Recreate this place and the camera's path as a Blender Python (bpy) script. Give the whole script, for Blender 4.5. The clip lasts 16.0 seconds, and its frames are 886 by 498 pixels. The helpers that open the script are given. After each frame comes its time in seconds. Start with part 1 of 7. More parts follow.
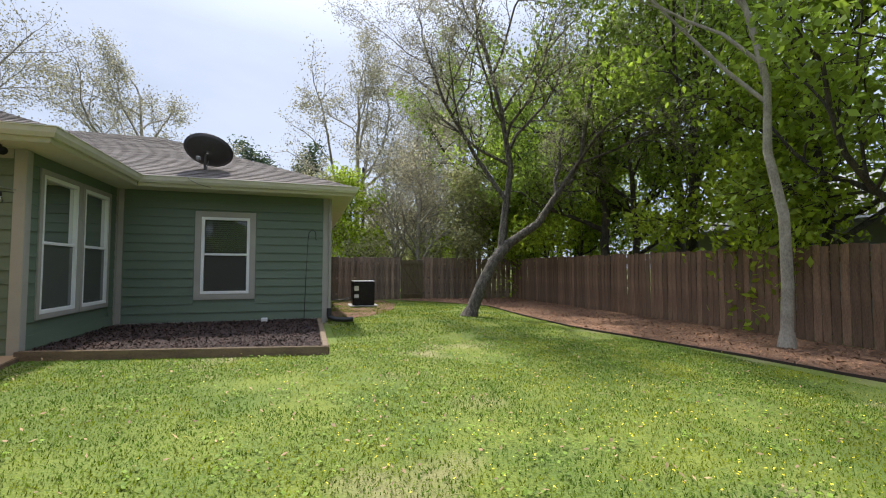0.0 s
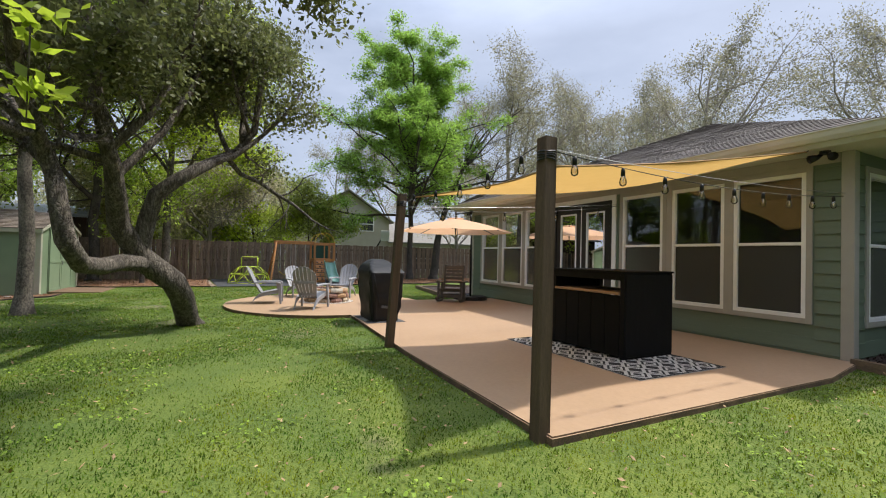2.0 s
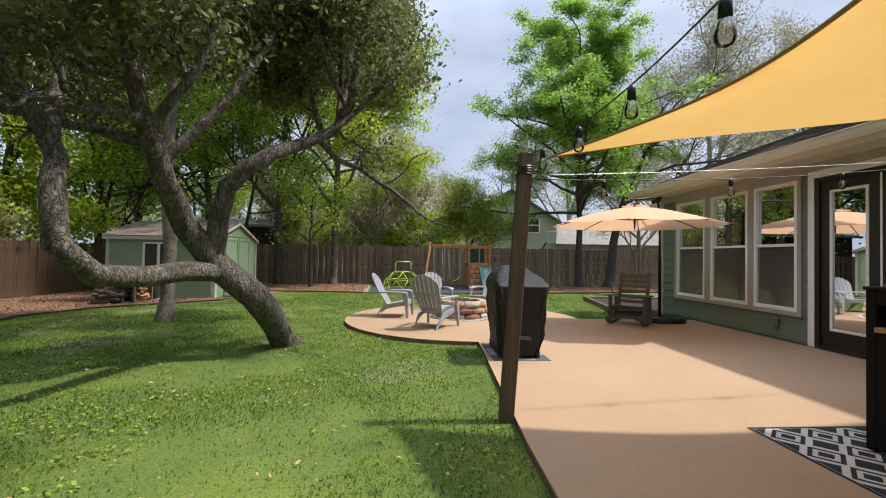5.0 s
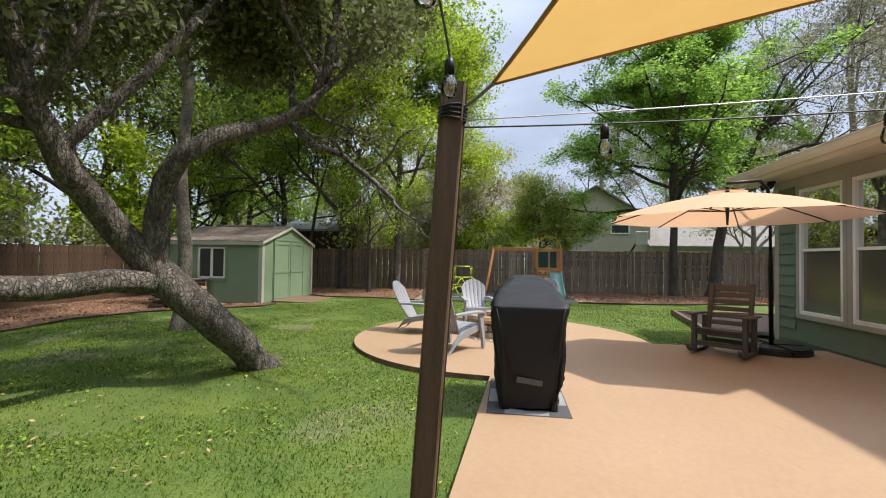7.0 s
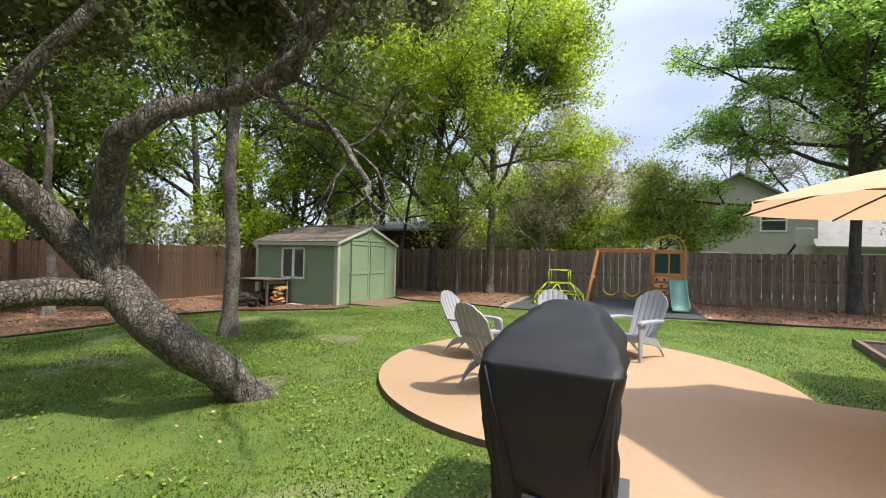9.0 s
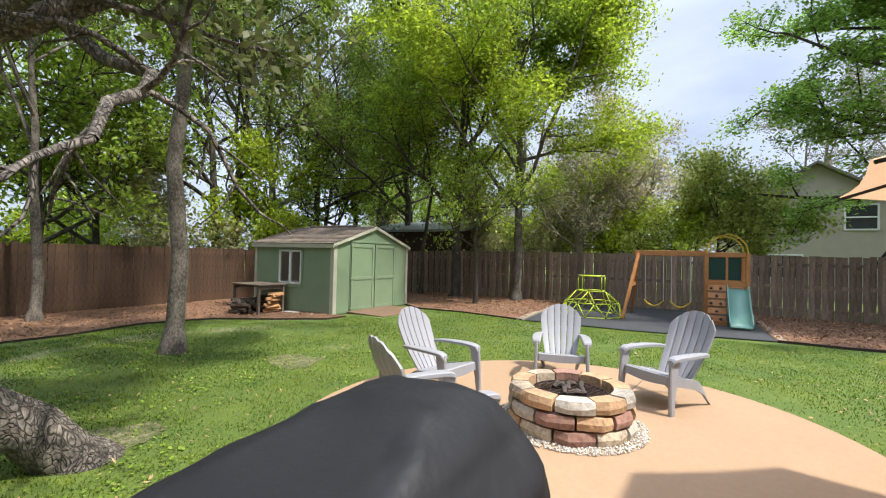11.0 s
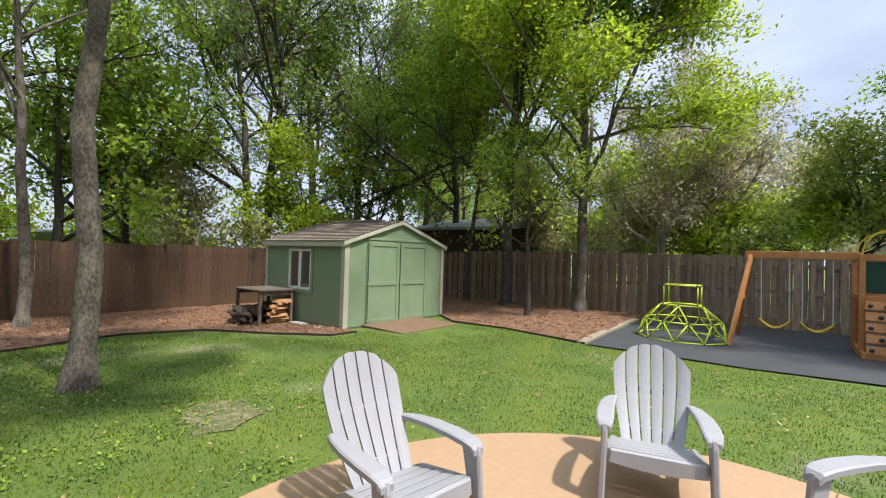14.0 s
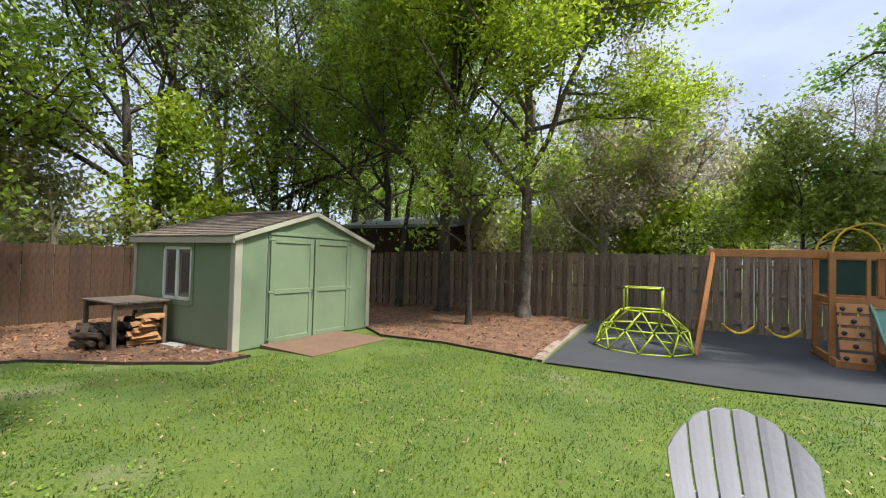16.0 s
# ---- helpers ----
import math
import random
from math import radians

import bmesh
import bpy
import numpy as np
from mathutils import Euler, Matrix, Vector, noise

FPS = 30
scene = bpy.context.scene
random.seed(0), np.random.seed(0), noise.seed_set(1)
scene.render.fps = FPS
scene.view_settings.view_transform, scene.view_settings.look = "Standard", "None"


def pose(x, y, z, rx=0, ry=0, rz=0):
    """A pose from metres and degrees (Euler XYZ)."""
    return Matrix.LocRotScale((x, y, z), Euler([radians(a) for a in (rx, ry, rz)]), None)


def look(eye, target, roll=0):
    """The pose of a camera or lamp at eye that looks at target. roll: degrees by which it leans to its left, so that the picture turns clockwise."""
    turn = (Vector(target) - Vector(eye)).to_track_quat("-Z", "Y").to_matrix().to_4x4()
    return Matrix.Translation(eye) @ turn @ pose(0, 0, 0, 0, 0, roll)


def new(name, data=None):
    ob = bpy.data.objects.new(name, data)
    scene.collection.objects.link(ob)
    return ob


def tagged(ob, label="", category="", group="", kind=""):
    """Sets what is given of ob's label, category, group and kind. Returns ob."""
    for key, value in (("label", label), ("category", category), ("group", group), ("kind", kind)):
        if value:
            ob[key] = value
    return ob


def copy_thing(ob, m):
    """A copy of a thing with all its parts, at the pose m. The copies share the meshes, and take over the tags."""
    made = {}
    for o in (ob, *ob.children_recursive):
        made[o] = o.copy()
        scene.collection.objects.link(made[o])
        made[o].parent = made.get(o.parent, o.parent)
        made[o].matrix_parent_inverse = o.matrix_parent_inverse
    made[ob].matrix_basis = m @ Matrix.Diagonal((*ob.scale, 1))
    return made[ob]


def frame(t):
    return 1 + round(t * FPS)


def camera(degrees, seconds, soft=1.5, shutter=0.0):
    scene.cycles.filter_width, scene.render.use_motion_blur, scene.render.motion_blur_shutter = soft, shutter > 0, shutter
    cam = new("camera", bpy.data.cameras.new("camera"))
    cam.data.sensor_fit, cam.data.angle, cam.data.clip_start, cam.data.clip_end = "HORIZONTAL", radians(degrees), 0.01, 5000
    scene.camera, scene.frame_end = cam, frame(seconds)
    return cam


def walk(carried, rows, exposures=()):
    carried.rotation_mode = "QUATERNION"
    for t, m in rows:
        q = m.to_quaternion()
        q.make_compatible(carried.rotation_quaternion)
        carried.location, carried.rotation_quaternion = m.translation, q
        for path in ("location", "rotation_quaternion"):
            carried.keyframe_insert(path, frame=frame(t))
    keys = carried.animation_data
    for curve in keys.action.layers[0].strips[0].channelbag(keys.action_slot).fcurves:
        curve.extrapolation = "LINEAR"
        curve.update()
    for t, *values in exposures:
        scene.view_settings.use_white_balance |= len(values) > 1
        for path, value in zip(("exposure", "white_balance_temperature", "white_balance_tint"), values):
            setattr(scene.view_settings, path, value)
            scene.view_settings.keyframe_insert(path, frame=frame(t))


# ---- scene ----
cam = camera(91.8, 16, soft=1.1)
PATH = [
    (0, (3.491, -6.893, 1.17), (4.095, -4.988, 1.26), 0.1),
    (0.5, (3.397, -7.063, 1.187), (3.258, -5.07, 1.267), 1.4),
    (1, (3.103, -7.136, 1.201), (2.173, -5.366, 1.259), 1.8),
    (1.5, (2.855, -7.079, 1.203), (1.371, -5.739, 1.25), 1.6),
    (2, (2.513, -6.963, 1.251), (0.723, -6.072, 1.286), 1.3),
    (2.5, (2.135, -6.834, 1.245), (0.231, -6.221, 1.277), 1.1),
    (3, (1.744, -6.688, 1.241), (-0.193, -6.192, 1.274), 1.1),
    (3.5, (1.433, -6.405, 1.242), (-0.533, -6.04, 1.278), 1.1),
    (4.2, (0.907, -6.101, 1.262), (-1.08, -5.879, 1.295), 1.0),
    (6.5, (-0.791, -4.853, 1.302), (-2.786, -4.991, 1.349), 0.8),
    (7, (-1.155, -4.612, 1.325), (-3.133, -4.908, 1.37), 0.8),
    (7.5, (-1.532, -4.389, 1.348), (-3.492, -4.786, 1.391), 0.8),
    (8, (-1.905, -4.237, 1.384), (-3.842, -4.734, 1.425), 0.8),
    (8.5, (-2.40, -4.14, 1.404), (-4.278, -4.823, 1.44), 1.0),
    (9, (-2.83, -4.08, 1.422), (-4.658, -4.890, 1.454), 1.3),
    (11.5, (-4.999, -3.796, 1.517), (-6.692, -4.86, 1.549), 1.4),
    (12, (-5.374, -3.794, 1.531), (-7.02, -4.929, 1.56), 1.5),
    (12.5, (-5.765, -3.87, 1.529), (-7.384, -5.045, 1.557), 1.5),
    (13, (-6.164, -4.039, 1.54), (-7.761, -5.242, 1.565), 1.6),
    (13.5, (-6.53, -4.312, 1.503), (-8.11, -5.539, 1.535), 1.7),
    (14, (-6.88, -4.557, 1.514), (-8.441, -5.807, 1.544), 1.7),
    (14.5, (-7.214, -4.79, 1.523), (-8.755, -6.065, 1.548), 1.8),
    (15, (-7.537, -5.021, 1.506), (-9.074, -6.3, 1.535), 1.8),
    (15.5, (-7.926, -5.245, 1.462), (-9.535, -6.432, 1.501), 1.7),
    (16, (-8.29, -5.487, 1.462), (-10.022, -6.485, 1.512), 1.5),
]
walk(cam, [(t, look(eye, target, roll)) for t, eye, target, roll in PATH], exposures=[(0, 0.75), (1.0, 0.65), (2, 0.57), (4, 0.67), (6.5, 0.65), (7.5, 0.78), (9, 0.98), (11.5, 0.97), (13, 0.89), (16, 0.92)])


# ---- light ----
SUN_TO = Vector((0.0, 0.50, 0.87)).normalized()   # towards the sun
world = bpy.data.worlds.new("sky_world")
scene.world = world
world.use_nodes = True
wn, wl = world.node_tree.nodes, world.node_tree.links
wn.clear()
w_out = wn.new("ShaderNodeOutputWorld")
w_bg = wn.new("ShaderNodeBackground")
w_sky = wn.new("ShaderNodeTexSky")
w_sky.sky_type, w_sky.sun_disc = "NISHITA", False
w_sky.sun_elevation = math.asin(SUN_TO.z)
w_sky.sun_rotation = math.atan2(SUN_TO.x, SUN_TO.y)
w_sky.air_density, w_sky.dust_density, w_sky.ozone_density = 1.0, 2.5, 1.0
# thin cloud cover over the clear sky
w_tc = wn.new("ShaderNodeTexCoord")
w_map = wn.new("ShaderNodeMapping")
w_map.inputs["Scale"].default_value = (1.0, 1.0, 2.8)
w_noise = wn.new("ShaderNodeTexNoise")
w_noise.inputs["Scale"].default_value, w_noise.inputs["Detail"].default_value = 2.2, 7.0
w_noise.inputs["Roughness"].default_value = 0.55
w_ramp = wn.new("ShaderNodeMapRange")
w_ramp.inputs["From Min"].default_value, w_ramp.inputs["From Max"].default_value = 0.28, 0.72
w_ramp.inputs["To Min"].default_value, w_ramp.inputs["To Max"].default_value = 0.45, 0.97
w_mix = wn.new("ShaderNodeMix")
w_mix.data_type = "RGBA"
w_mix.inputs["B"].default_value = (7.2, 8.1, 10.3, 1.0)
# cloud light grows towards the zenith, as under a thin overcast
w_sep = wn.new("ShaderNodeSeparateXYZ")
w_up = wn.new("ShaderNodeMapRange")
w_up.inputs["From Min"].default_value, w_up.inputs["From Max"].default_value = 0.45, 1.0
w_up.inputs["To Min"].default_value, w_up.inputs["To Max"].default_value = 0.90, 3.0
w_gain = wn.new("ShaderNodeVectorMath")
w_gain.operation = "SCALE"
wl.new(w_tc.outputs["Generated"], w_map.inputs["Vector"])
wl.new(w_map.outputs["Vector"], w_noise.inputs["Vector"])
wl.new(w_noise.outputs["Fac"], w_ramp.inputs["Value"])
wl.new(w_ramp.outputs["Result"], w_mix.inputs["Factor"])
wl.new(w_sky.outputs["Color"], w_mix.inputs["A"])
wl.new(w_tc.outputs["Generated"], w_sep.inputs["Vector"])
wl.new(w_sep.outputs["Z"], w_up.inputs["Value"])
wl.new(w_up.outputs["Result"], w_gain.inputs["Scale"])
wl.new(w_mix.outputs["Result"], w_gain.inputs[0])
wl.new(w_gain.outputs["Vector"], w_bg.inputs["Color"])
w_bg.inputs["Strength"].default_value = 0.072
wl.new(w_bg.outputs["Background"], w_out.inputs["Surface"])

sun = new("sun", bpy.data.lights.new("sun", "SUN"))
sun.data.energy, sun.data.angle, sun.data.color = 3.5, radians(2.0), (1.0, 0.95, 0.86)
sun.matrix_world = look((0, 0, 30), Vector((0, 0, 30)) - SUN_TO)


# ---- materials ----
def mat(name, base, rough=0.8, metal=0.0, dark=None, scale=8.0, amount=0.5, fine=120.0, bump=0.15, bump_scale=60.0, stretch=(1, 1, 1), spec=0.5, rnd=0.0, isl=0.0, coords="Object", translucent=0.0, bump_dist=0.01):
    """A procedural surface: base and dark colour mixed by coarse and fine noise, with relief; rnd / isl vary it object by object / island by island."""
    m = bpy.data.materials.new(name)
    m.use_nodes = True
    n, l = m.node_tree.nodes, m.node_tree.links
    b = n["Principled BSDF"]
    b.inputs["Roughness"].default_value, b.inputs["Metallic"].default_value = rough, metal
    b.inputs["Specular IOR Level"].default_value = spec
    if dark is None:
        dark = tuple(c * 0.7 for c in base)
    tc = n.new("ShaderNodeTexCoord")
    mp = n.new("ShaderNodeMapping")
    mp.inputs["Scale"].default_value = stretch
    l.new(tc.outputs[coords], mp.inputs["Vector"])
    n1, n2 = n.new("ShaderNodeTexNoise"), n.new("ShaderNodeTexNoise")
    n1.inputs["Scale"].default_value, n1.inputs["Detail"].default_value = scale, 5.0
    n2.inputs["Scale"].default_value, n2.inputs["Detail"].default_value = fine, 3.0
    for q in (n1, n2):
        l.new(mp.outputs["Vector"], q.inputs["Vector"])
    add = n.new("ShaderNodeMath")
    add.operation = "ADD"
    l.new(n1.outputs["Fac"], add.inputs[0])
    l.new(n2.outputs["Fac"], add.inputs[1])
    rg = n.new("ShaderNodeMapRange")
    rg.inputs["From Min"].default_value, rg.inputs["From Max"].default_value = 0.72, 1.28
    rg.inputs["To Min"].default_value, rg.inputs["To Max"].default_value = 0.0, amount * 2
    rg.clamp = False
    l.new(add.outputs[0], rg.inputs["Value"])
    cl = n.new("ShaderNodeClamp")
    l.new(rg.outputs["Result"], cl.inputs["Value"])
    mx = n.new("ShaderNodeMix")
    mx.data_type = "RGBA"
    mx.inputs["A"].default_value, mx.inputs["B"].default_value = (*base, 1), (*dark, 1)
    l.new(cl.outputs["Result"], mx.inputs["Factor"])
    col = mx.outputs["Result"]
    if rnd or isl:
        hs = n.new("ShaderNodeHueSaturation")
        if rnd:
            src = n.new("ShaderNodeObjectInfo").outputs["Random"]
        else:
            src = n.new("ShaderNodeNewGeometry").outputs["Random Per Island"]
        k = rnd or isl
        vr = n.new("ShaderNodeMapRange")
        vr.inputs["To Min"].default_value, vr.inputs["To Max"].default_value = 1 - k, 1 + k
        l.new(src, vr.inputs["Value"])
        l.new(vr.outputs["Result"], hs.inputs["Value"])
        l.new(col, hs.inputs["Color"])
        col = hs.outputs["Color"]
    l.new(col, b.inputs["Base Color"])
    if bump:
        bp = n.new("ShaderNodeBump")
        n3 = n.new("ShaderNodeTexNoise")
        n3.inputs["Scale"].default_value, n3.inputs["Detail"].default_value = bump_scale, 4.0
        l.new(mp.outputs["Vector"], n3.inputs["Vector"])
        l.new(n3.outputs["Fac"], bp.inputs["Height"])
        bp.inputs["Strength"].default_value, bp.inputs["Distance"].default_value = bump, bump_dist
        l.new(bp.outputs["Normal"], b.inputs["Normal"])
    if translucent:
        tr = n.new("ShaderNodeBsdfTranslucent")
        l.new(col, tr.inputs["Color"])
        ms = n.new("ShaderNodeMixShader")
        ms.inputs["Fac"].default_value = translucent
        l.new(b.outputs["BSDF"], ms.inputs[1])
        l.new(tr.outputs["BSDF"], ms.inputs[2])
        l.new(ms.outputs["Shader"], n["Material Output"].inputs["Surface"])
    return m


def glass_mat(name, tint, fac=0.16, rough=0.0):
    """A window pane: mostly clear, with a mirror-like share."""
    m = bpy.data.materials.new(name)
    m.use_nodes = True
    n, l = m.node_tree.nodes, m.node_tree.links
    n.remove(n["Principled BSDF"])
    t, g, f, mx = n.new("ShaderNodeBsdfTransparent"), n.new("ShaderNodeBsdfGlossy"), n.new("ShaderNodeFresnel"), n.new("ShaderNodeMixShader")
    t.inputs["Color"].default_value = (*tint, 1)
    g.inputs["Roughness"].default_value = rough
    f.inputs["IOR"].default_value = 1.5
    ad = n.new("ShaderNodeMath")
    ad.operation, ad.use_clamp = "ADD", True
    ad.inputs[1].default_value = fac
    l.new(f.outputs["Fac"], ad.inputs[0])
    l.new(ad.outputs[0], mx.inputs["Fac"])
    l.new(t.outputs["BSDF"], mx.inputs[1])
    l.new(g.outputs["BSDF"], mx.inputs[2])
    l.new(mx.outputs["Shader"], n["Material Output"].inputs["Surface"])
    return m


M = {}
M["siding"] = mat("green_siding", (0.125, 0.165, 0.115), 0.6, dark=(0.105, 0.142, 0.098), scale=3, amount=0.5, fine=40, stretch=(0.4, 0.4, 6), bump=0.12, bump_scale=30)
M["trim"] = mat("taupe_trim_paint", (0.35, 0.33, 0.285), 0.55, dark=(0.30, 0.28, 0.24), scale=4, bump=0.05)
M["white"] = mat("white_vinyl", (0.78, 0.78, 0.76), 0.45, dark=(0.70, 0.70, 0.68), scale=5, amount=0.4, bump=0.02)
M["soffit"] = mat("soffit_paint", (0.62, 0.59, 0.50), 0.6, dark=(0.56, 0.53, 0.45), scale=3, bump=0.03)
M["gutter"] = mat("gutter_metal", (0.64, 0.61, 0.52), 0.4, dark=(0.55, 0.52, 0.44), scale=4, bump=0.02)
M["shingle"] = mat("roof_shingle", (0.155, 0.130, 0.115), 0.9, dark=(0.085, 0.072, 0.066), scale=5, amount=0.6, fine=60, bump=0.4, bump_scale=90, isl=0.2)
M["patio"] = mat("terracotta_patio_coating", (0.355, 0.232, 0.138), 0.75, dark=(0.305, 0.196, 0.115), scale=0.8, amount=0.45, fine=25, bump=0.25, bump_scale=160, bump_dist=0.004)
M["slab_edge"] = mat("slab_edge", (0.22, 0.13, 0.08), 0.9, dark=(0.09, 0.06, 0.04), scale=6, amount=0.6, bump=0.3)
M["concrete"] = mat("concrete", (0.42, 0.40, 0.37), 0.9, dark=(0.30, 0.29, 0.27), scale=5, bump=0.2)
M["fence"] = mat("fence_board", (0.33, 0.24, 0.175), 0.85, dark=(0.145, 0.10, 0.072), scale=2.2, amount=0.6, fine=18, stretch=(6, 6, 0.8), bump=0.35, bump_scale=14, rnd=0.28)
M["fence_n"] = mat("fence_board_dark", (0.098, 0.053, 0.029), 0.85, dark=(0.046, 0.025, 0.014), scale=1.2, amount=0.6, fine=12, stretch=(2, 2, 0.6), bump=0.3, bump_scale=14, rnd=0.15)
M["fence_e"] = mat("fence_board_brown", (0.265, 0.160, 0.098), 0.85, dark=(0.125, 0.073, 0.046), scale=2.0, amount=0.6, fine=18, stretch=(6, 6, 0.8), bump=0.35, bump_scale=14, rnd=0.32)
M["post"] = mat("post_wood_brown", (0.13, 0.082, 0.048), 0.75, dark=(0.075, 0.046, 0.028), scale=4, fine=40, stretch=(8, 8, 0.8), bump=0.3, bump_scale=20)
M["sail"] = mat("sail_cloth", (0.63, 0.39, 0.125), 0.85, dark=(0.57, 0.345, 0.105), scale=6, fine=400, amount=0.35, bump=0.2, bump_scale=500, translucent=0.5)
M["umbrella"] = mat("umbrella_cloth", (0.82, 0.51, 0.31), 0.85, dark=(0.78, 0.47, 0.28), scale=6, fine=400, amount=0.3, bump=0.1, bump_scale=400, translucent=0.4)
M["black_cloth"] = mat("black_cover_cloth", (0.013, 0.013, 0.015), 0.6, spec=0.3, dark=(0.009, 0.009, 0.010), scale=7, fine=300, bump=0.25, bump_scale=35)
M["black_paint"] = mat("black_painted_wood", (0.007, 0.0065, 0.0065), 0.75, spec=0.2, dark=(0.004, 0.004, 0.004), scale=5, fine=50, stretch=(4, 4, 0.7), bump=0.2, bump_scale=30)
M["black_metal"] = mat("black_metal", (0.015, 0.015, 0.016), 0.4, 0.4, scale=12, bump=0.05)
M["grey_metal"] = mat("grey_metal", (0.20, 0.20, 0.21), 0.45, 0.7, scale=12, bump=0.05)
M["bark"] = mat("oak_bark", (0.25, 0.215, 0.178), 0.95, dark=(0.068, 0.056, 0.045), scale=14, amount=0.62, fine=45, stretch=(1, 1, 0.35), bump=1.0, bump_scale=22, bump_dist=0.03)
M["bark_grey"] = mat("grey_bark", (0.23, 0.20, 0.165), 0.95, dark=(0.06, 0.05, 0.042), scale=6, amount=0.6, fine=40, stretch=(1, 1, 0.6), bump=0.7, bump_scale=25, bump_dist=0.02)
M["bark_pale"] = mat("pale_twig_bark", (0.40, 0.355, 0.29), 0.95, dark=(0.20, 0.17, 0.14), scale=6, amount=0.5, fine=40, stretch=(1, 1, 0.6), bump=0.5, bump_scale=25, bump_dist=0.02)
M["bark_dark"] = mat("dark_bark", (0.115, 0.096, 0.080), 0.95, dark=(0.035, 0.030, 0.025), scale=6, amount=0.6, fine=40, stretch=(1, 1, 0.5), bump=0.7, bump_scale=25, bump_dist=0.02)



def cracked(m, scale, width, stretch):
    """Deep furrows between plates of bark."""
    n, l = m.node_tree.nodes, m.node_tree.links
    b = n["Principled BSDF"]
    prev = b.inputs["Base Color"].links[0].from_socket
    tc, mp, nz, wob, vo, rg, mx, bp = (n.new("ShaderNode" + k) for k in ("TexCoord", "Mapping", "TexNoise", "Mix", "TexVoronoi", "MapRange", "Mix", "Bump"))
    mp.inputs["Scale"].default_value = stretch
    nz.inputs["Scale"].default_value = 6.0
    wob.data_type, wob.blend_type = "RGBA", "ADD"
    wob.inputs["Factor"].default_value = 0.22
    vo.feature = "DISTANCE_TO_EDGE"
    vo.inputs["Scale"].default_value = scale
    l.new(tc.outputs["Object"], mp.inputs["Vector"])
    l.new(mp.outputs["Vector"], nz.inputs["Vector"])
    l.new(mp.outputs["Vector"], wob.inputs["A"])
    l.new(nz.outputs["Color"], wob.inputs["B"])
    l.new(wob.outputs["Result"], vo.inputs["Vector"])
    rg.inputs["From Max"].default_value = width
    rg.inputs["To Min"].default_value = 0.30
    l.new(vo.outputs["Distance"], rg.inputs["Value"])
    mx.data_type = "RGBA"
    mx.inputs["A"].default_value = (0.055, 0.045, 0.037, 1)
    l.new(rg.outputs["Result"], mx.inputs["Factor"])
    l.new(prev, mx.inputs["B"])
    l.new(mx.outputs["Result"], b.inputs["Base Color"])
    old = b.inputs["Normal"].links[0].from_socket
    bp.inputs["Strength"].default_value, bp.inputs["Distance"].default_value = 1.0, 0.02
    l.new(rg.outputs["Result"], bp.inputs["Height"])
    l.new(old, bp.inputs["Normal"])
    l.new(bp.outputs["Normal"], b.inputs["Normal"])


cracked(M["bark"], 30, 0.13, (1.0, 1.0, 0.55))


def leaf_mat(name, c, tr=0.55):
    return mat(name, c, 0.55, dark=tuple(v * 0.78 for v in c), scale=0.6, amount=0.4, fine=3, bump=0, isl=0.45, translucent=tr)


M["leaf_oak"] = leaf_mat("leaf_oak", (0.150, 0.168, 0.058), 0.5)
M["leaf_mid"] = leaf_mat("leaf_mid", (0.27, 0.385, 0.045), 0.6)
M["leaf_dark"] = leaf_mat("leaf_dark", (0.195, 0.27, 0.045), 0.6)
M["leaf_bright"] = leaf_mat("leaf_bright", (0.39, 0.50, 0.045), 0.62)
M["leaf_fresh"] = leaf_mat("leaf_fresh", (0.34, 0.46, 0.06), 0.64)
M["leaf_grey"] = leaf_mat("leaf_grey", (0.31, 0.295, 0.19), 0.5)
M["leaf_scrub"] = leaf_mat("leaf_scrub", (0.50, 0.455, 0.30), 0.55)
M["leaf_layered"] = leaf_mat("leaf_layered", (0.29, 0.46, 0.08), 0.64)
M["leaf_pine"] = leaf_mat("leaf_pine", (0.075, 0.115, 0.060), 0.35)
M["leaf_far"] = leaf_mat("leaf_far", (0.42, 0.42, 0.19), 0.6)
M["glass"] = glass_mat("window_glass", (0.60, 0.64, 0.62), 0.02)
M["screen"] = glass_mat("screened_glass", (0.40, 0.41, 0.40), 0.0, 0.12)


def add_mesh_weave(m, colour, share):
    """The fine grey weave of an insect screen over a pane."""
    n, l = m.node_tree.nodes, m.node_tree.links
    out = n["Material Output"]
    pane = out.inputs["Surface"].links[0].from_socket
    d, mx = n.new("ShaderNodeBsdfDiffuse"), n.new("ShaderNodeMixShader")
    d.inputs["Color"].default_value = (*colour, 1)
    mx.inputs["Fac"].default_value = share
    l.new(pane, mx.inputs[1])
    l.new(d.outputs["BSDF"], mx.inputs[2])
    l.new(mx.outputs["Shader"], out.inputs["Surface"])


add_mesh_weave(M["screen"], (0.075, 0.075, 0.066), 0.72)
M["room"] = mat("room_wall", (0.30, 0.29, 0.25), 0.9, bump=0.02)
M["shed"] = mat("shed_green_paint", (0.205, 0.275, 0.170), 0.6, dark=(0.175, 0.240, 0.148), scale=3, fine=40, bump=0.15, bump_scale=50)
M["shed_side"] = M["shed"]
M["shed_trim"] = mat("shed_trim_paint", (0.46, 0.45, 0.36), 0.6, dark=(0.40, 0.39, 0.31), scale=4, bump=0.05)
M["rubber"] = mat("rubber_mat", (0.050, 0.052, 0.058), 0.85, dark=(0.030, 0.031, 0.035), scale=0.9, fine=60, bump=0.2, bump_scale=120)


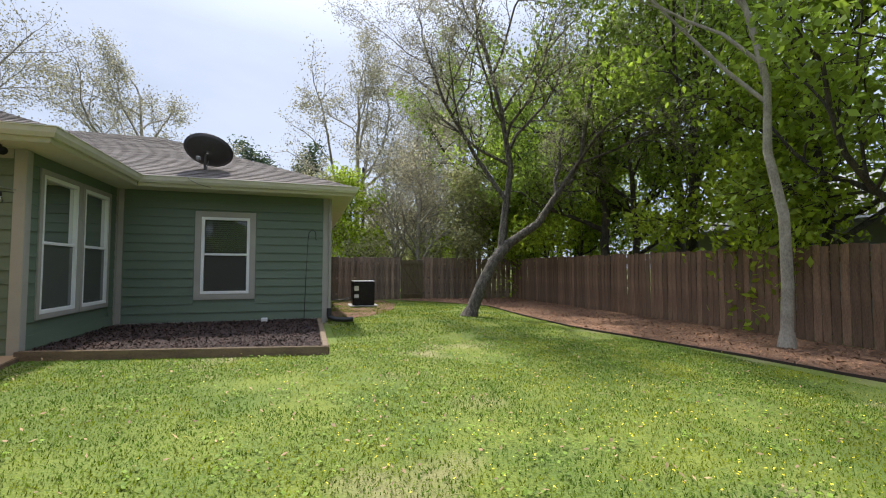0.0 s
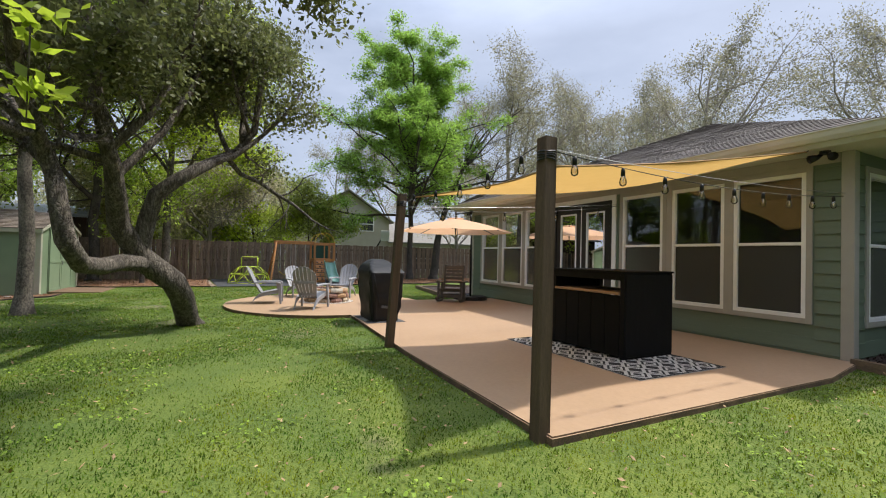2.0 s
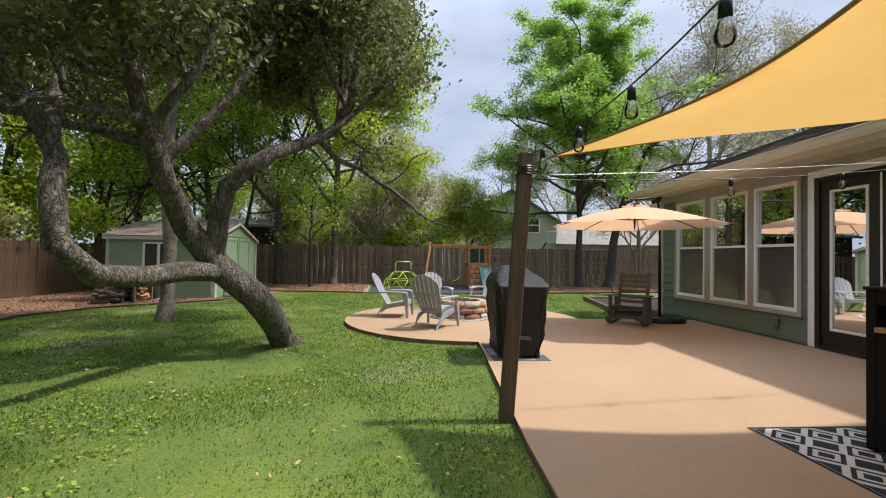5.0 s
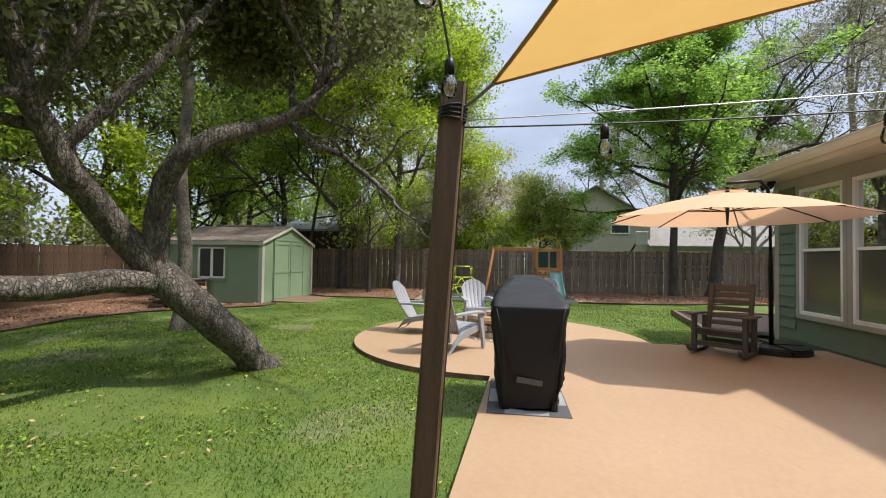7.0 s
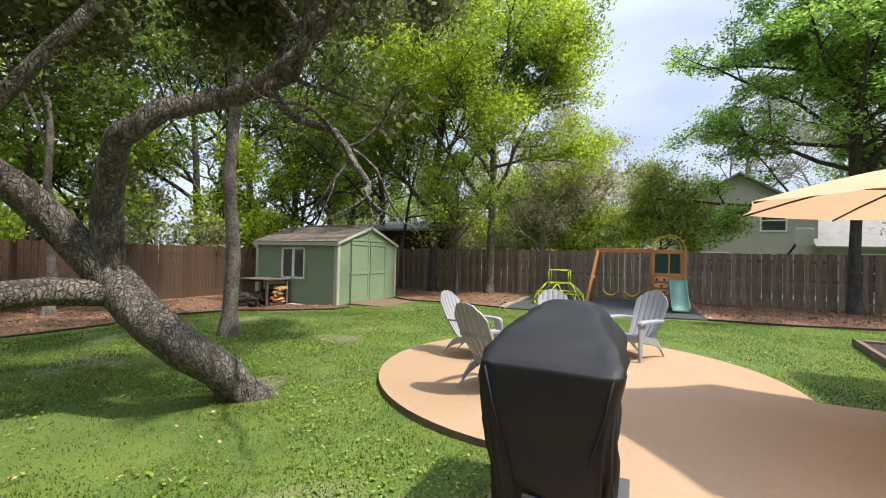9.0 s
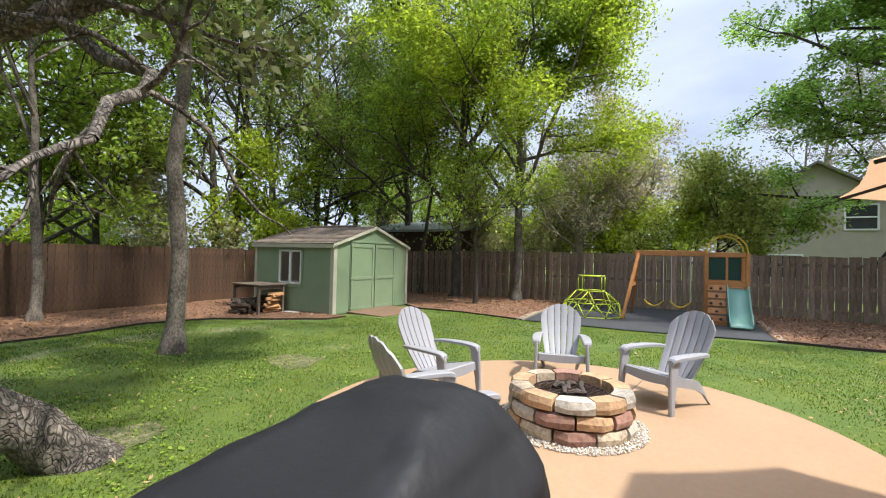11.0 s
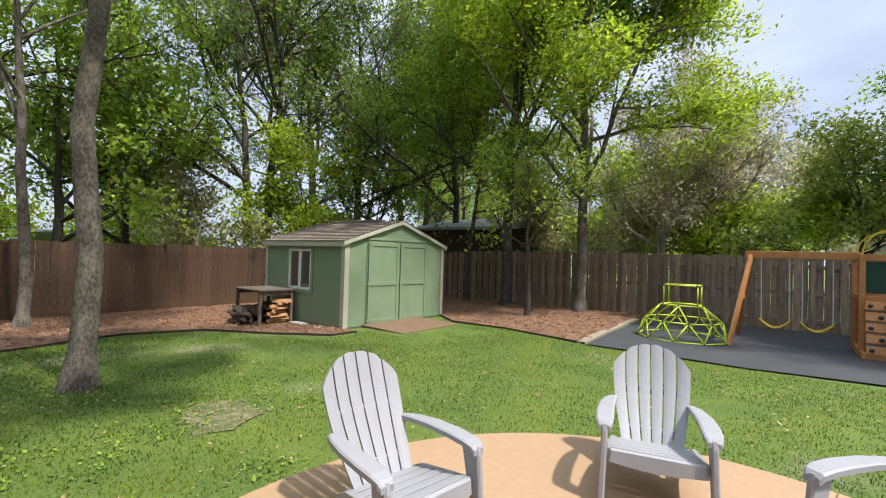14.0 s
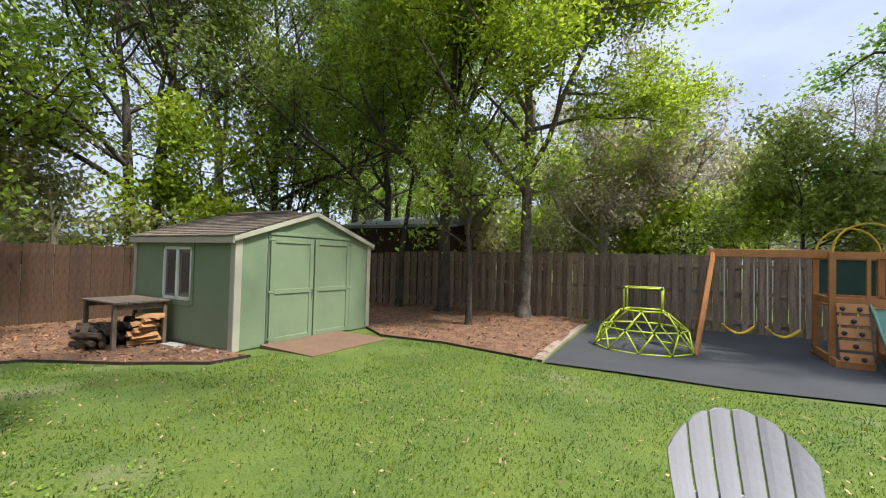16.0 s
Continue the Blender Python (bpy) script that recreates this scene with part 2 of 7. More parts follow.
def west_green_and_shade(m):
    """The lawn is lush and green on the west side and turns dry and yellowish towards the east; shade in the west is
    multiplied into the colour too.
    """
    n, l = m.node_tree.nodes, m.node_tree.links
    b = n["Principled BSDF"]
    prev = b.inputs["Base Color"].links[0].from_socket
    targets = [q.to_socket for q in prev.links]
    sep, tc, rg, nz, ad, mx = (n.new("ShaderNode" + k) for k in ("SeparateXYZ", "TexCoord", "MapRange", "TexNoise", "Math", "Mix"))
    nz.inputs["Scale"].default_value = 0.5
    ad.operation = "MULTIPLY_ADD"
    ad.inputs[1].default_value = 5.0
    l.new(tc.outputs["Object"], sep.inputs["Vector"])
    l.new(tc.outputs["Object"], nz.inputs["Vector"])
    l.new(nz.outputs["Fac"], ad.inputs[0])
    l.new(sep.outputs["X"], ad.inputs[2])
    rg.inputs["From Min"].default_value, rg.inputs["From Max"].default_value = 6.5, -1.0
    l.new(ad.outputs[0], rg.inputs["Value"])
    mx.data_type, mx.blend_type = "RGBA", "MULTIPLY"
    # greener grass, and darkened further for the shade on the west lawn
    mx.inputs["B"].default_value = (0.70, 0.80, 0.85, 1)
    l.new(rg.outputs["Result"], mx.inputs["Factor"])
    l.new(prev, mx.inputs["A"])
    for t in targets:
        l.new(mx.outputs["Result"], t)


def ground_material():
    """Lawn soil with thin, dry and bare patches; mulch is a body of its own."""
    m = mat("lawn_ground", (0.175, 0.205, 0.026), 0.95, dark=(0.085, 0.130, 0.018), scale=1.3, amount=0.55, fine=45, bump=0.6, bump_scale=55, bump_dist=0.03)
    n, l = m.node_tree.nodes, m.node_tree.links
    b = n["Principled BSDF"]
    prev = b.inputs["Base Color"].links[0].from_socket
    tc = n.new("ShaderNodeTexCoord")
    nz = n.new("ShaderNodeTexNoise")
    nz.inputs["Scale"].default_value, nz.inputs["Detail"].default_value = 0.55, 8.0
    l.new(tc.outputs["Object"], nz.inputs["Vector"])
    rg = n.new("ShaderNodeMapRange")
    rg.inputs["From Min"].default_value, rg.inputs["From Max"].default_value = 0.60, 0.70
    rg.inputs["To Max"].default_value = 0.7
    l.new(nz.outputs["Fac"], rg.inputs["Value"])
    mx = n.new("ShaderNodeMix")
    mx.data_type = "RGBA"
    mx.inputs["B"].default_value = (0.30, 0.245, 0.13, 1)
    l.new(prev, mx.inputs["A"])
    l.new(rg.outputs["Result"], mx.inputs["Factor"])
    l.new(mx.outputs["Result"], b.inputs["Base Color"])
    west_green_and_shade(m)
    return m


M["lawn"] = ground_material()
M["mulch"] = mat("pine_straw_mulch", (0.30, 0.165, 0.095), 0.95, dark=(0.11, 0.055, 0.032), scale=5, amount=0.6, fine=60, bump=0.9, bump_scale=70, bump_dist=0.03)
M["mulch_dark"] = mat("dark_bark_mulch", (0.050, 0.026, 0.020), 0.9, dark=(0.012, 0.007, 0.006), scale=12, amount=0.6, fine=70, bump=1.0, bump_scale=60, bump_dist=0.03)
M["edging"] = mat("lawn_edging", (0.035, 0.022, 0.016), 0.8, scale=6)
M["timber"] = mat("bed_timber", (0.20, 0.14, 0.085), 0.85, dark=(0.10, 0.07, 0.045), scale=4, fine=40, stretch=(0.6, 4, 4), bump=0.3)


# ---- mesh helpers ----
def box(bm, x0, x1, y0, y1, z0, z1, bevel=0.0):
    r = bmesh.ops.create_cube(bm, size=1)["verts"]
    for v in r:
        v.co = Vector(((x0 + x1) / 2 + v.co.x * (x1 - x0), (y0 + y1) / 2 + v.co.y * (y1 - y0), (z0 + z1) / 2 + v.co.z * (z1 - z0)))
    if bevel:
        es = list({e for v in r for e in v.link_edges})
        bmesh.ops.bevel(bm, geom=es, offset=bevel, segments=1, affect="EDGES")
    return r


def beam(bm, a, b, w, h, bevel=0.0, up=(0, 0, 1)):
    """A bar of section w x h from a to b; h is measured along up as nearly as it can be."""
    a, b = Vector(a), Vector(b)
    d = b - a
    y = d.normalized()
    x = y.cross(Vector(up))
    if x.length < 1e-4:
        x = y.cross(Vector((1, 0, 0)))
    x.normalize()
    z = x.cross(y)
    r = bmesh.ops.create_cube(bm, size=1)["verts"]
    mid = (a + b) / 2
    for v in r:
        v.co = mid + x * v.co.x * w + y * v.co.y * d.length + z * v.co.z * h
    if bevel:
        es = list({e for v in r for e in v.link_edges})
        bmesh.ops.bevel(bm, geom=es, offset=bevel, segments=1, affect="EDGES")
    return r


def tube(bm, pts, radii, n=8, cap=True):
    """A round bar along pts."""
    pts = [Vector(p) for p in pts]
    if not hasattr(radii, "__len__"):
        radii = [radii] * len(pts)
    rings = []
    ref = Vector((0, 0, 1))
    for i, p in enumerate(pts):
        d = (pts[min(i + 1, len(pts) - 1)] - pts[max(i - 1, 0)]).normalized()
        x = d.cross(ref)
        if x.length < 0.05:
            x = d.cross(Vector((1, 0, 0)))
        x.normalize()
        y = d.cross(x)
        rings.append([bm.verts.new(p + radii[i] * (x * math.cos(2 * math.pi * k / n) + y * math.sin(2 * math.pi * k / n))) for k in range(n)])
    for a, b in zip(rings, rings[1:]):
        for k in range(n):
            bm.faces.new((a[k], a[(k + 1) % n], b[(k + 1) % n], b[k]))
    if cap:
        bm.faces.new(rings[0][::-1])
        bm.faces.new(rings[-1])
    return rings


def loft(bm, rings, close=True, cap=True):
    """Skin between rings of points."""
    vs = [[bm.verts.new(p) for p in r] for r in rings]
    n = len(vs[0])
    for a, b in zip(vs, vs[1:]):
        for k in range(n if close else n - 1):
            bm.faces.new((a[k], a[(k + 1) % n], b[(k + 1) % n], b[k]))
    if cap and close:
        bm.faces.new(vs[0][::-1])
        bm.faces.new(vs[-1])
    return vs


def prism(bm, pts, z0, z1):
    """An upright body on a flat outline."""
    a = [bm.verts.new((x, y, z0)) for x, y in pts]
    b = [bm.verts.new((x, y, z1)) for x, y in pts]
    n = len(pts)
    bm.faces.new(a[::-1])
    bm.faces.new(b)
    for k in range(n):
        bm.faces.new((a[k], a[(k + 1) % n], b[(k + 1) % n], b[k]))


def mesh_of(name, bm, material, smooth=False):
    bmesh.ops.recalc_face_normals(bm, faces=bm.faces)
    me = bpy.data.meshes.new(name)
    bm.to_mesh(me)
    bm.free()
    me.materials.append(material)
    if smooth:
        for p in me.polygons:
            p.use_smooth = True
    return me


def part(name, bm, material, parent=None, label="", smooth=False, at=None):
    ob = new(name, mesh_of(name, bm, material, smooth))
    if parent:
        ob.parent = parent
    if at is not None:
        ob.matrix_basis = at
    if label:
        ob["label"] = label
    return ob


def thing(name, m, label, category, group="", kind=""):
    ob = new(name)
    ob.empty_display_size = 0.2
    ob.matrix_basis = m
    return tagged(ob, label, category, group, kind)


def structure(name, bm, material, label="", smooth=False):
    return tagged(part(name, bm, material, smooth=smooth), label, "", "", "structure")


def big_mesh(name, verts, faces, material, smooth=False):
    """A mesh straight from arrays: verts (n, 3), faces (m, 3 or 4)."""
    me = bpy.data.meshes.new(name)
    verts, faces = np.asarray(verts, np.float32), np.asarray(faces, np.int32)
    k = faces.shape[1]
    me.vertices.add(len(verts))
    me.vertices.foreach_set("co", verts.ravel())
    me.loops.add(faces.size)
    me.loops.foreach_set("vertex_index", faces.ravel())
    me.polygons.add(len(faces))
    me.polygons.foreach_set("loop_start", np.arange(0, faces.size, k, dtype=np.int32))
    if smooth:
        me.polygons.foreach_set("use_smooth", np.ones(len(faces), bool))
    me.update(calc_edges=True)
    me.materials.append(material)
    return me


# ---- terrain ----
def step(u):
    u = min(1.0, max(0.0, u))
    return u * u * (3 - 2 * u)


def ground_z(x, y):
    return min(-0.10 * step((-14 - x) / 6), -0.23 * step((x - 5) / 6), -0.25 * step((-10 - y) / 7.5), -0.20 * step((y - 1) / 8) * (1 if x > 3.9 else 0))


def make_ground():
    xs = sorted({*[float(v) for v in np.arange(-24, 17, 0.5)], *[-3000, -800, -200, -80, -50, -40, -32, -28, 22, 30, 40, 60, 120, 400, 3000]})
    ys = sorted({*[float(v) for v in np.arange(-22, 16, 0.5)], *[-3000, -800, -200, -80, -50, -40, -30, -26, 22, 30, 40, 60, 120, 400, 3000]})
    verts = [(x, y, ground_z(x, y) + 0.012 * noise.noise((x * 0.7, y * 0.7, 3.1))) for y in ys for x in xs]
    w = len(xs)
    faces = [(j * w + i, j * w + i + 1, (j + 1) * w + i + 1, (j + 1) * w + i) for j in range(len(ys) - 1) for i in range(w - 1)]
    ob = new("ground", big_mesh("ground", verts, faces, M["lawn"], True))
    tagged(ob, "green lawn with thin dry patches on sandy soil", "lawn", "", "structure")


make_ground()

# patio slab: a rectangle along the house, and a round end for the fire pit
PIT = (-8.45, -4.74)
CIRC = (-8.3, -4.73, 2.42, 2.32)
bm = bmesh.new()
a0 = math.asin((-4.77 - CIRC[1]) / CIRC[3])
a1 = math.pi / 2 - 0.04
outline = [(0.06, 0.0), (-8.2, 0.0)]
for k in range(57):
    a = a1 + (2 * math.pi + a0 - a1) * k / 56
    outline.append((CIRC[0] + CIRC[2] * math.cos(a), CIRC[1] + CIRC[3] * math.sin(a)))
outline += [(-2.5, -4.95), (0.27, -5.0), (0.27, -1.2)]
prism(bm, outline, -0.12, 0.06)
bmesh.ops.bevel(bm, geom=[e for e in bm.edges if all(v.co.z > 0 for v in e.verts)], offset=0.012, segments=2, affect="EDGES")
patio = structure("patio", bm, M["patio"], "terracotta coated concrete patio with a round end")
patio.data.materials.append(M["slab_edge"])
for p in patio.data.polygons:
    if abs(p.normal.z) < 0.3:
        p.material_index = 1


M["joint"] = mat("patio_joint", (0.20, 0.125, 0.08), 0.9, dark=(0.12, 0.075, 0.05), scale=12, bump=0.2)
for a, b in (((-8.98, -4.5), (-10.66, -4.28)),):
    bm = bmesh.new()
    beam(bm, (*a, 0.0595), (*b, 0.0595), 0.012, 0.004)
    structure("trim", bm, M["joint"], "control joint in the coated patio")


# ---- house ----
WALL_H = 2.72
house = thing("house", pose(0, 0, 0), "single-storey house with green lap siding and brown shingle roof", "house")


def wall_with_openings(name, axis, at, lo, hi, z0, z1, holes, thick, inward):
    """A wall across axis at a place, from lo to hi along the other axis, cut by holes (a, b, z0, z1); solid panels round the holes."""
    bm = bmesh.new()
    cuts = sorted({lo, hi, *[h[0] for h in holes], *[h[1] for h in holes]})
    zs = sorted({z0, z1, *[h[2] for h in holes], *[h[3] for h in holes]})
    d0, d1 = sorted((at, at + inward * thick))
    for a, b in zip(cuts, cuts[1:]):
        for c, d in zip(zs, zs[1:]):
            mx, mz = (a + b) / 2, (c + d) / 2
            if any(h[0] < mx < h[1] and h[2] < mz < h[3] for h in holes):
                continue
            if axis == "y":
                box(bm, a, b, d0, d1, c, d)
            else:
                box(bm, d0, d1, a, b, c, d)
    bmesh.ops.remove_doubles(bm, verts=bm.verts, dist=1e-5)
    return part(name, bm, M["siding"], house)


# openings: (from, to, bottom, top)
NORTH_WINDOWS = [(-8.75, -7.84, 0.53, 2.50), (-7.68, -6.74, 0.53, 2.50), (-6.61, -5.78, 0.53, 2.50), (-3.50, -2.62, 0.53, 2.50), (-2.44, -1.55, 0.53, 2.50), (-1.41, -0.48, 0.53, 2.50)]
DOOR = (-5.50, -3.76, 0.08, 2.48)
EAST_WINDOWS = [(0.38, 1.34, 0.53, 2.46), (1.54, 2.44, 0.53, 2.46)]
SOUTH_WINDOW = (1.452, 2.352, 0.645, 2.205)
wall_with_openings("wall", "y", 0.0, -9.35, 0.0, 0.0, WALL_H, NORTH_WINDOWS + [DOOR], 0.16, 1)
wall_with_openings("wall", "x", 0.0, 0.16, 2.85, 0.0, WALL_H, EAST_WINDOWS, 0.16, -1)
wall_with_openings("wall", "y", 2.85, -0.16, 3.92, 0.0, WALL_H, [SOUTH_WINDOW], 0.16, 1)
wall_with_openings("wall", "x", 3.92, 3.01, 12.0, -0.2, WALL_H, [], 0.16, -1)
wall_with_openings("wall", "x", -9.35, 0.16, 12.0, 0.0, WALL_H, [], 0.16, 1)
wall_with_openings("wall", "y", 12.0, -9.19, 3.76, 0.0, WALL_H, [], 0.16, -1)
bm = bmesh.new()
box(bm, -9.19, -0.16, 0.16, 11.8, 0.0, 0.06)
box(bm, -0.14, 3.76, 3.01, 11.8, 0.0, 0.06)
part("floor_slab", bm, M["room"], house)
bm = bmesh.new()
box(bm, -9.19, -0.16, 4.2, 4.3, 0.06, WALL_H)
box(bm, 0.2, 3.7, 5.6, 5.7, 0.06, WALL_H)
box(bm, -0.2, -0.1, 3.01, 5.6, 0.06, WALL_H)
part("room_partition", bm, M["room"], house)
bm = bmesh.new()
box(bm, -9.2, -0.02, 0.16, 11.8, WALL_H + 0.02, WALL_H + 0.06)
box(bm, -0.02, 3.9, 2.9, 11.8, WALL_H + 0.02, WALL_H + 0.06)
part("room_ceiling", bm, M["room"], house)


def hip(bm, x0, x1, y0, y1, z, pitch):
    """A hip roof over a rectangle, its eaves at z."""
    w, d = x1 - x0, y1 - y0
    c = [bm.verts.new(p) for p in ((x0, y0, z), (x1, y0, z), (x1, y1, z), (x0, y1, z))]
    if w < d:
        h = w / 2
        r = [bm.verts.new(((x0 + x1) / 2, y0 + h, z + h * pitch)), bm.verts.new(((x0 + x1) / 2, y1 - h, z + h * pitch))]
        fs = ((c[0], c[1], r[0]), (c[1], c[2], r[1], r[0]), (c[2], c[3], r[1]), (c[3], c[0], r[0], r[1]))
    else:
        h = d / 2
        r = [bm.verts.new((x0 + h, (y0 + y1) / 2, z + h * pitch)), bm.verts.new((x1 - h, (y0 + y1) / 2, z + h * pitch))]
        fs = ((c[0], c[1], r[1], r[0]), (c[1], c[2], r[1]), (c[2], c[3], r[0], r[1]), (c[3], c[0], r[0]))
    for f in fs:
        bm.faces.new(f)


EAVE_Z, PITCH = 2.90, 0.41
ROOFS = ((-9.82, 0.47, -0.47, 12.47), (-9.80, 4.42, 2.38, 12.45))
bm = bmesh.new()
for x0, x1, y0, y1 in ROOFS:
    hip(bm, x0, x1, y0, y1, EAVE_Z, PITCH)
roof = part("roof", bm, M["shingle"], house, "weathered brown asphalt shingle hip roof")

# soffit, fascia and gutters follow the eaves
EAVES = (((-9.82, -0.47), (0.47, -0.47)), ((0.47, -0.47), (0.47, 2.38)), ((0.47, 2.38), (4.42, 2.38)), ((4.42, 2.38), (4.42, 12.45)), ((-9.82, 12.4), (-9.82, -0.47)))
bm = bmesh.new()
box(bm, -9.80, 0.45, -0.45, 0.0, WALL_H - 0.02, WALL_H)
box(bm, 0.0, 0.45, 0.0, 2.40, WALL_H - 0.02, WALL_H)
box(bm, 0.0, 4.40, 2.40, 2.85, WALL_H - 0.02, WALL_H)
box(bm, 3.92, 4.40, 2.85, 12.4, WALL_H - 0.02, WALL_H)
box(bm, -9.80, -9.35, 0.0, 12.4, WALL_H - 0.02, WALL_H)
part("soffit", bm, M["soffit"], house, "cream painted soffit")
for (ax, ay), (bx, by) in EAVES:
    d = Vector((bx - ax, by - ay, 0)).normalized()
    out = Vector((d.y, -d.x, 0))
    prof = ((0.0, 0.0), (0.055, -0.0), (0.085, 0.05), (0.10, 0.11), (0.112, 0.115), (0.112, 0.128), (0.0, 0.128))
    bm = bmesh.new()
    rings = []
    for px, py in ((ax, ay), (bx, by)):
        ext = -0.11 * (1 if (px, py) == (ax, ay) else -1)
        if (px, py) in ((0.47, 2.38),):
            ext = -ext
        rings.append([Vector((px, py, EAVE_Z - 0.135)) + d * (ext * u / 0.112) + out * (u - 0.004) + Vector((0, 0, h)) for u, h in prof])
    loft(bm, rings)
    part("gutter", bm, M["gutter"], house, "cream metal gutter")
    bm = bmesh.new()
    beam(bm, Vector((ax, ay, 2.81)) - out * 0.016, Vector((bx, by, 2.81)) - out * 0.016, 0.02, 0.20)
    part("fascia", bm, M["soffit"], house)


# ---- fences ----
def board_mesh(name, w, h, t, material, dog=0.02):
    bm = bmesh.new()
    box(bm, -w / 2, w / 2, -t / 2, t / 2, 0, h, 0.003)
    return mesh_of(name, bm, material)


def fence(name, a, b, height, material, label, double=False, gap=0.006, width=0.14, rails_in=True, skip=()):
    """Upright boards on rails and posts from a to b, the boards on the side to the left of the way; double: also between, on the far side."""
    a, b = Vector((*a, 0)), Vector((*b, 0))
    d = (b - a).normalized()
    nrm = Vector((-d.y, d.x, 0))
    yaw = math.degrees(math.atan2(d.y, d.x))
    ob = thing(name, pose(0, 0, 0), label, "fence")
    L = (b - a).length
    n_posts = max(2, round(L / 2.4) + 1)
    bm0 = bmesh.new()
    box(bm0, -0.045, 0.045, -0.045, 0.045, 0, height - 0.06, 0.004)
    pm = mesh_of("fence_post", bm0, material)
    for i in range(n_posts):
        p = a + d * (L * i / (n_posts - 1)) - nrm * 0.08
        o = new("fence_post", pm)
        o.parent, o.matrix_basis = ob, pose(p.x, p.y, ground_z(p.x, p.y) - 0.02, 0, 0, yaw)
        if i:
            q = a + d * (L * (i - 1) / (n_posts - 1)) - nrm * 0.08
            for h in (0.28, 0.95, height - 0.25):
                bm = bmesh.new()
                beam(bm, (q.x, q.y, ground_z(q.x, q.y) + h), (p.x, p.y, ground_z(p.x, p.y) + h), 0.04, 0.085)
                part("rail", bm, material, ob)
    rng = random.Random(name)
    bms = [board_mesh("board", width, height * k, 0.018, material) for k in (0.99, 1.0, 1.006)]
    pitch = width + gap
    for side in ((1, -1) if double else (1,)):
        n = int(L / pitch)
        for i in range(n):
            s = (i + (0.5 if side == 1 else 1.0)) * pitch
            if any(u < s < v for u, v in skip):
                continue
            p = a + d * s + nrm * (-0.05 if side == 1 else -0.115)
            o = new("board", rng.choice(bms))
            o.parent = ob
            o.matrix_basis = pose(p.x, p.y, ground_z(p.x, p.y) + 0.015 + rng.uniform(-0.01, 0.012), rng.uniform(-0.5, 0.5), rng.uniform(-0.35, 0.35), yaw + rng.uniform(-1.2, 1.2))
    return ob


# ---- trees ----
def tree_parts(rng, paths, levels, spread, shrink, kids, seg, droop, jitter, bare=False, first=0.45, taper=0.45):
    """Grows branches from starting limbs: each limb is (points, first radius, last radius, level). Returns all limbs and the twig points."""
    limbs, twigs = [], []
    todo = [(p, r0, r1, 0) for p, r0, r1 in paths]
    while todo:
        pts, r0, r1, lev = todo.pop()
        limbs.append((pts, r0, r1, lev))
        if bare and lev == 0 and pts is paths[0][0]:
            continue
        if lev >= levels:
            twigs.append(pts)
            continue
        L = sum((q - p).length for p, q in zip(pts, pts[1:]))
        n = kids[min(lev, len(kids) - 1)]
        for i in range(n):
            lo = (0.30 if lev else first)
            u = lo + (1 - lo) * (i + rng.random()) / n if i < n - 1 else 1.0
            k = min(int(u * (len(pts) - 1)), len(pts) - 2)
            f = u * (len(pts) - 1) - k
            p = pts[k].lerp(pts[k + 1], f)
            d = (pts[k + 1] - pts[k]).normalized()
            ax = Vector((rng.gauss(0, 1), rng.gauss(0, 1), rng.gauss(0, 0.6)))
            ax = (ax - d * ax.dot(d)).normalized()
            ang = spread * rng.uniform(0.6, 1.3) * (0.45 if u == 1.0 else 1)
            v = (d * math.cos(ang) + ax * math.sin(ang))
            length = L * shrink * rng.uniform(0.7, 1.2) * (1.15 - (taper if lev == 0 else 0.45) * u)
            r = (r0 + (r1 - r0) * u) * (0.9 if u == 1.0 else 0.62)
            out = [p]
            m = seg if lev < levels - 1 else max(2, seg - 2)
            for _ in range(m):
                v = (v + Vector((rng.gauss(0, jitter), rng.gauss(0, jitter), rng.gauss(0, jitter) + droop))).normalized()
                out.append(out[-1] + v * (length / m))
            todo.append((out, r, r * 0.45, lev + 1))
    return limbs, twigs


def limb_arrays(limbs, min_r):
    vs, fs, base = [], [], 0
    for pts, r0, r1, lev in limbs:
        n = (9, 7, 5, 4, 3, 3)[min(lev, 5)]
        m = len(pts)
        P = np.array([tuple(p) for p in pts])
        T = np.gradient(P, axis=0) if m > 2 else np.repeat([P[1] - P[0]], m, 0)
        T /= np.linalg.norm(T, axis=1)[:, None] + 1e-9
        ref = np.array([0.31, 0.95, 0.05]) if abs(T[0][1]) < 0.9 else np.array([1.0, 0, 0])
        X = np.cross(T, ref)
        X /= np.linalg.norm(X, axis=1)[:, None] + 1e-9
        Y = np.cross(T, X)
        R = np.maximum(np.linspace(r0, r1, m), min_r)
        a = 2 * np.pi * np.arange(n) / n
        ring = P[:, None] + R[:, None, None] * (X[:, None] * np.cos(a)[None, :, None] + Y[:, None] * np.sin(a)[None, :, None])
        vs.append(ring.reshape(-1, 3))
        i = np.arange(m - 1)[:, None] * n
        k = np.arange(n)[None]
        k2 = (k + 1) % n
        fs.append((base + np.stack([i + k, i + k2, i + n + k2, i + n + k], -1)).reshape(-1, 4))
        base += m * n
    return np.concatenate(vs), np.concatenate(fs)


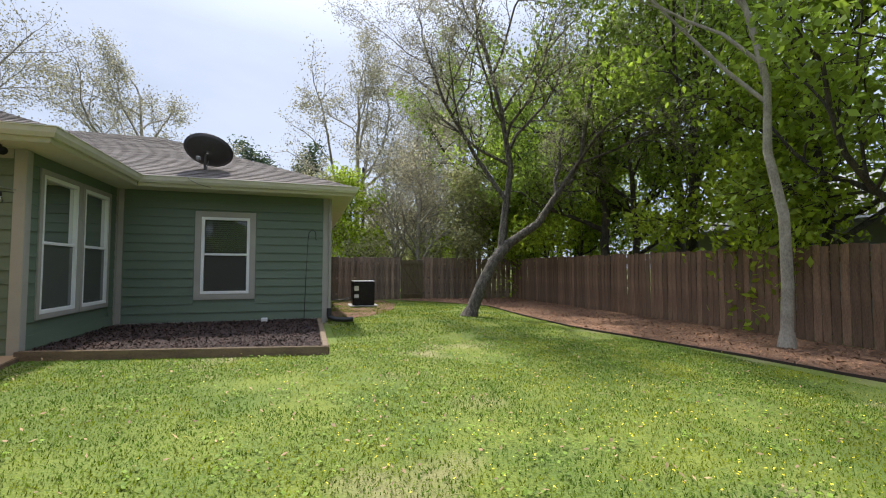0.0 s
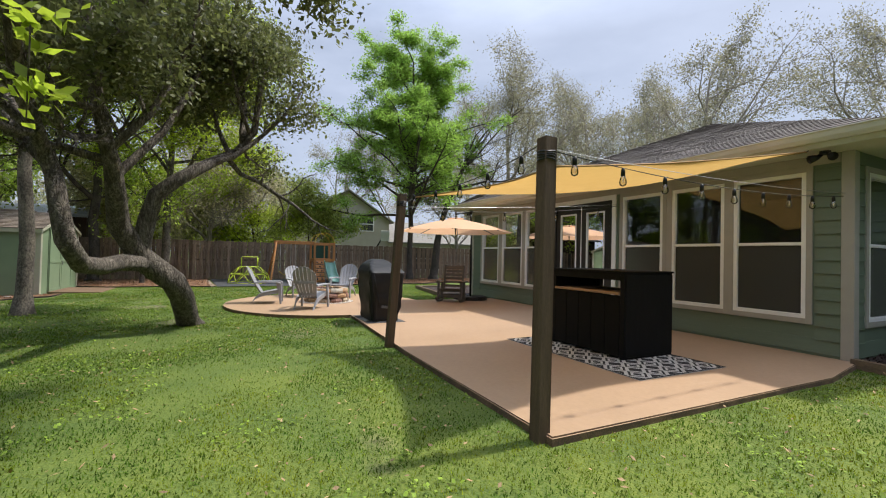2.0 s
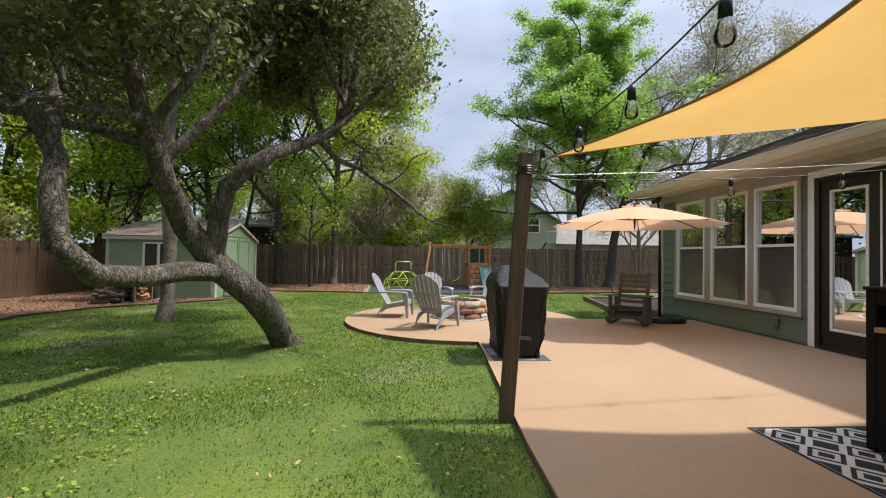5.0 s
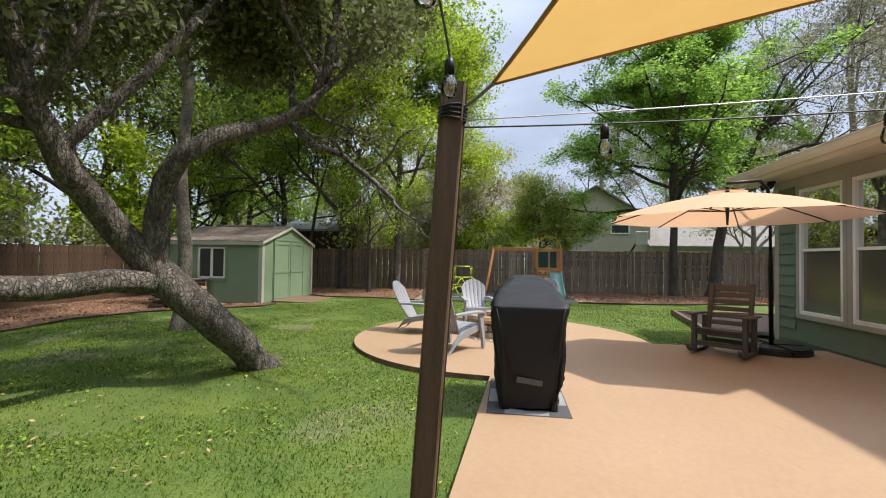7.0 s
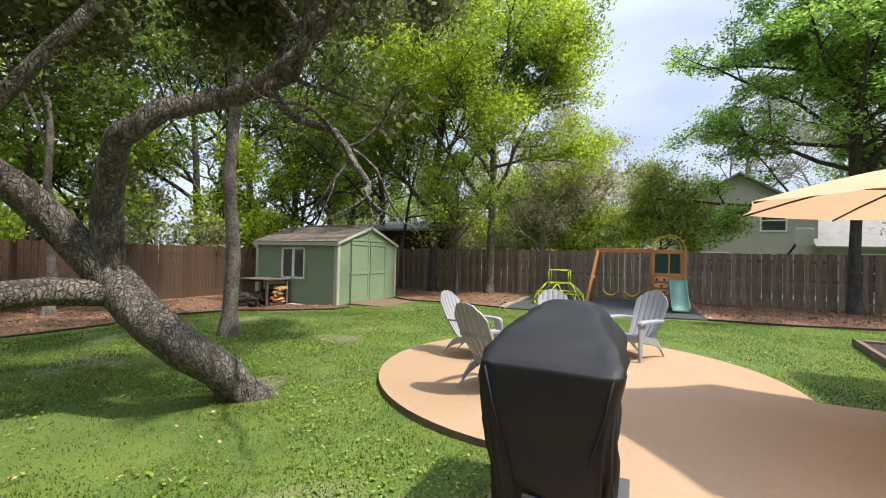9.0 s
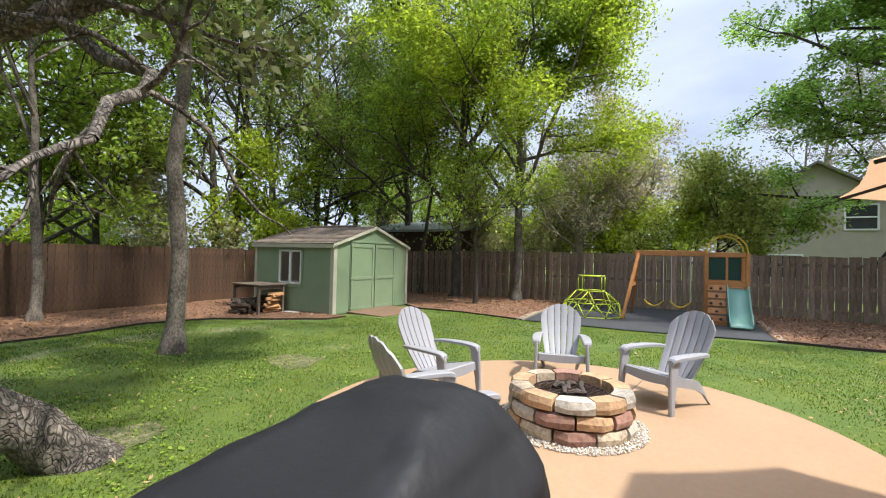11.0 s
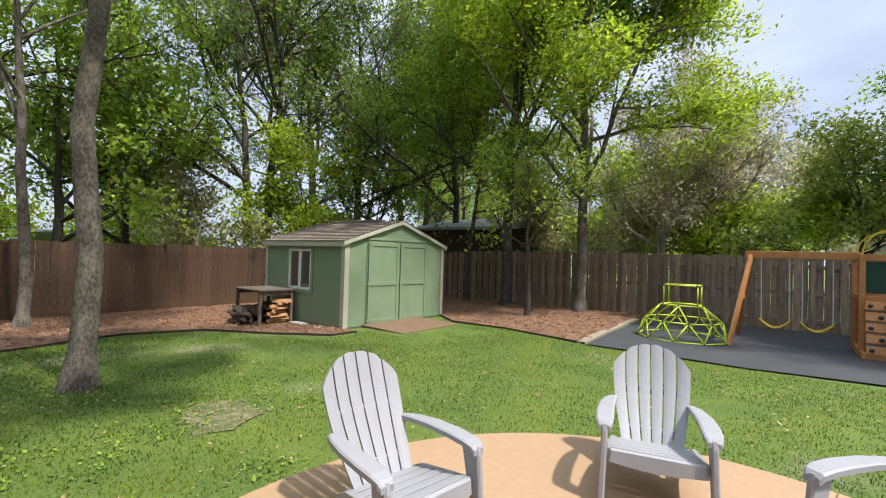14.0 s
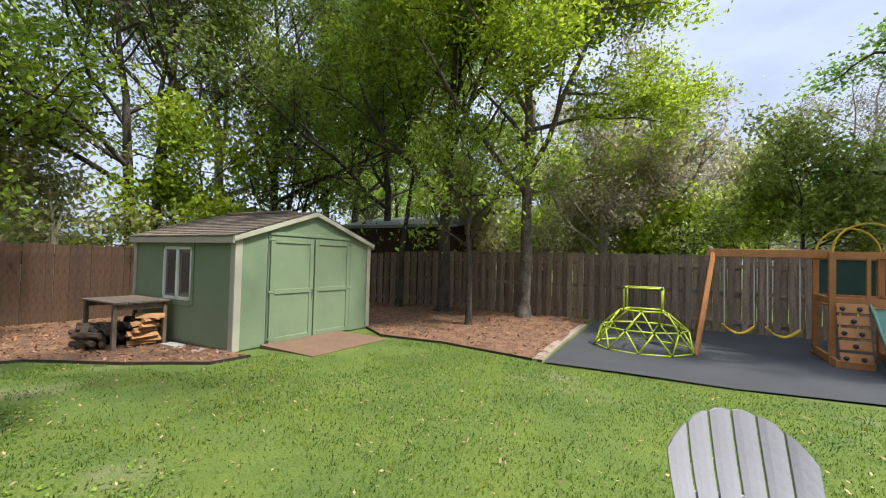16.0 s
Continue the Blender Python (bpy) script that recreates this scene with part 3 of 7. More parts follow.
def leaf_arrays(nprng, twigs, count, size, scatter, flat=0.0, aspect=0.5):
    P = np.array([tuple(p.lerp(q, f)) for t in twigs for p, q in zip(t, t[1:]) for f in (0.25, 0.75)])
    c = P[nprng.integers(0, len(P), count)] + nprng.normal(0, scatter, (count, 3)) * (1, 1, 0.55 if flat else 0.8)
    u = nprng.normal(0, 1, (count, 3)) * (1, 1, 1 - flat)
    u /= np.linalg.norm(u, axis=1)[:, None] + 1e-9
    w = nprng.normal(0, 1, (count, 3)) * (1, 1, 1 - flat)
    w -= (w * u).sum(1)[:, None] * u
    w /= np.linalg.norm(w, axis=1)[:, None] + 1e-9
    s = size * nprng.uniform(0.6, 1.35, (count, 1))
    lift = np.cross(u, w) * s * 0.12
    V = np.stack([c - u * s, c + w * s * aspect + lift, c + u * s, c - w * s * aspect + lift], 1).reshape(-1, 3)
    F = np.arange(4 * count).reshape(-1, 4)
    return V, F


def tree(name, base, label, bark, leaf, height=9.0, radius=0.16, lean=(0, 0), seed=1, levels=4, spread=0.75, shrink=0.55, kids=(7, 5, 4, 3), leaves=9000, size=0.07, scatter=0.16, droop=0.02, jitter=0.16, limbs=None, group="", first=0.45, taper=0.45, clear=None, flat=0.0, min_r=0.004, category="tree", crown_label=""):
    """A tree with a tapered trunk, grown limbs and a crown of single leaves. limbs: own starting limbs, relative to the base."""
    rng, nprng = random.Random(seed), np.random.default_rng(seed)
    x, y = base[0], base[1]
    z = base[2] if len(base) > 2 else ground_z(x, y) - 0.05
    root = thing(name, pose(x, y, z), label, category, group)
    own = limbs is not None
    if limbs is None:
        m = 9
        pts = []
        for i in range(m):
            u = i / (m - 1)
            pts.append(Vector((lean[0] * u * u + (rng.gauss(0, 0.0035 * height) if 0 < i else 0), lean[1] * u * u + (rng.gauss(0, 0.0035 * height) if 0 < i else 0), height * 0.8 * u)))
        limbs = [(pts, radius, radius * 0.22)]
    else:
        limbs = [([Vector(p) for p in pts], r0, r1) for pts, r0, r1 in limbs]
    grown, twigs = tree_parts(rng, limbs, levels, spread, shrink, kids, 5, droop, jitter, own, first, taper)
    # the root flare
    main = grown[0] if grown[0][3] == 0 else limbs[0]
    V, F = limb_arrays(grown, min_r)
    fl = [(Vector((0, 0, -0.05)), limbs[0][1] * 1.75), (limbs[0][0][0].lerp(limbs[0][0][1], 0.10), limbs[0][1] * 1.35), (limbs[0][0][0].lerp(limbs[0][0][1], 0.30), limbs[0][1] * 1.03)]
    bmf = bmesh.new()
    tube(bmf, [p for p, _ in fl], [r for _, r in fl], 12)
    FV = np.array([tuple(v.co) for v in bmf.verts])
    bmf.verts.index_update()
    FF = np.array([[v.index for v in f.verts] for f in bmf.faces if len(f.verts) == 4]) + len(V)
    bmf.free()
    ob = new("trunk", big_mesh("trunk", np.concatenate([V, FV]), np.concatenate([F, FF]), bark, True))
    ob.parent = root
    if clear is not None:
        twigs = [t for t in twigs if t[0].z > clear]
    LV, LF = leaf_arrays(nprng, twigs, leaves, size, scatter, flat)
    ob = new("crown", big_mesh("crown", LV, LF, leaf))
    ob.parent = root
    tagged(ob, crown_label, "", "", "stuff")
    return root


# ---- house: siding, trim, windows, door ----
def laps(axis, at, lo, hi, z0, z1, holes, side, name="siding_board"):
    """Lap boards, each thicker at its foot, cut where the openings are."""
    n = round((z1 - z0) / 0.178)
    h = (z1 - z0) / n
    for i in range(n):
        a, b = z0 + i * h, z0 + (i + 1) * h + 0.012
        spans = [(lo, hi)]
        for q0, q1, w0, w1 in holes:
            if w0 < b - 0.02 and w1 > a + 0.03:
                spans = [s for u, v in spans for s in ((u, min(v, q0)), (max(u, q1), v)) if s[1] - s[0] > 0.02]
        for u, v in spans:
            bm = bmesh.new()
            prof = ((0.001, a), (0.026, a), (0.022, a + 0.006), (0.004, b), (0.001, b))
            loft(bm, [[((s, at + side * o, z) if axis == "y" else (at + side * o, s, z)) for o, z in prof] for s in (u, v)])
            part(name, bm, M["siding"], house)


def grown(h, d=0.1):
    return (h[0] - d, h[1] + d, h[2] - d, h[3] + d)


laps("y", 0.0, -9.25, -0.11, 0.10, 2.70, [grown(h) for h in NORTH_WINDOWS] + [(DOOR[0] - 0.11, DOOR[1] + 0.11, 0, 2.62)], -1)
laps("x", 0.0, 0.11, 2.75, 0.10, 2.70, [grown(h) for h in EAST_WINDOWS], 1)
laps("y", 2.85, 0.11, 3.82, 0.10, 2.70, [grown(SOUTH_WINDOW, 0.12)], -1)
laps("x", 3.92, 2.95, 11.9, 0.0, 2.70, [], 1)
laps("x", -9.35, 0.1, 11.9, 0.10, 2.70, [], -1)


def slab_part(name, x0, x1, y0, y1, z0, z1, m, parent, label="", bevel=0.004):
    bm = bmesh.new()
    box(bm, x0, x1, y0, y1, z0, z1, bevel)
    return part(name, bm, M[m], parent, label)


# corner boards and frieze
for x0, x1, y0, y1 in ((-0.11, 0.024, -0.024, -0.002), (0.002, 0.024, -0.002, 0.11), (-9.374, -9.25, -0.024, -0.002), (-9.374, -9.352, -0.002, 0.1), (0.002, 0.11, 2.826, 2.848), (0.002, 0.024, 2.75, 2.826), (3.82, 3.944, 2.826, 2.848), (3.922, 3.944, 2.848, 2.95)):
    slab_part("corner_board", x0, x1, y0, y1, 0.02, 2.70, "trim", house, "taupe painted corner board")
slab_part("foundation", -9.30, -0.02, -0.012, -0.001, 0.0, 0.10, "siding", house)
slab_part("foundation", 0.02, 3.9, 2.838, 2.849, -0.02, 0.10, "concrete", house, "exposed concrete footing")


def window(axis, at, side, q0, q1, z0, z1, trim=0.072, blinds=False):
    """A single-hung window in an opening: flat trim, white frame, two sashes with panes, the lower one screened."""
    def b3(name, a, b, c, d, o0, o1, m, parent, label=""):
        lo_, hi_ = sorted((at + side * o0, at + side * o1))
        args = (a, b, lo_, hi_, c, d) if axis == "y" else (lo_, hi_, a, b, c, d)
        return slab_part(name, *args, m, parent, label)
    w = new("window")
    w.parent = house
    bmw = bmesh.new()
    t = trim
    for a, b, c, d in ((q0 - t, q0, z0 - t, z1 + t), (q1, q1 + t, z0 - t, z1 + t), (q0, q1, z1, z1 + t), (q0, q1, z0 - t, z0)):
        lo_, hi_ = sorted((at + side * 0.001, at + side * 0.026))
        box(bmw, *((a, b, lo_, hi_) if axis == "y" else (lo_, hi_, a, b)), c, d, 0.003)
    me = mesh_of("window", bmw, M["trim"])
    bpy.data.objects.remove(w)
    w = new("window", me)
    w.parent = house
    w["label"] = "white single-hung window with taupe trim"
    zm = (z0 + z1) / 2 + 0.02
    f = 0.055
    for a, b, c, d in ((q0, q0 + f, z0, z1), (q1 - f, q1, z0, z1), (q0 + f, q1 - f, z1 - f, z1), (q0 + f, q1 - f, z0, z0 + f)):
        b3("frame", a, b, c, d, -0.06, 0.020, "white", w)
    b3("meeting_rail", q0 + f, q1 - f, zm - 0.022, zm + 0.022, -0.05, 0.008, "white", w)
    for nm, c, d, o, m in (("pane", zm + 0.022, z1 - f, -0.030, "glass"), ("screen", z0 + f, zm - 0.022, -0.018, "screen")):
        ob = b3(nm, q0 + f, q1 - f, c, d, o - 0.003, o, m, w)
        ob.visible_shadow = False
    if blinds:
        k = 0
        z = z0 + 0.12
        while z < z1 - 0.08:
            bm = bmesh.new()
            beam(bm, (q0 + 0.06, at + 0.07, z), (q1 - 0.06, at + 0.07, z), 0.036, 0.003, up=(0, 0.85, 0.53))
            part("blind_slat", bm, M["white"], w)
            z += 0.042


for q in NORTH_WINDOWS:
    window("y", 0.0, -1, *q)
for q in EAST_WINDOWS:
    window("x", 0.0, 1, *q)
window("y", 2.85, -1, *SOUTH_WINDOW, trim=0.115, blinds=True)
# wide boards between the windows of each bank
for a, b in ((-7.76, -7.76), (-6.675, -6.675), (-2.53, -2.53), (-1.48, -1.48)):
    slab_part("mullion_board", a - 0.03, a + 0.03, -0.020, -0.002, 0.46, 2.57, "trim", house)
slab_part("mullion_board", 0.002, 0.020, 1.41, 1.47, 0.46, 2.53, "trim", house)
slab_part("head_board", -9.25, -0.12, -0.020, -0.0175, 2.572, 2.70, "trim", house)

# double patio door: black frame, two white-edged glass leaves
d0, d1, dz0, dz1 = DOOR
M["black_door"] = mat("black_door_paint", (0.010, 0.010, 0.011), 0.4, scale=6, bump=0.05)
bm = bmesh.new()
for a, b, c, d in ((d0 - 0.10, d0, 0.07, dz1 + 0.10), (d1, d1 + 0.10, 0.07, dz1 + 0.10), (d0, d1, dz1, dz1 + 0.10)):
    box(bm, a, b, -0.028, -0.001, c, d, 0.003)
door = part("patio_door", bm, M["white"], house, "black double patio door with white trim and glass leaves")
for a, b, c, d in ((d0, d0 + 0.07, dz0, dz1), (d1 - 0.07, d1, dz0, dz1), (d0 + 0.07, d1 - 0.07, dz1 - 0.07, dz1), (d0 + 0.07, d1 - 0.07, dz0 - 0.02, dz0 + 0.03)):
    slab_part("door_frame", a, b, -0.02, 0.06, c, d, "black_door", door)
mid = (d0 + d1) / 2
for a, b in ((d0 + 0.07, mid - 0.008), (mid + 0.008, d1 - 0.07)):
    for q in ((a, a + 0.14, dz0 + 0.03, dz1 - 0.07), (b - 0.14, b, dz0 + 0.03, dz1 - 0.07), (a + 0.14, b - 0.14, dz1 - 0.20, dz1 - 0.07), (a + 0.14, b - 0.14, dz0 + 0.03, dz0 + 0.26)):
        slab_part("door_leaf", q[0], q[1], 0.005, 0.045, q[2], q[3], "black_door", door)
    for q in ((a + 0.14, a + 0.175, dz0 + 0.26, dz1 - 0.2), (b - 0.175, b - 0.14, dz0 + 0.26, dz1 - 0.2), (a + 0.175, b - 0.175, dz1 - 0.235, dz1 - 0.2), (a + 0.175, b - 0.175, dz0 + 0.26, dz0 + 0.295)):
        slab_part("glazing_bead", q[0], q[1], -0.006, 0.03, q[2], q[3], "white", door)
    ob = slab_part("pane", a + 0.175, b - 0.175, 0.018, 0.022, dz0 + 0.295, dz1 - 0.235, "glass", door)
    ob.visible_shadow = False
slab_part("astragal", mid - 0.014, mid + 0.014, -0.004, 0.004, dz0 + 0.03, dz1 - 0.07, "white", door)
bm = bmesh.new()
tube(bm, [(mid + 0.07, 0.0, 1.02), (mid + 0.07, -0.05, 1.02), (mid + 0.18, -0.05, 1.02)], 0.010, 8)
part("door_handle", bm, M["grey_metal"], door, "brushed metal lever handle")

# shingle courses on the two slopes that face the lawn: thin overlapping strips
def courses(p0, p1, q0, q1, n):
    """Strips between the eave line p0-p1 and the top line q0-q1."""
    p0, p1, q0, q1 = (Vector(v) for v in (p0, p1, q0, q1))
    up = ((q0 + q1) / 2 - (p0 + p1) / 2).normalized()
    nrm = (p1 - p0).cross(up).normalized()
    if nrm.z < 0:
        nrm = -nrm
    rng = random.Random(n)
    bm = bmesh.new()
    for i in range(n):
        a, b = i / n, (i + 1) / n
        l0, l1 = p0.lerp(q0, a), p1.lerp(q1, a)
        m0, m1 = p0.lerp(q0, b), p1.lerp(q1, b)
        k = max(1, int((l1 - l0).length / 0.45))
        off = rng.random() / k
        cuts = [0.0] + [min(1, max(0, (j + off) / k)) for j in range(k)] + [1.0]
        for u, v in zip(cuts, cuts[1:]):
            if v - u < 1e-3:
                continue
            lift = 0.012 + rng.uniform(0, 0.004)
            vs = [bm.verts.new(l0.lerp(l1, u) + nrm * lift), bm.verts.new(l0.lerp(l1, v) + nrm * lift), bm.verts.new(m0.lerp(m1, v) + nrm * 0.003), bm.verts.new(m0.lerp(m1, u) + nrm * 0.003)]
            bm.faces.new(vs)
            lo_ = [bm.verts.new(l0.lerp(l1, u)), bm.verts.new(l0.lerp(l1, v))]
            bm.faces.new((lo_[0], lo_[1], vs[1], vs[0]))
    ob = part("shingle_field", bm, M["shingle"], house, "brown asphalt shingles")
    ob["kind"] = "stuff"


def roof_faces(x0, x1, y0, y1):
    h = min(x1 - x0, y1 - y0) / 2
    z1 = EAVE_Z + h * PITCH
    return h, z1


h, z1 = roof_faces(*ROOFS[0])
x0, x1, y0, y1 = ROOFS[0]
courses((x0, y0, EAVE_Z), (x1, y0, EAVE_Z), ((x0 + x1) / 2, y0 + h, z1), ((x0 + x1) / 2, y0 + h, z1), 38)
courses((x1, y0, EAVE_Z), (x1, y1, EAVE_Z), ((x0 + x1) / 2, y0 + h, z1), ((x0 + x1) / 2, y1 - h, z1), 38)
h, z1 = roof_faces(*ROOFS[1])
x0, x1, y0, y1 = ROOFS[1]
courses((x0, y0, EAVE_Z), (x1, y0, EAVE_Z), (x0 + h, y0 + h, z1), (x1 - h, y0 + h, z1), 37)

# ---- planting bed, mulch, rubber mat ----
def sheet(name, outline, material, lift, label, res=0.35, edge=True):
    """A ground cover over an outline, laid on the terrain, with a low rim."""
    import_pts = [Vector((x, y, 0)) for x, y in outline]
    bm = bmesh.new()
    vs = [bm.verts.new((p.x, p.y, 0)) for p in import_pts]
    bm.faces.new(vs)
    bmesh.ops.triangulate(bm, faces=bm.faces)
    for _ in range(5):
        es = [e for e in bm.edges if e.calc_length() > res * 3]
        if not es:
            break
        bmesh.ops.subdivide_edges(bm, edges=es, cuts=1)
        bmesh.ops.triangulate(bm, faces=bm.faces)
    for v in bm.verts:
        v.co.z = ground_z(v.co.x, v.co.y) + lift + 0.02 * noise.noise((v.co.x * 1.7, v.co.y * 1.7, 0.3))
    for f in bm.faces:
        if f.normal.z < 0:
            f.normal_flip()
    me = bpy.data.meshes.new(name)
    bm.to_mesh(me)
    bm.free()
    me.materials.append(material)
    for p in me.polygons:
        p.use_smooth = True
    return tagged(new(name, me), label, "", "", "structure")


def strip(name, pts, w, h, material, label):
    """Edging along a line on the ground."""
    bm = bmesh.new()
    pts = [Vector((x, y, ground_z(x, y))) for x, y in pts]
    fine = []
    for a, b in zip(pts, pts[1:]):
        n = max(1, int((b - a).length / 0.4))
        fine += [a.lerp(b, k / n) for k in range(n)]
    fine.append(pts[-1])
    for p in fine:
        p.z = ground_z(p.x, p.y)
        p.x += 0.02 * noise.noise((p.x * 2, p.y * 2, 1))
    for a, b in zip(fine, fine[1:]):
        beam(bm, a + Vector((0, 0, h / 2 - 0.02)), b + Vector((0, 0, h / 2 - 0.02)), w, h)
    return structure(name, bm, material, label)


NORTH_EDGE = [(8.5, -15.2), (4.0, -14.6), (-2.0, -14.0), (-5.0, -13.7), (-7.0, -13.6), (-8.0, -13.65), (-9.4, -14.15), (-10.6, -13.5), (-11.15, -12.0), (-11.75, -11.0), (-12.3, -10.95)]
WEST_EDGE = [(-15.4, -11.4), (-14.75, -10.5), (-14.85, -9.2), (-14.5, -7.35)]
MULCH = {}
sheet("mulch", NORTH_EDGE + [(-12.3, -11.5), (-15.4, -11.5)] + WEST_EDGE + [(-18.8, -7.8), (-20.55, -7.8), (-20.55, -18.2), (10.0, -18.2)], M["mulch"], 0.035, "red-brown pine straw and bark mulch")
strip("edging", NORTH_EDGE, 0.025, 0.06, M["edging"], "dark lawn edging")
strip("edging", WEST_EDGE, 0.025, 0.06, M["edging"], "dark lawn edging")
SW_EDGE = [(-14.97, -2.4), (-14.9, -1.5), (-15.0, -0.5), (-15.35, 0.8), (-15.8, 1.8), (-16.2, 4.0), (-16.0, 9.0)]
sheet("mulch", SW_EDGE + [(-20.55, 9.0), (-20.55, -2.4), (-19.3, -2.4)], M["mulch"], 0.035, "red-brown pine straw and bark mulch")
strip("edging", SW_EDGE, 0.03, 0.07, M["edging"], "dark lawn edging")
EAST_EDGE = [(7.0, 11.4), (8.6, 9.6), (9.75, 7.4), (9.40, 3.8), (9.35, 1.7), (9.8, -0.4), (10.1, -1.8), (10.2, -3.0), (10.45, -4.2), (10.6, -9.0), (10.5, -15.0)]
sheet("mulch", EAST_EDGE + [(12.7, -15.0), (12.7, 11.4)], M["mulch"], 0.035, "red-brown pine straw and bark mulch")
strip("edging", EAST_EDGE[2:], 0.025, 0.06, M["edging"], "dark lawn edging")
RUBBER = [(-14.44, -7.3), (-14.50, -5.0), (-14.75, -3.6), (-14.97, -2.4), (-20.55, -2.4), (-20.4, -7.7)]
sheet("rubber_mat", RUBBER, M["rubber"], 0.03, "black rubber play surface", res=0.6)
M["pale_gravel"] = mat("pale_gravel", (0.40, 0.35, 0.28), 0.9, dark=(0.20, 0.15, 0.11), scale=20, fine=90, bump=0.6)
strip("gravel_border", [(-14.5, -7.42), (-16.5, -7.6), (-19.4, -7.78)], 0.15, 0.06, M["pale_gravel"], "pale gravel border")
strip("gravel_border", [(-14.95, -2.3), (-16.5, -2.28), (-19.8, -2.25)], 0.12, 0.06, M["pale_gravel"], "pale gravel border")
BED = [(0.03, -0.02), (0.03, 2.84), (3.72, 2.84), (3.72, -0.78), (0.10, -0.10)]
sheet("bed_mulch", BED, M["mulch_dark"], 0.07, "dark bark mulch in the planting bed")
bed = thing("garden_bed_edging", pose(0, 0, 0), "weathered landscape timbers edging the mulch bed", "edging")
for a, b in (((0.05, -0.10, 0.05), (3.78, -0.82, 0.05)), ((3.76, -0.80, 0.05), (3.76, 2.80, 0.05))):
    bm = bmesh.new()
    beam(bm, a, b, 0.09, 0.11, 0.012)
    part("timber", bm, M["timber"], bed)
WEST_BED = [(-12.7, -0.42), (-9.62, -0.95), (-9.45, 0.0), (-9.45, 3.4), (-12.7, 3.4)]
sheet("bed_mulch", WEST_BED, M["mulch_dark"], 0.06, "dark bark mulch in the bed beside the house")
bed2 = thing("garden_bed_edging", pose(0, 0, 0), "weathered landscape timbers round the bed beside the house", "edging")
for a, b in (((-12.74, -0.46, 0.05), (-9.62, -1.0, 0.05)), ((-12.74, -0.40, 0.05), (-12.74, 3.4, 0.05))):
    bm = bmesh.new()
    beam(bm, a, b, 0.09, 0.12, 0.012)
    part("timber", bm, M["timber"], bed2)
# worn patches in the lawn
M["soil"] = mat("sandy_soil", (0.24, 0.205, 0.125), 0.95, dark=(0.085, 0.10, 0.03), scale=9, amount=0.75, fine=50, bump=0.6, bump_scale=60, bump_dist=0.02)
SOIL = [(-8.75, -8.55, 0.40, 0.36), (-6.2, -7.72, 0.36, 0.28)]
for i, (sx, sy, ra, rb) in enumerate(SOIL):
    rim = []
    for k in range(72):
        a = 2 * math.pi * k / 72
        q = 1 + 0.5 * noise.noise((math.cos(a) * 1.4 + 7 * i, math.sin(a) * 1.4, 3.3)) + 0.35 * noise.noise((math.cos(a) * 5 + 3 * i, math.sin(a) * 5, 8.3)) + 0.2 * noise.noise((math.cos(a) * 13, math.sin(a) * 13, i))
        rim.append((sx + ra * q * math.cos(a), sy + rb * q * math.sin(a)))
    sheet("bare_soil", rim, M["soil"], 0.008, "worn sandy patch in the lawn", res=0.12)
# worn soil beside the air conditioner
sheet("bare_soil", [(4.0, 3.2), (5.2, 4.6), (6.2, 7.0), (6.8, 9.5), (6.6, 11.4), (4.0, 11.4)], M["mulch"], 0.008, "bare soil with fallen leaves")

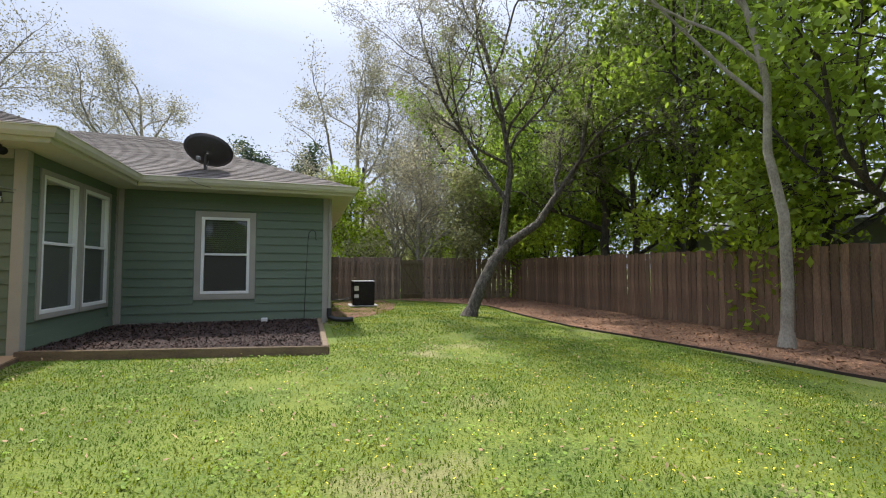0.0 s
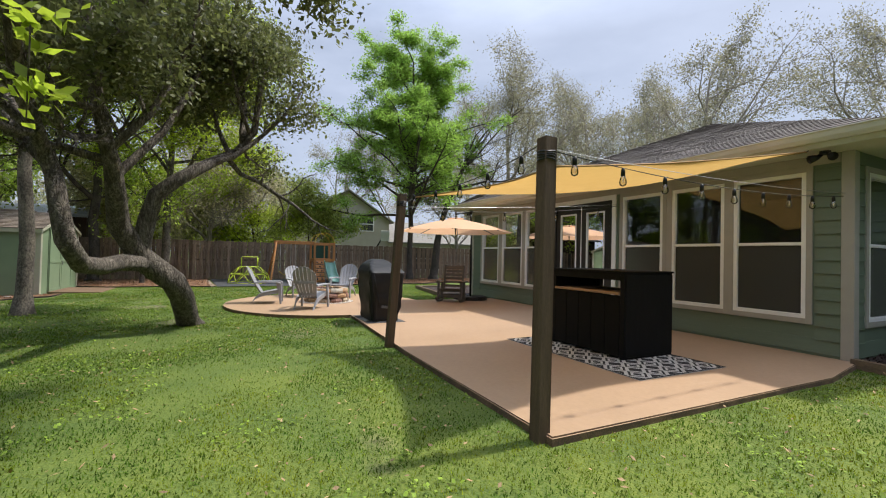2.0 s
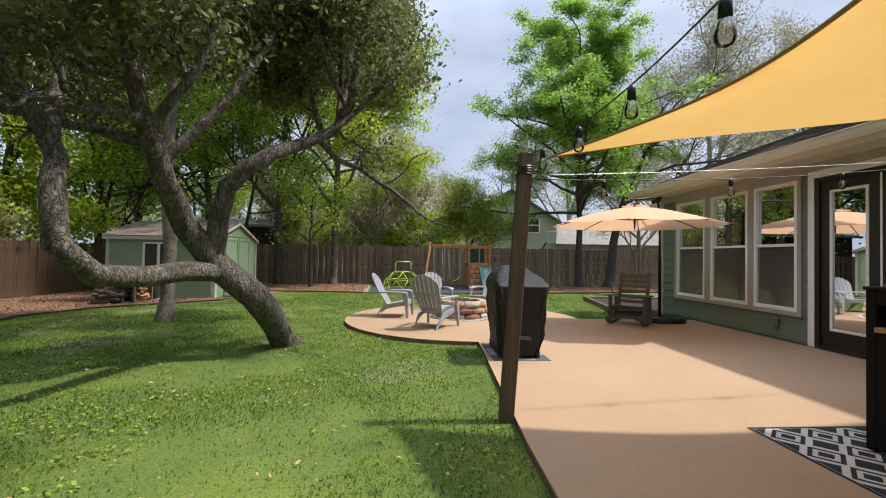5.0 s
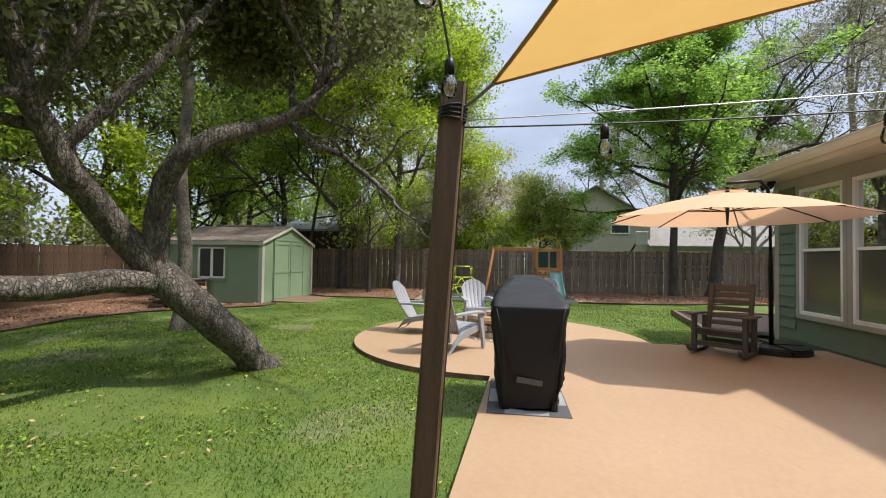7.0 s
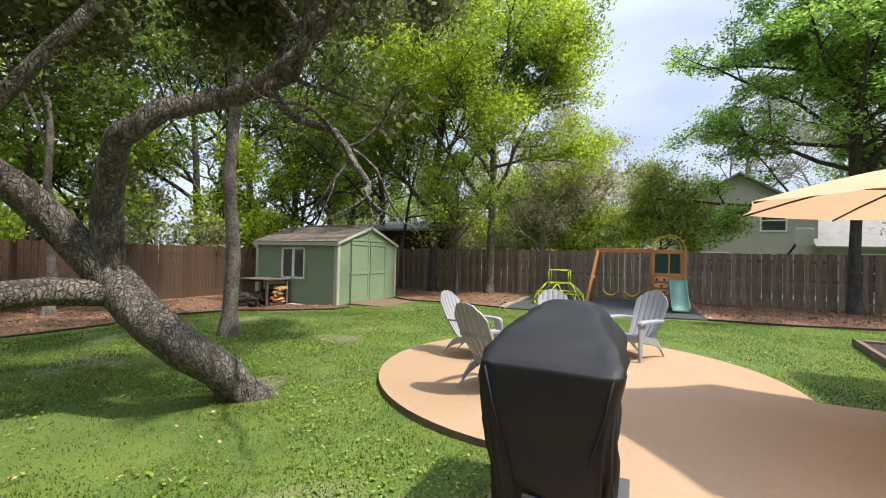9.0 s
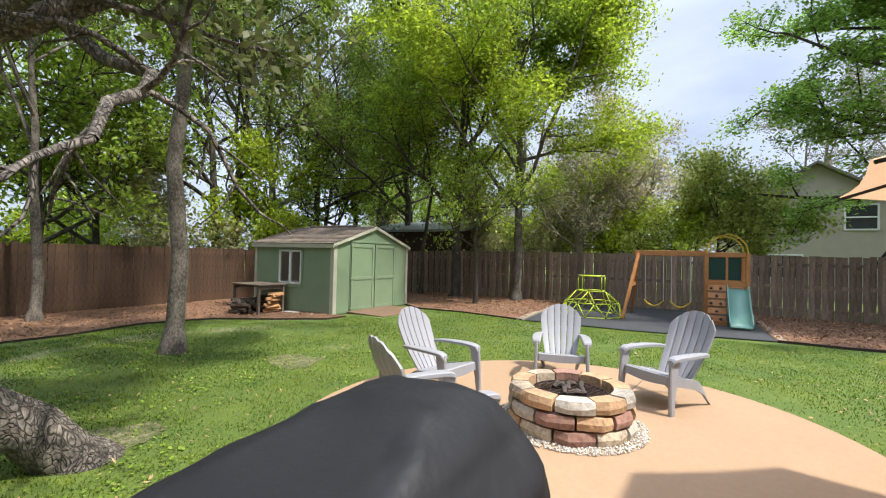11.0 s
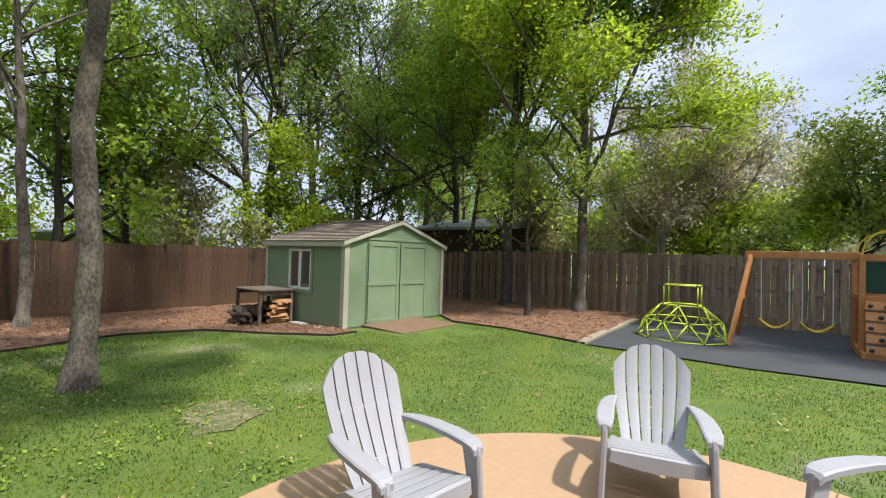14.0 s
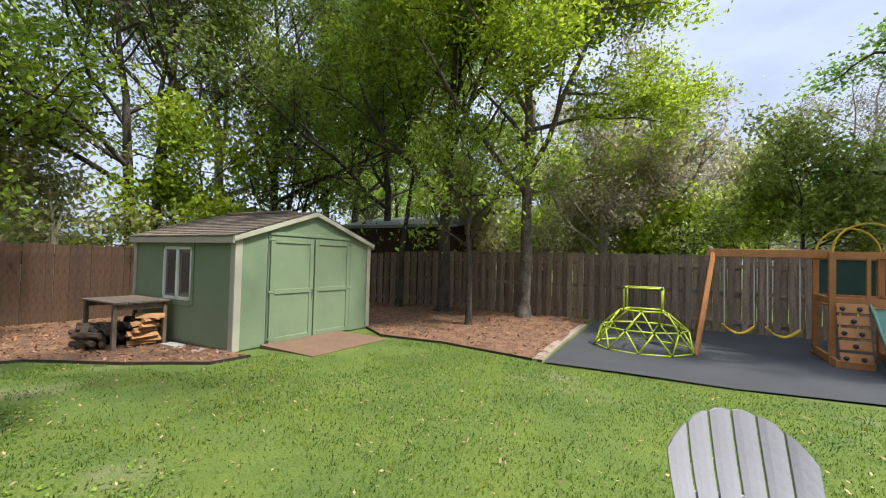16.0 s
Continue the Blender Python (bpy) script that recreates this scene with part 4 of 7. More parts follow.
# ---- shed ----
def garden_shed():
    X0, X1, Y0, Y1, B, E, P = -15.45, -12.34, -14.40, -11.42, -0.09, 1.735, 2.24
    xm = (X0 + X1) / 2
    s = thing("garden_shed", pose(X1, Y1, B), "green painted timber garden shed with double doors and shingle roof", "shed")
    off = Vector((-X1, -Y1, -B))

    def put(name, bm, m, label="", parent=None):
        bmesh.ops.translate(bm, verts=bm.verts, vec=off)
        return part(name, bm, m, parent or s, label)

    def slab(name, x0, x1, y0, y1, z0, z1, m, label="", parent=None, bevel=0.004):
        bm = bmesh.new()
        box(bm, x0, x1, y0, y1, z0, z1, bevel)
        return put(name, bm, m, label, parent)

    slab("foundation", X0 + 0.03, X1 - 0.03, Y0 + 0.03, Y1 - 0.03, B, 0.02, M["concrete"], "grey block foundation")
    # window wall in four pieces round the opening
    wy0, wy1, wz0, wz1 = -13.41, -12.55, 0.68, 1.57
    for a, b, c, d in ((Y0, wy0, 0.0, E), (wy1, Y1, 0.0, E), (wy0, wy1, 0.0, wz0), (wy0, wy1, wz1, E)):
        slab("wall", X1 - 0.06, X1, a, b, c, d, M["shed"], bevel=0)
    slab("wall", X0, X0 + 0.06, Y0, Y1, 0.0, E, M["shed"])
    for y0, y1 in ((Y0, Y0 + 0.05), (Y1 - 0.05, Y1)):
        bm = bmesh.new()
        loft(bm, [[(X0 + 0.061, y, 0.0), (X1 - 0.061, y, 0.0), (X1 - 0.061, y, E), (xm, y, P - 0.03), (X0 + 0.061, y, E)] for y in (y0, y1)])
        put("gable_wall", bm, M["shed"])
    # roof: two slabs with shingle strips
    ov = 0.075
    sl = (P - E) / (xm - X0)
    for sx, ex in ((-1, X0 - ov), (1, X1 + ov)):
        zc = P - abs(ex - xm) * sl
        bm = bmesh.new()
        loft(bm, [[(xm, y, P), (ex, y, zc), (ex, y, zc + 0.03), (xm, y, P + 0.03)] for y in (Y0 - 0.06, Y1 + 0.06)])
        put("roof_deck", bm, M["shed_trim"])
        bm = bmesh.new()
        n = 13
        rng = random.Random(4)
        for i in range(n):
            u, v = 1 - i / n, 1 - (i + 1) / n
            xa, xb = xm + (ex - xm) * u, xm + (ex - xm) * v
            za, zb = P - abs(xa - xm) * sl, P - abs(xb - xm) * sl
            y = Y0 - 0.07
            while y < Y1 + 0.075:
                y2 = min(y + rng.uniform(0.24, 0.36), Y1 + 0.075)
                dz = rng.uniform(0, 0.004)
                vs = [bm.verts.new(p) for p in ((xa + sx * 0.02, y, za + 0.046 + dz), (xa + sx * 0.02, y2, za + 0.046 + dz), (xb, y2, zb + 0.036), (xb, y, zb + 0.036), (xa + sx * 0.02, y, za + 0.028), (xa + sx * 0.02, y2, za + 0.028))]
                bm.faces.new(vs[:4])
                bm.faces.new((vs[4], vs[5], vs[1], vs[0]))
                y = y2
        ob = put("shingles", bm, M["shed_shingle"], "tan-grey asphalt shingles")
        ob["kind"] = "stuff"
        # rake boards and fascia
        for y in (Y1 + 0.06, Y0 - 0.06):
            bm = bmesh.new()
            beam(bm, (xm, y, P - 0.015), (ex, y, zc - 0.015), 0.025, 0.075, 0.003)
            put("rake_board", bm, M["shed_trim"])
        slab("fascia", ex - 0.012, ex + 0.012, Y0 - 0.06, Y1 + 0.06, zc - 0.08, zc + 0.02, M["shed_trim"])
    bm = bmesh.new()
    beam(bm, (xm, Y0 + 0.5, P + 0.05), (xm, Y1 - 0.6, P + 0.05), 0.2, 0.05, 0.01)
    put("ridge_vent", bm, M["shed_shingle"])
    # corner boards
    for x0, x1, y0, y1 in ((X1 - 0.10, X1 + 0.02, Y1 + 0.001, Y1 + 0.02), (X1 + 0.001, X1 + 0.02, Y1 - 0.10, Y1 + 0.001), (X0 - 0.02, X0 + 0.09, Y1 + 0.001, Y1 + 0.02), (X1 + 0.001, X1 + 0.02, Y0, Y0 + 0.10)):
        slab("corner_board", x0, x1, y0, y1, -0.01, E - 0.03, M["shed_trim"], "cream corner board")
    # double door with frame strips, rails and hinges
    dx0, dx1, dz1 = -14.82, -12.93, 1.79
    dm = (dx0 + dx1) / 2
    for a, b in ((dx0, dm - 0.006), (dm + 0.006, dx1)):
        bm = bmesh.new()
        box(bm, a + 0.012, b - 0.012, Y1 + 0.001, Y1 + 0.022, 0.02, dz1 - 0.02, 0.003)
        leaf = put("door", bm, M["shed"], "green plank shed door")
        for q in ((a + 0.012, a + 0.10, 0.02, dz1 - 0.02), (b - 0.10, b - 0.012, 0.02, dz1 - 0.02), (a + 0.10, b - 0.10, dz1 - 0.12, dz1 - 0.02), (a + 0.10, b - 0.10, 0.02, 0.11), (a + 0.10, b - 0.10, 0.82, 0.90)):
            slab("door_rail", q[0], q[1], Y1 + 0.022, Y1 + 0.038, q[2], q[3], M["shed"], "", leaf)
        hx = a + 0.03 if a == dx0 else b - 0.03
        for hz in (dz1 - 0.07, 0.86, 0.10):
            slab("hinge", hx - 0.05, hx + 0.05, Y1 + 0.038, Y1 + 0.046, hz - 0.018, hz + 0.018, M["shed"], "", leaf)
    slab("door_frame", dx0 - 0.03, dx0 + 0.008, Y1 + 0.001, Y1 + 0.016, 0.0, dz1 + 0.05, M["shed_dark"])
    slab("door_frame", dx1 - 0.008, dx1 + 0.03, Y1 + 0.001, Y1 + 0.016, 0.0, dz1 + 0.05, M["shed_dark"])
    slab("door_header", dx0, dx1, Y1 + 0.001, Y1 + 0.030, dz1 + 0.005, dz1 + 0.06, M["shed"])
    bm = bmesh.new()
    tube(bm, [(dm + 0.05, Y1 + 0.04, 0.86), (dm + 0.05, Y1 + 0.075, 0.86), (dm + 0.05, Y1 + 0.075, 0.76)], 0.010, 8)
    put("door_handle", bm, M["grey_metal"], "small metal door handle")
    # sliding window
    bm = bmesh.new()
    for a, b, c, d in ((wy0 - 0.07, wy0, wz0 - 0.07, wz1 + 0.07), (wy1, wy1 + 0.07, wz0 - 0.07, wz1 + 0.07), (wy0, wy1, wz1, wz1 + 0.07), (wy0, wy1, wz0 - 0.09, wz0)):
        box(bm, X1 + 0.001, X1 + 0.02, a, b, c, d, 0.003)
    win = put("window", bm, M["shed"], "white sliding window")
    wm = (wy0 + wy1) / 2
    for a, b, c, d in ((wy0, wy0 + 0.05, wz0, wz1), (wy1 - 0.05, wy1, wz0, wz1), (wm - 0.035, wm + 0.035, wz0, wz1), (wy0, wy1, wz1 - 0.05, wz1), (wy0, wy1, wz0, wz0 + 0.05)):
        slab("frame", X1 - 0.04, X1 + 0.012, a, b, c, d, M["white"], "", win)
    for a, b in ((wy0 + 0.05, wm - 0.035), (wm + 0.035, wy1 - 0.05)):
        slab("pane", X1 - 0.022, X1 - 0.018, a, b, wz0 + 0.05, wz1 - 0.05, M["screen"], "", win)
    return s


M["shed_shingle"] = mat("shed_shingle", (0.25, 0.20, 0.16), 0.9, dark=(0.14, 0.11, 0.09), scale=6, amount=0.6, fine=60, bump=0.4, bump_scale=90, isl=0.25)
M["shed_dark"] = mat("shed_green_shade", (0.13, 0.18, 0.11), 0.6, scale=4, bump=0.1)
garden_shed()
M["ramp"] = mat("painted_ramp", (0.19, 0.115, 0.072), 0.8, dark=(0.13, 0.08, 0.05), scale=3, fine=30, bump=0.3)
bm = bmesh.new()
loft(bm, [[(x, -11.37, -0.08), (x, -10.20, -0.08), (x, -10.20, 0.015), (x, -11.37, 0.04)] for x in (-14.55, -12.78)])
tagged(part("shed_ramp", bm, M["ramp"]), "brown painted timber ramp at the shed doors", "ramp")
M["grey_wood"] = mat("weathered_wood", (0.19, 0.145, 0.11), 0.9, dark=(0.08, 0.06, 0.045), scale=5, fine=50, stretch=(1, 6, 1), bump=0.4, bump_scale=30)
M["log_wood"] = mat("firewood_bark", (0.12, 0.085, 0.06), 0.95, dark=(0.04, 0.03, 0.022), scale=8, bump=0.7, rnd=0.5)
M["cut_wood"] = mat("split_firewood", (0.50, 0.27, 0.12), 0.85, dark=(0.32, 0.17, 0.08), scale=6, bump=0.3)
tz = ground_z(-11.8, -13.4)
table = thing("potting_table", pose(-11.85, -13.55, tz), "weathered wooden work table above a firewood pile", "table")
for i in range(4):
    bm = bmesh.new()
    box(bm, -0.42 + i * 0.21, -0.22 + i * 0.21, -0.55, 0.55, 0.76, 0.79, 0.004)
    part("plank", bm, M["grey_wood"], table)
for lx in (-0.36, 0.36):
    for ly in (-0.48, 0.48):
        bm = bmesh.new()
        beam(bm, (lx, ly, 0), (lx, ly, 0.755), 0.06, 0.06, 0.004)
        part("leg", bm, M["grey_wood"], table)
for ly in (-0.48, 0.48):
    bm = bmesh.new()
    beam(bm, (-0.32, ly, 0.70), (0.32, ly, 0.70), 0.03, 0.08, 0.003)
    part("apron", bm, M["grey_wood"], table)
rng = random.Random(31)
bm = bmesh.new()
tube(bm, [(0, -0.26, 0), (0.01, 0, 0.008), (0, 0.26, 0)], [0.05, 0.055, 0.048], 7)
log_mesh = mesh_of("log", bm, M["log_wood"])
for i in range(46):
    lay = i // 11
    o = new("firewood_log", log_mesh)
    o.matrix_basis = pose(-12.1 + (i % 11) * 0.075 + rng.uniform(-0.02, 0.02), -13.72 + rng.uniform(-0.15, 0.12) + 0.03 * lay, tz + 0.075 + lay * 0.085, rng.uniform(-9, 9), 0, rng.uniform(-40, 40) + 10)
    tagged(o, "dark bark-covered firewood log in a pile", "firewood", "firewood pile")
bm = bmesh.new()
loft(bm, [[(x, 0.0, 0.0), (x, 0.09, 0.02), (x, 0.03, 0.085)] for x in (-0.2, 0.2)])
split_mesh = mesh_of("split_log", bm, M["cut_wood"])
for i in range(9):
    o = new("split_log", split_mesh)
    o.matrix_basis = pose(-11.95 + rng.uniform(-0.1, 0.1), -13.2 + 0.03 * (i % 3), tz + 0.06 + i * 0.055, rng.uniform(-12, 12), rng.uniform(-5, 5), rng.uniform(-25, 25))
    tagged(o, "split orange-brown firewood piece in a stack", "firewood", "split firewood")
bm = bmesh.new()
for i in range(4):
    box(bm, -12.28 + 0.0, -12.08, -12.9 + i * 0.42, -12.5 + i * 0.42, -0.10, -0.01 - 0.02 * (i % 2), 0.008)
tagged(part("concrete_block", bm, M["concrete"]), "grey concrete blocks along the shed wall", "blocks")


# ---- sail posts, shade sail, string lights ----
def sail_post(base, top, label):
    ob = thing("sail_post", pose(*base), label, "post", "sail posts")
    bm = bmesh.new()
    d = Vector(top) - Vector(base)
    beam(bm, (0, 0, -0.1), d, 0.092, 0.092, 0.006, up=(0, 1, 0))
    part("shaft", bm, M["post"], ob)
    bm = bmesh.new()
    for k in range(4):
        z = d.z - 0.10 - k * 0.018
        tube(bm, [d * (z / d.z) + Vector((0.062 * math.cos(a), 0.062 * math.sin(a), 0.004 * math.sin(3 * a + k))) for a in [2 * math.pi * j / 12 for j in range(13)]], 0.007, 5)
    part("rope", bm, M["black_metal"], ob, "black rope lashing")
    return ob


P1, P2 = Vector((0.10, -4.95, 2.11)), Vector((-3.03, -4.85, 2.09))
sail_post((0.16, -5.02, 0.0), P1, "brown stained timber post at the patio corner")
sail_post((-3.04, -4.99, 0.0), P2, "brown stained timber post at the patio edge")
S1, S2, S3, S4 = Vector((-0.03, -4.80, 1.95)), Vector((-2.95, -4.68, 2.06)), Vector((-2.85, -0.45, 2.64)), Vector((-0.30, -0.45, 2.68))


def sail_point(u, v):
    """A point of the sail: four corners, hollow edges and a slight sag."""
    p = S1.lerp(S2, u).lerp(S4.lerp(S3, u), v)
    c = (S1 + S2 + S3 + S4) / 4
    hu, hv = 4 * u * (1 - u), 4 * v * (1 - v)
    pull = 0.20 * (hu * abs(2 * v - 1) ** 5 + hv * abs(2 * u - 1) ** 5)
    p = p + (c - p) * pull
    p.z -= 0.16 * hu * hv
    return p


sail = thing("shade_sail", pose(*S1), "mustard yellow fabric shade sail stretched over the patio", "shade sail")
NS = 20
bm = bmesh.new()
sv = [[bm.verts.new(sail_point(i / NS, j / NS) - S1) for j in range(NS + 1)] for i in range(NS + 1)]
for i in range(NS):
    for j in range(NS):
        bm.faces.new((sv[i][j], sv[i + 1][j], sv[i + 1][j + 1], sv[i][j + 1]))
part("cloth", bm, M["sail"], sail, smooth=True)
M["sail_hem"] = mat("sail_hem", (0.42, 0.24, 0.08), 0.85, scale=10, bump=0.1)
for fn in (lambda t: sail_point(t, 0), lambda t: sail_point(t, 1), lambda t: sail_point(0, t), lambda t: sail_point(1, t)):
    bm = bmesh.new()
    tube(bm, [fn(k / NS) - S1 for k in range(NS + 1)], 0.009, 5)
    part("hem", bm, M["sail_hem"], sail, "darker stitched hem", True)
M["wire"] = mat("black_wire", (0.02, 0.02, 0.02), 0.5, scale=10, bump=0)
M["steel"] = mat("steel_wire", (0.55, 0.55, 0.54), 0.35, 0.8, scale=10, bump=0)
for a, b in ((S1, P1 - Vector((0, 0, 0.10))), (S2, P2 - Vector((0, 0, 0.12))), (S3, Vector((-2.86, -0.42, 2.72))), (S4, Vector((-0.28, -0.42, 2.72)))):
    bm = bmesh.new()
    tube(bm, [a - S1, (a + b) / 2 - S1 - Vector((0, 0, 0.01)), b - S1], 0.008, 6)
    part("turnbuckle", bm, M["grey_metal"], sail, "steel turnbuckle")

M["bulb"] = glass_mat("bulb_glass", (0.92, 0.90, 0.84), 0.10)
M["filament"] = mat("filament", (0.7, 0.55, 0.3), 0.4, 0.5, bump=0)


def bulb_light(p, tilt):
    """One bulb of a string: a black socket, a clear glass bulb and its filament."""
    ob = thing("string_light_bulb", pose(p.x, p.y, p.z, tilt, 0, 0), "clear glass bulb hanging from a black socket", "string light", "string light bulbs")
    return ob


bm = bmesh.new()
tube(bm, [(0, 0, 0.0), (0, 0, -0.02), (0, 0, -0.065)], [0.010, 0.018, 0.019], 10)
socket_mesh = mesh_of("socket", bm, M["black_metal"], True)
bm = bmesh.new()
tube(bm, [(0, 0, -0.062), (0, 0, -0.075), (0, 0, -0.10), (0, 0, -0.125), (0, 0, -0.142), (0, 0, -0.15)], [0.014, 0.020, 0.028, 0.030, 0.022, 0.006], 12)
glass_mesh = mesh_of("glass_bulb", bm, M["bulb"], True)
bm = bmesh.new()
tube(bm, [(0, 0, -0.06), (0.006, 0, -0.09), (-0.004, 0.004, -0.115)], 0.004, 5)
fil_mesh = mesh_of("filament", bm, M["filament"])


def string(a, b, sag, n, material="wire", r=0.004, name="string_light_cable", bow=0.0):
    a, b = Vector(a), Vector(b)
    pts = [a.lerp(b, i / 24) + Vector((0, bow, -sag)) * (4 * (i / 24) * (1 - i / 24)) for i in range(25)]
    bm = bmesh.new()
    tube(bm, pts, r, 5)
    tagged(part(name, bm, M[material], smooth=True), "thin black cable strung between posts and house" if material == "wire" else "thin steel support wire over the patio", "cable")
    for i in range(n):
        u = (i + 0.5) / n
        p = a.lerp(b, u) + Vector((0, bow, -sag)) * (4 * u * (1 - u))
        ob = bulb_light(p, 0)
        for nm, me in (("socket", socket_mesh), ("glass_bulb", glass_mesh), ("filament", fil_mesh)):
            o = new(nm, me)
            o.parent = ob


string(P1 - Vector((0.05, -0.05, 0.06)), (-0.06, -0.10, 2.12), 0.10, 9)
string(P2 - Vector((-0.05, -0.05, 0.20)), (-3.62, -0.04, 2.34), 0.08, 4)
string(P1 - Vector((0.06, 0, 0.02)), P2 + Vector((0.06, 0, -0.02)), 0.06, 5, bow=0.10)
string(P1 - Vector((0.05, -0.05, 0.05)), (-0.05, -0.06, 2.16), 0.05, 0, material="steel", r=0.003, name="support_wire")
string(P2 - Vector((-0.05, -0.05, 0.17)), (-3.62, -0.04, 2.37), 0.03, 0, material="steel", r=0.003, name="support_wire")


# ---- patio furniture ----
M["grey_plastic"] = mat("grey_resin", (0.285, 0.285, 0.305), 0.5, dark=(0.25, 0.25, 0.265), scale=5, fine=90, amount=0.4, bump=0.06)
M["stone"] = mat("fire_pit_stone", (0.56, 0.46, 0.33), 0.9, dark=(0.24, 0.19, 0.14), scale=5, amount=0.55, fine=30, bump=0.7, bump_scale=18, bump_dist=0.02, rnd=0.3)
M["stone_red"] = mat("fire_pit_stone_red", (0.36, 0.20, 0.15), 0.9, dark=(0.22, 0.12, 0.09), scale=5, amount=0.55, fine=30, bump=0.7, bump_scale=18, bump_dist=0.02, rnd=0.2)
M["stone_tan"] = mat("fire_pit_stone_tan", (0.52, 0.33, 0.18), 0.9, dark=(0.30, 0.19, 0.11), scale=5, amount=0.55, fine=30, bump=0.7, bump_scale=18, bump_dist=0.02, rnd=0.2)
M["stone_grey"] = mat("fire_pit_stone_grey", (0.47, 0.43, 0.36), 0.9, dark=(0.27, 0.24, 0.20), scale=5, amount=0.55, fine=30, bump=0.7, bump_scale=18, bump_dist=0.02, rnd=0.2)
M["ash"] = mat("ash", (0.10, 0.075, 0.06), 0.95, dark=(0.03, 0.025, 0.02), scale=14, fine=80, bump=0.9, bump_scale=40)
M["rust"] = mat("rusty_grate", (0.075, 0.04, 0.03), 0.8, 0.3, dark=(0.02, 0.014, 0.012), scale=20, bump=0.3)


def adirondack(m):
    """A moulded Adirondack chair that faces local +y."""
    c = thing("adirondack_chair", m, "grey resin Adirondack chair beside the fire pit", "chair", "chairs round the fire pit")
    G = M["grey_plastic"]
    n = 6

    def back_half(v):
        return 0.175 + 0.062 * math.sin(min(1.0, v / 0.78) * math.pi / 2)

    def back_y(v, u):
        return -0.10 - 0.31 * v - 0.030 * math.sin(v * math.pi) + 0.035 * u * u

    # backrest: six fanned slats under one arched top, narrow slits between
    for i in range(n):
        bm = bmesh.new()
        rings = []
        for k in range(12):
            v = k / 11
            row = []
            for j in range(4):
                u = -1 + 2 * (i + j / 3) / n
                top = 0.565 - 0.135 * abs(u) ** 2.4 + (0.006 if j in (1, 2) else 0.0)
                z = 0.215 + v * top
                vv = (z - 0.215) / 0.565
                g = 0.0045 if (j == 0 and i > 0) else -0.0045 if (j == 3 and i < n - 1) else 0.0
                row.append(Vector((u * back_half(vv) + g, back_y(vv, u) + (0.004 if j in (1, 2) else 0.0), z)))
            rings.append(row + [p + Vector((0, -0.016, -0.003)) for p in reversed(row)])
        loft(bm, rings)
        part("back_slat", bm, G, c, smooth=False)
    for v, w in ((0.10, 0.17), (0.50, 0.20)):
        bm = bmesh.new()
        y, z = back_y(v, 0.0) - 0.024, 0.215 + 0.565 * v
        pts = [(-w, y + 0.028, z), (-w * 0.5, y + 0.004, z), (w * 0.5, y + 0.004, z), (w, y + 0.028, z)]
        for p, q in zip(pts, pts[1:]):
            beam(bm, p, q, 0.014, 0.05, 0.003)
        part("back_rail", bm, G, c)
    # seat slats across, rolled over the front edge
    for i in range(5):
        v = i / 5
        bm = bmesh.new()
        y0, y1 = 0.295 - v * 0.40, 0.295 - (v + 0.187) * 0.40
        z0, z1 = 0.305 - 0.085 * v, 0.305 - 0.085 * (v + 0.187)
        loft(bm, [[(x, y0, z0), (x, (y0 + y1) / 2, (z0 + z1) / 2 + 0.003), (x, y1, z1), (x, y1, z1 - 0.018), (x, y0, z0 - 0.018)] for x in (-0.232, 0.232)])
        part("seat_slat", bm, G, c)
    bm = bmesh.new()
    loft(bm, [[(x, 0.297, 0.303), (x, 0.316, 0.295), (x, 0.322, 0.225 - 0.012 * math.cos(x * 9)), (x, 0.306, 0.228 - 0.012 * math.cos(x * 9))] for x in (-0.235, -0.16, -0.08, 0, 0.08, 0.16, 0.235)])
    part("front_apron", bm, G, c)
    for sx in (-1, 1):
        # arm: flat paddle that bends over into the front leg
        bm = bmesh.new()
        rings = []
        for y, xi, xo, z in ((-0.23, 0.205, 0.250, 0.445), (-0.14, 0.210, 0.285, 0.456), (0.0, 0.220, 0.312, 0.462), (0.16, 0.222, 0.322, 0.462), (0.27, 0.222, 0.318, 0.457), (0.315, 0.228, 0.310, 0.446), (0.332, 0.236, 0.300, 0.428)):
            rings.append([(sx * xi, y, z), (sx * (xi + 0.01), y, z + 0.006), (sx * (xo - 0.01), y, z + 0.006), (sx * xo, y, z), (sx * xo, y, z - 0.022), (sx * xi, y, z - 0.022)])
        loft(bm, rings)
        part("armrest", bm, G, c)
        # front leg: a broad tapering blade
        bm = bmesh.new()
        rings = []
        for z, y, w, t in ((0.0, 0.335, 0.045, 0.038), (0.03, 0.334, 0.046, 0.038), (0.16, 0.325, 0.062, 0.036), (0.30, 0.305, 0.090, 0.034), (0.40, 0.290, 0.105, 0.034), (0.442, 0.278, 0.105, 0.034)):
            x = 0.268 + 0.014 * (1 - z / 0.44)
            rings.append([(sx * (x - t / 2), y - w / 2, z), (sx * (x + t / 2), y - w / 2, z), (sx * (x + t / 2), y + w / 2 - 0.01, z), (sx * (x + t / 4), y + w / 2, z), (sx * (x - t / 4), y + w / 2, z), (sx * (x - t / 2), y + w / 2 - 0.01, z)])
        loft(bm, rings)
        part("front_leg", bm, G, c)
        # side rail that sweeps into the rear leg
        bm = bmesh.new()
        rings = []
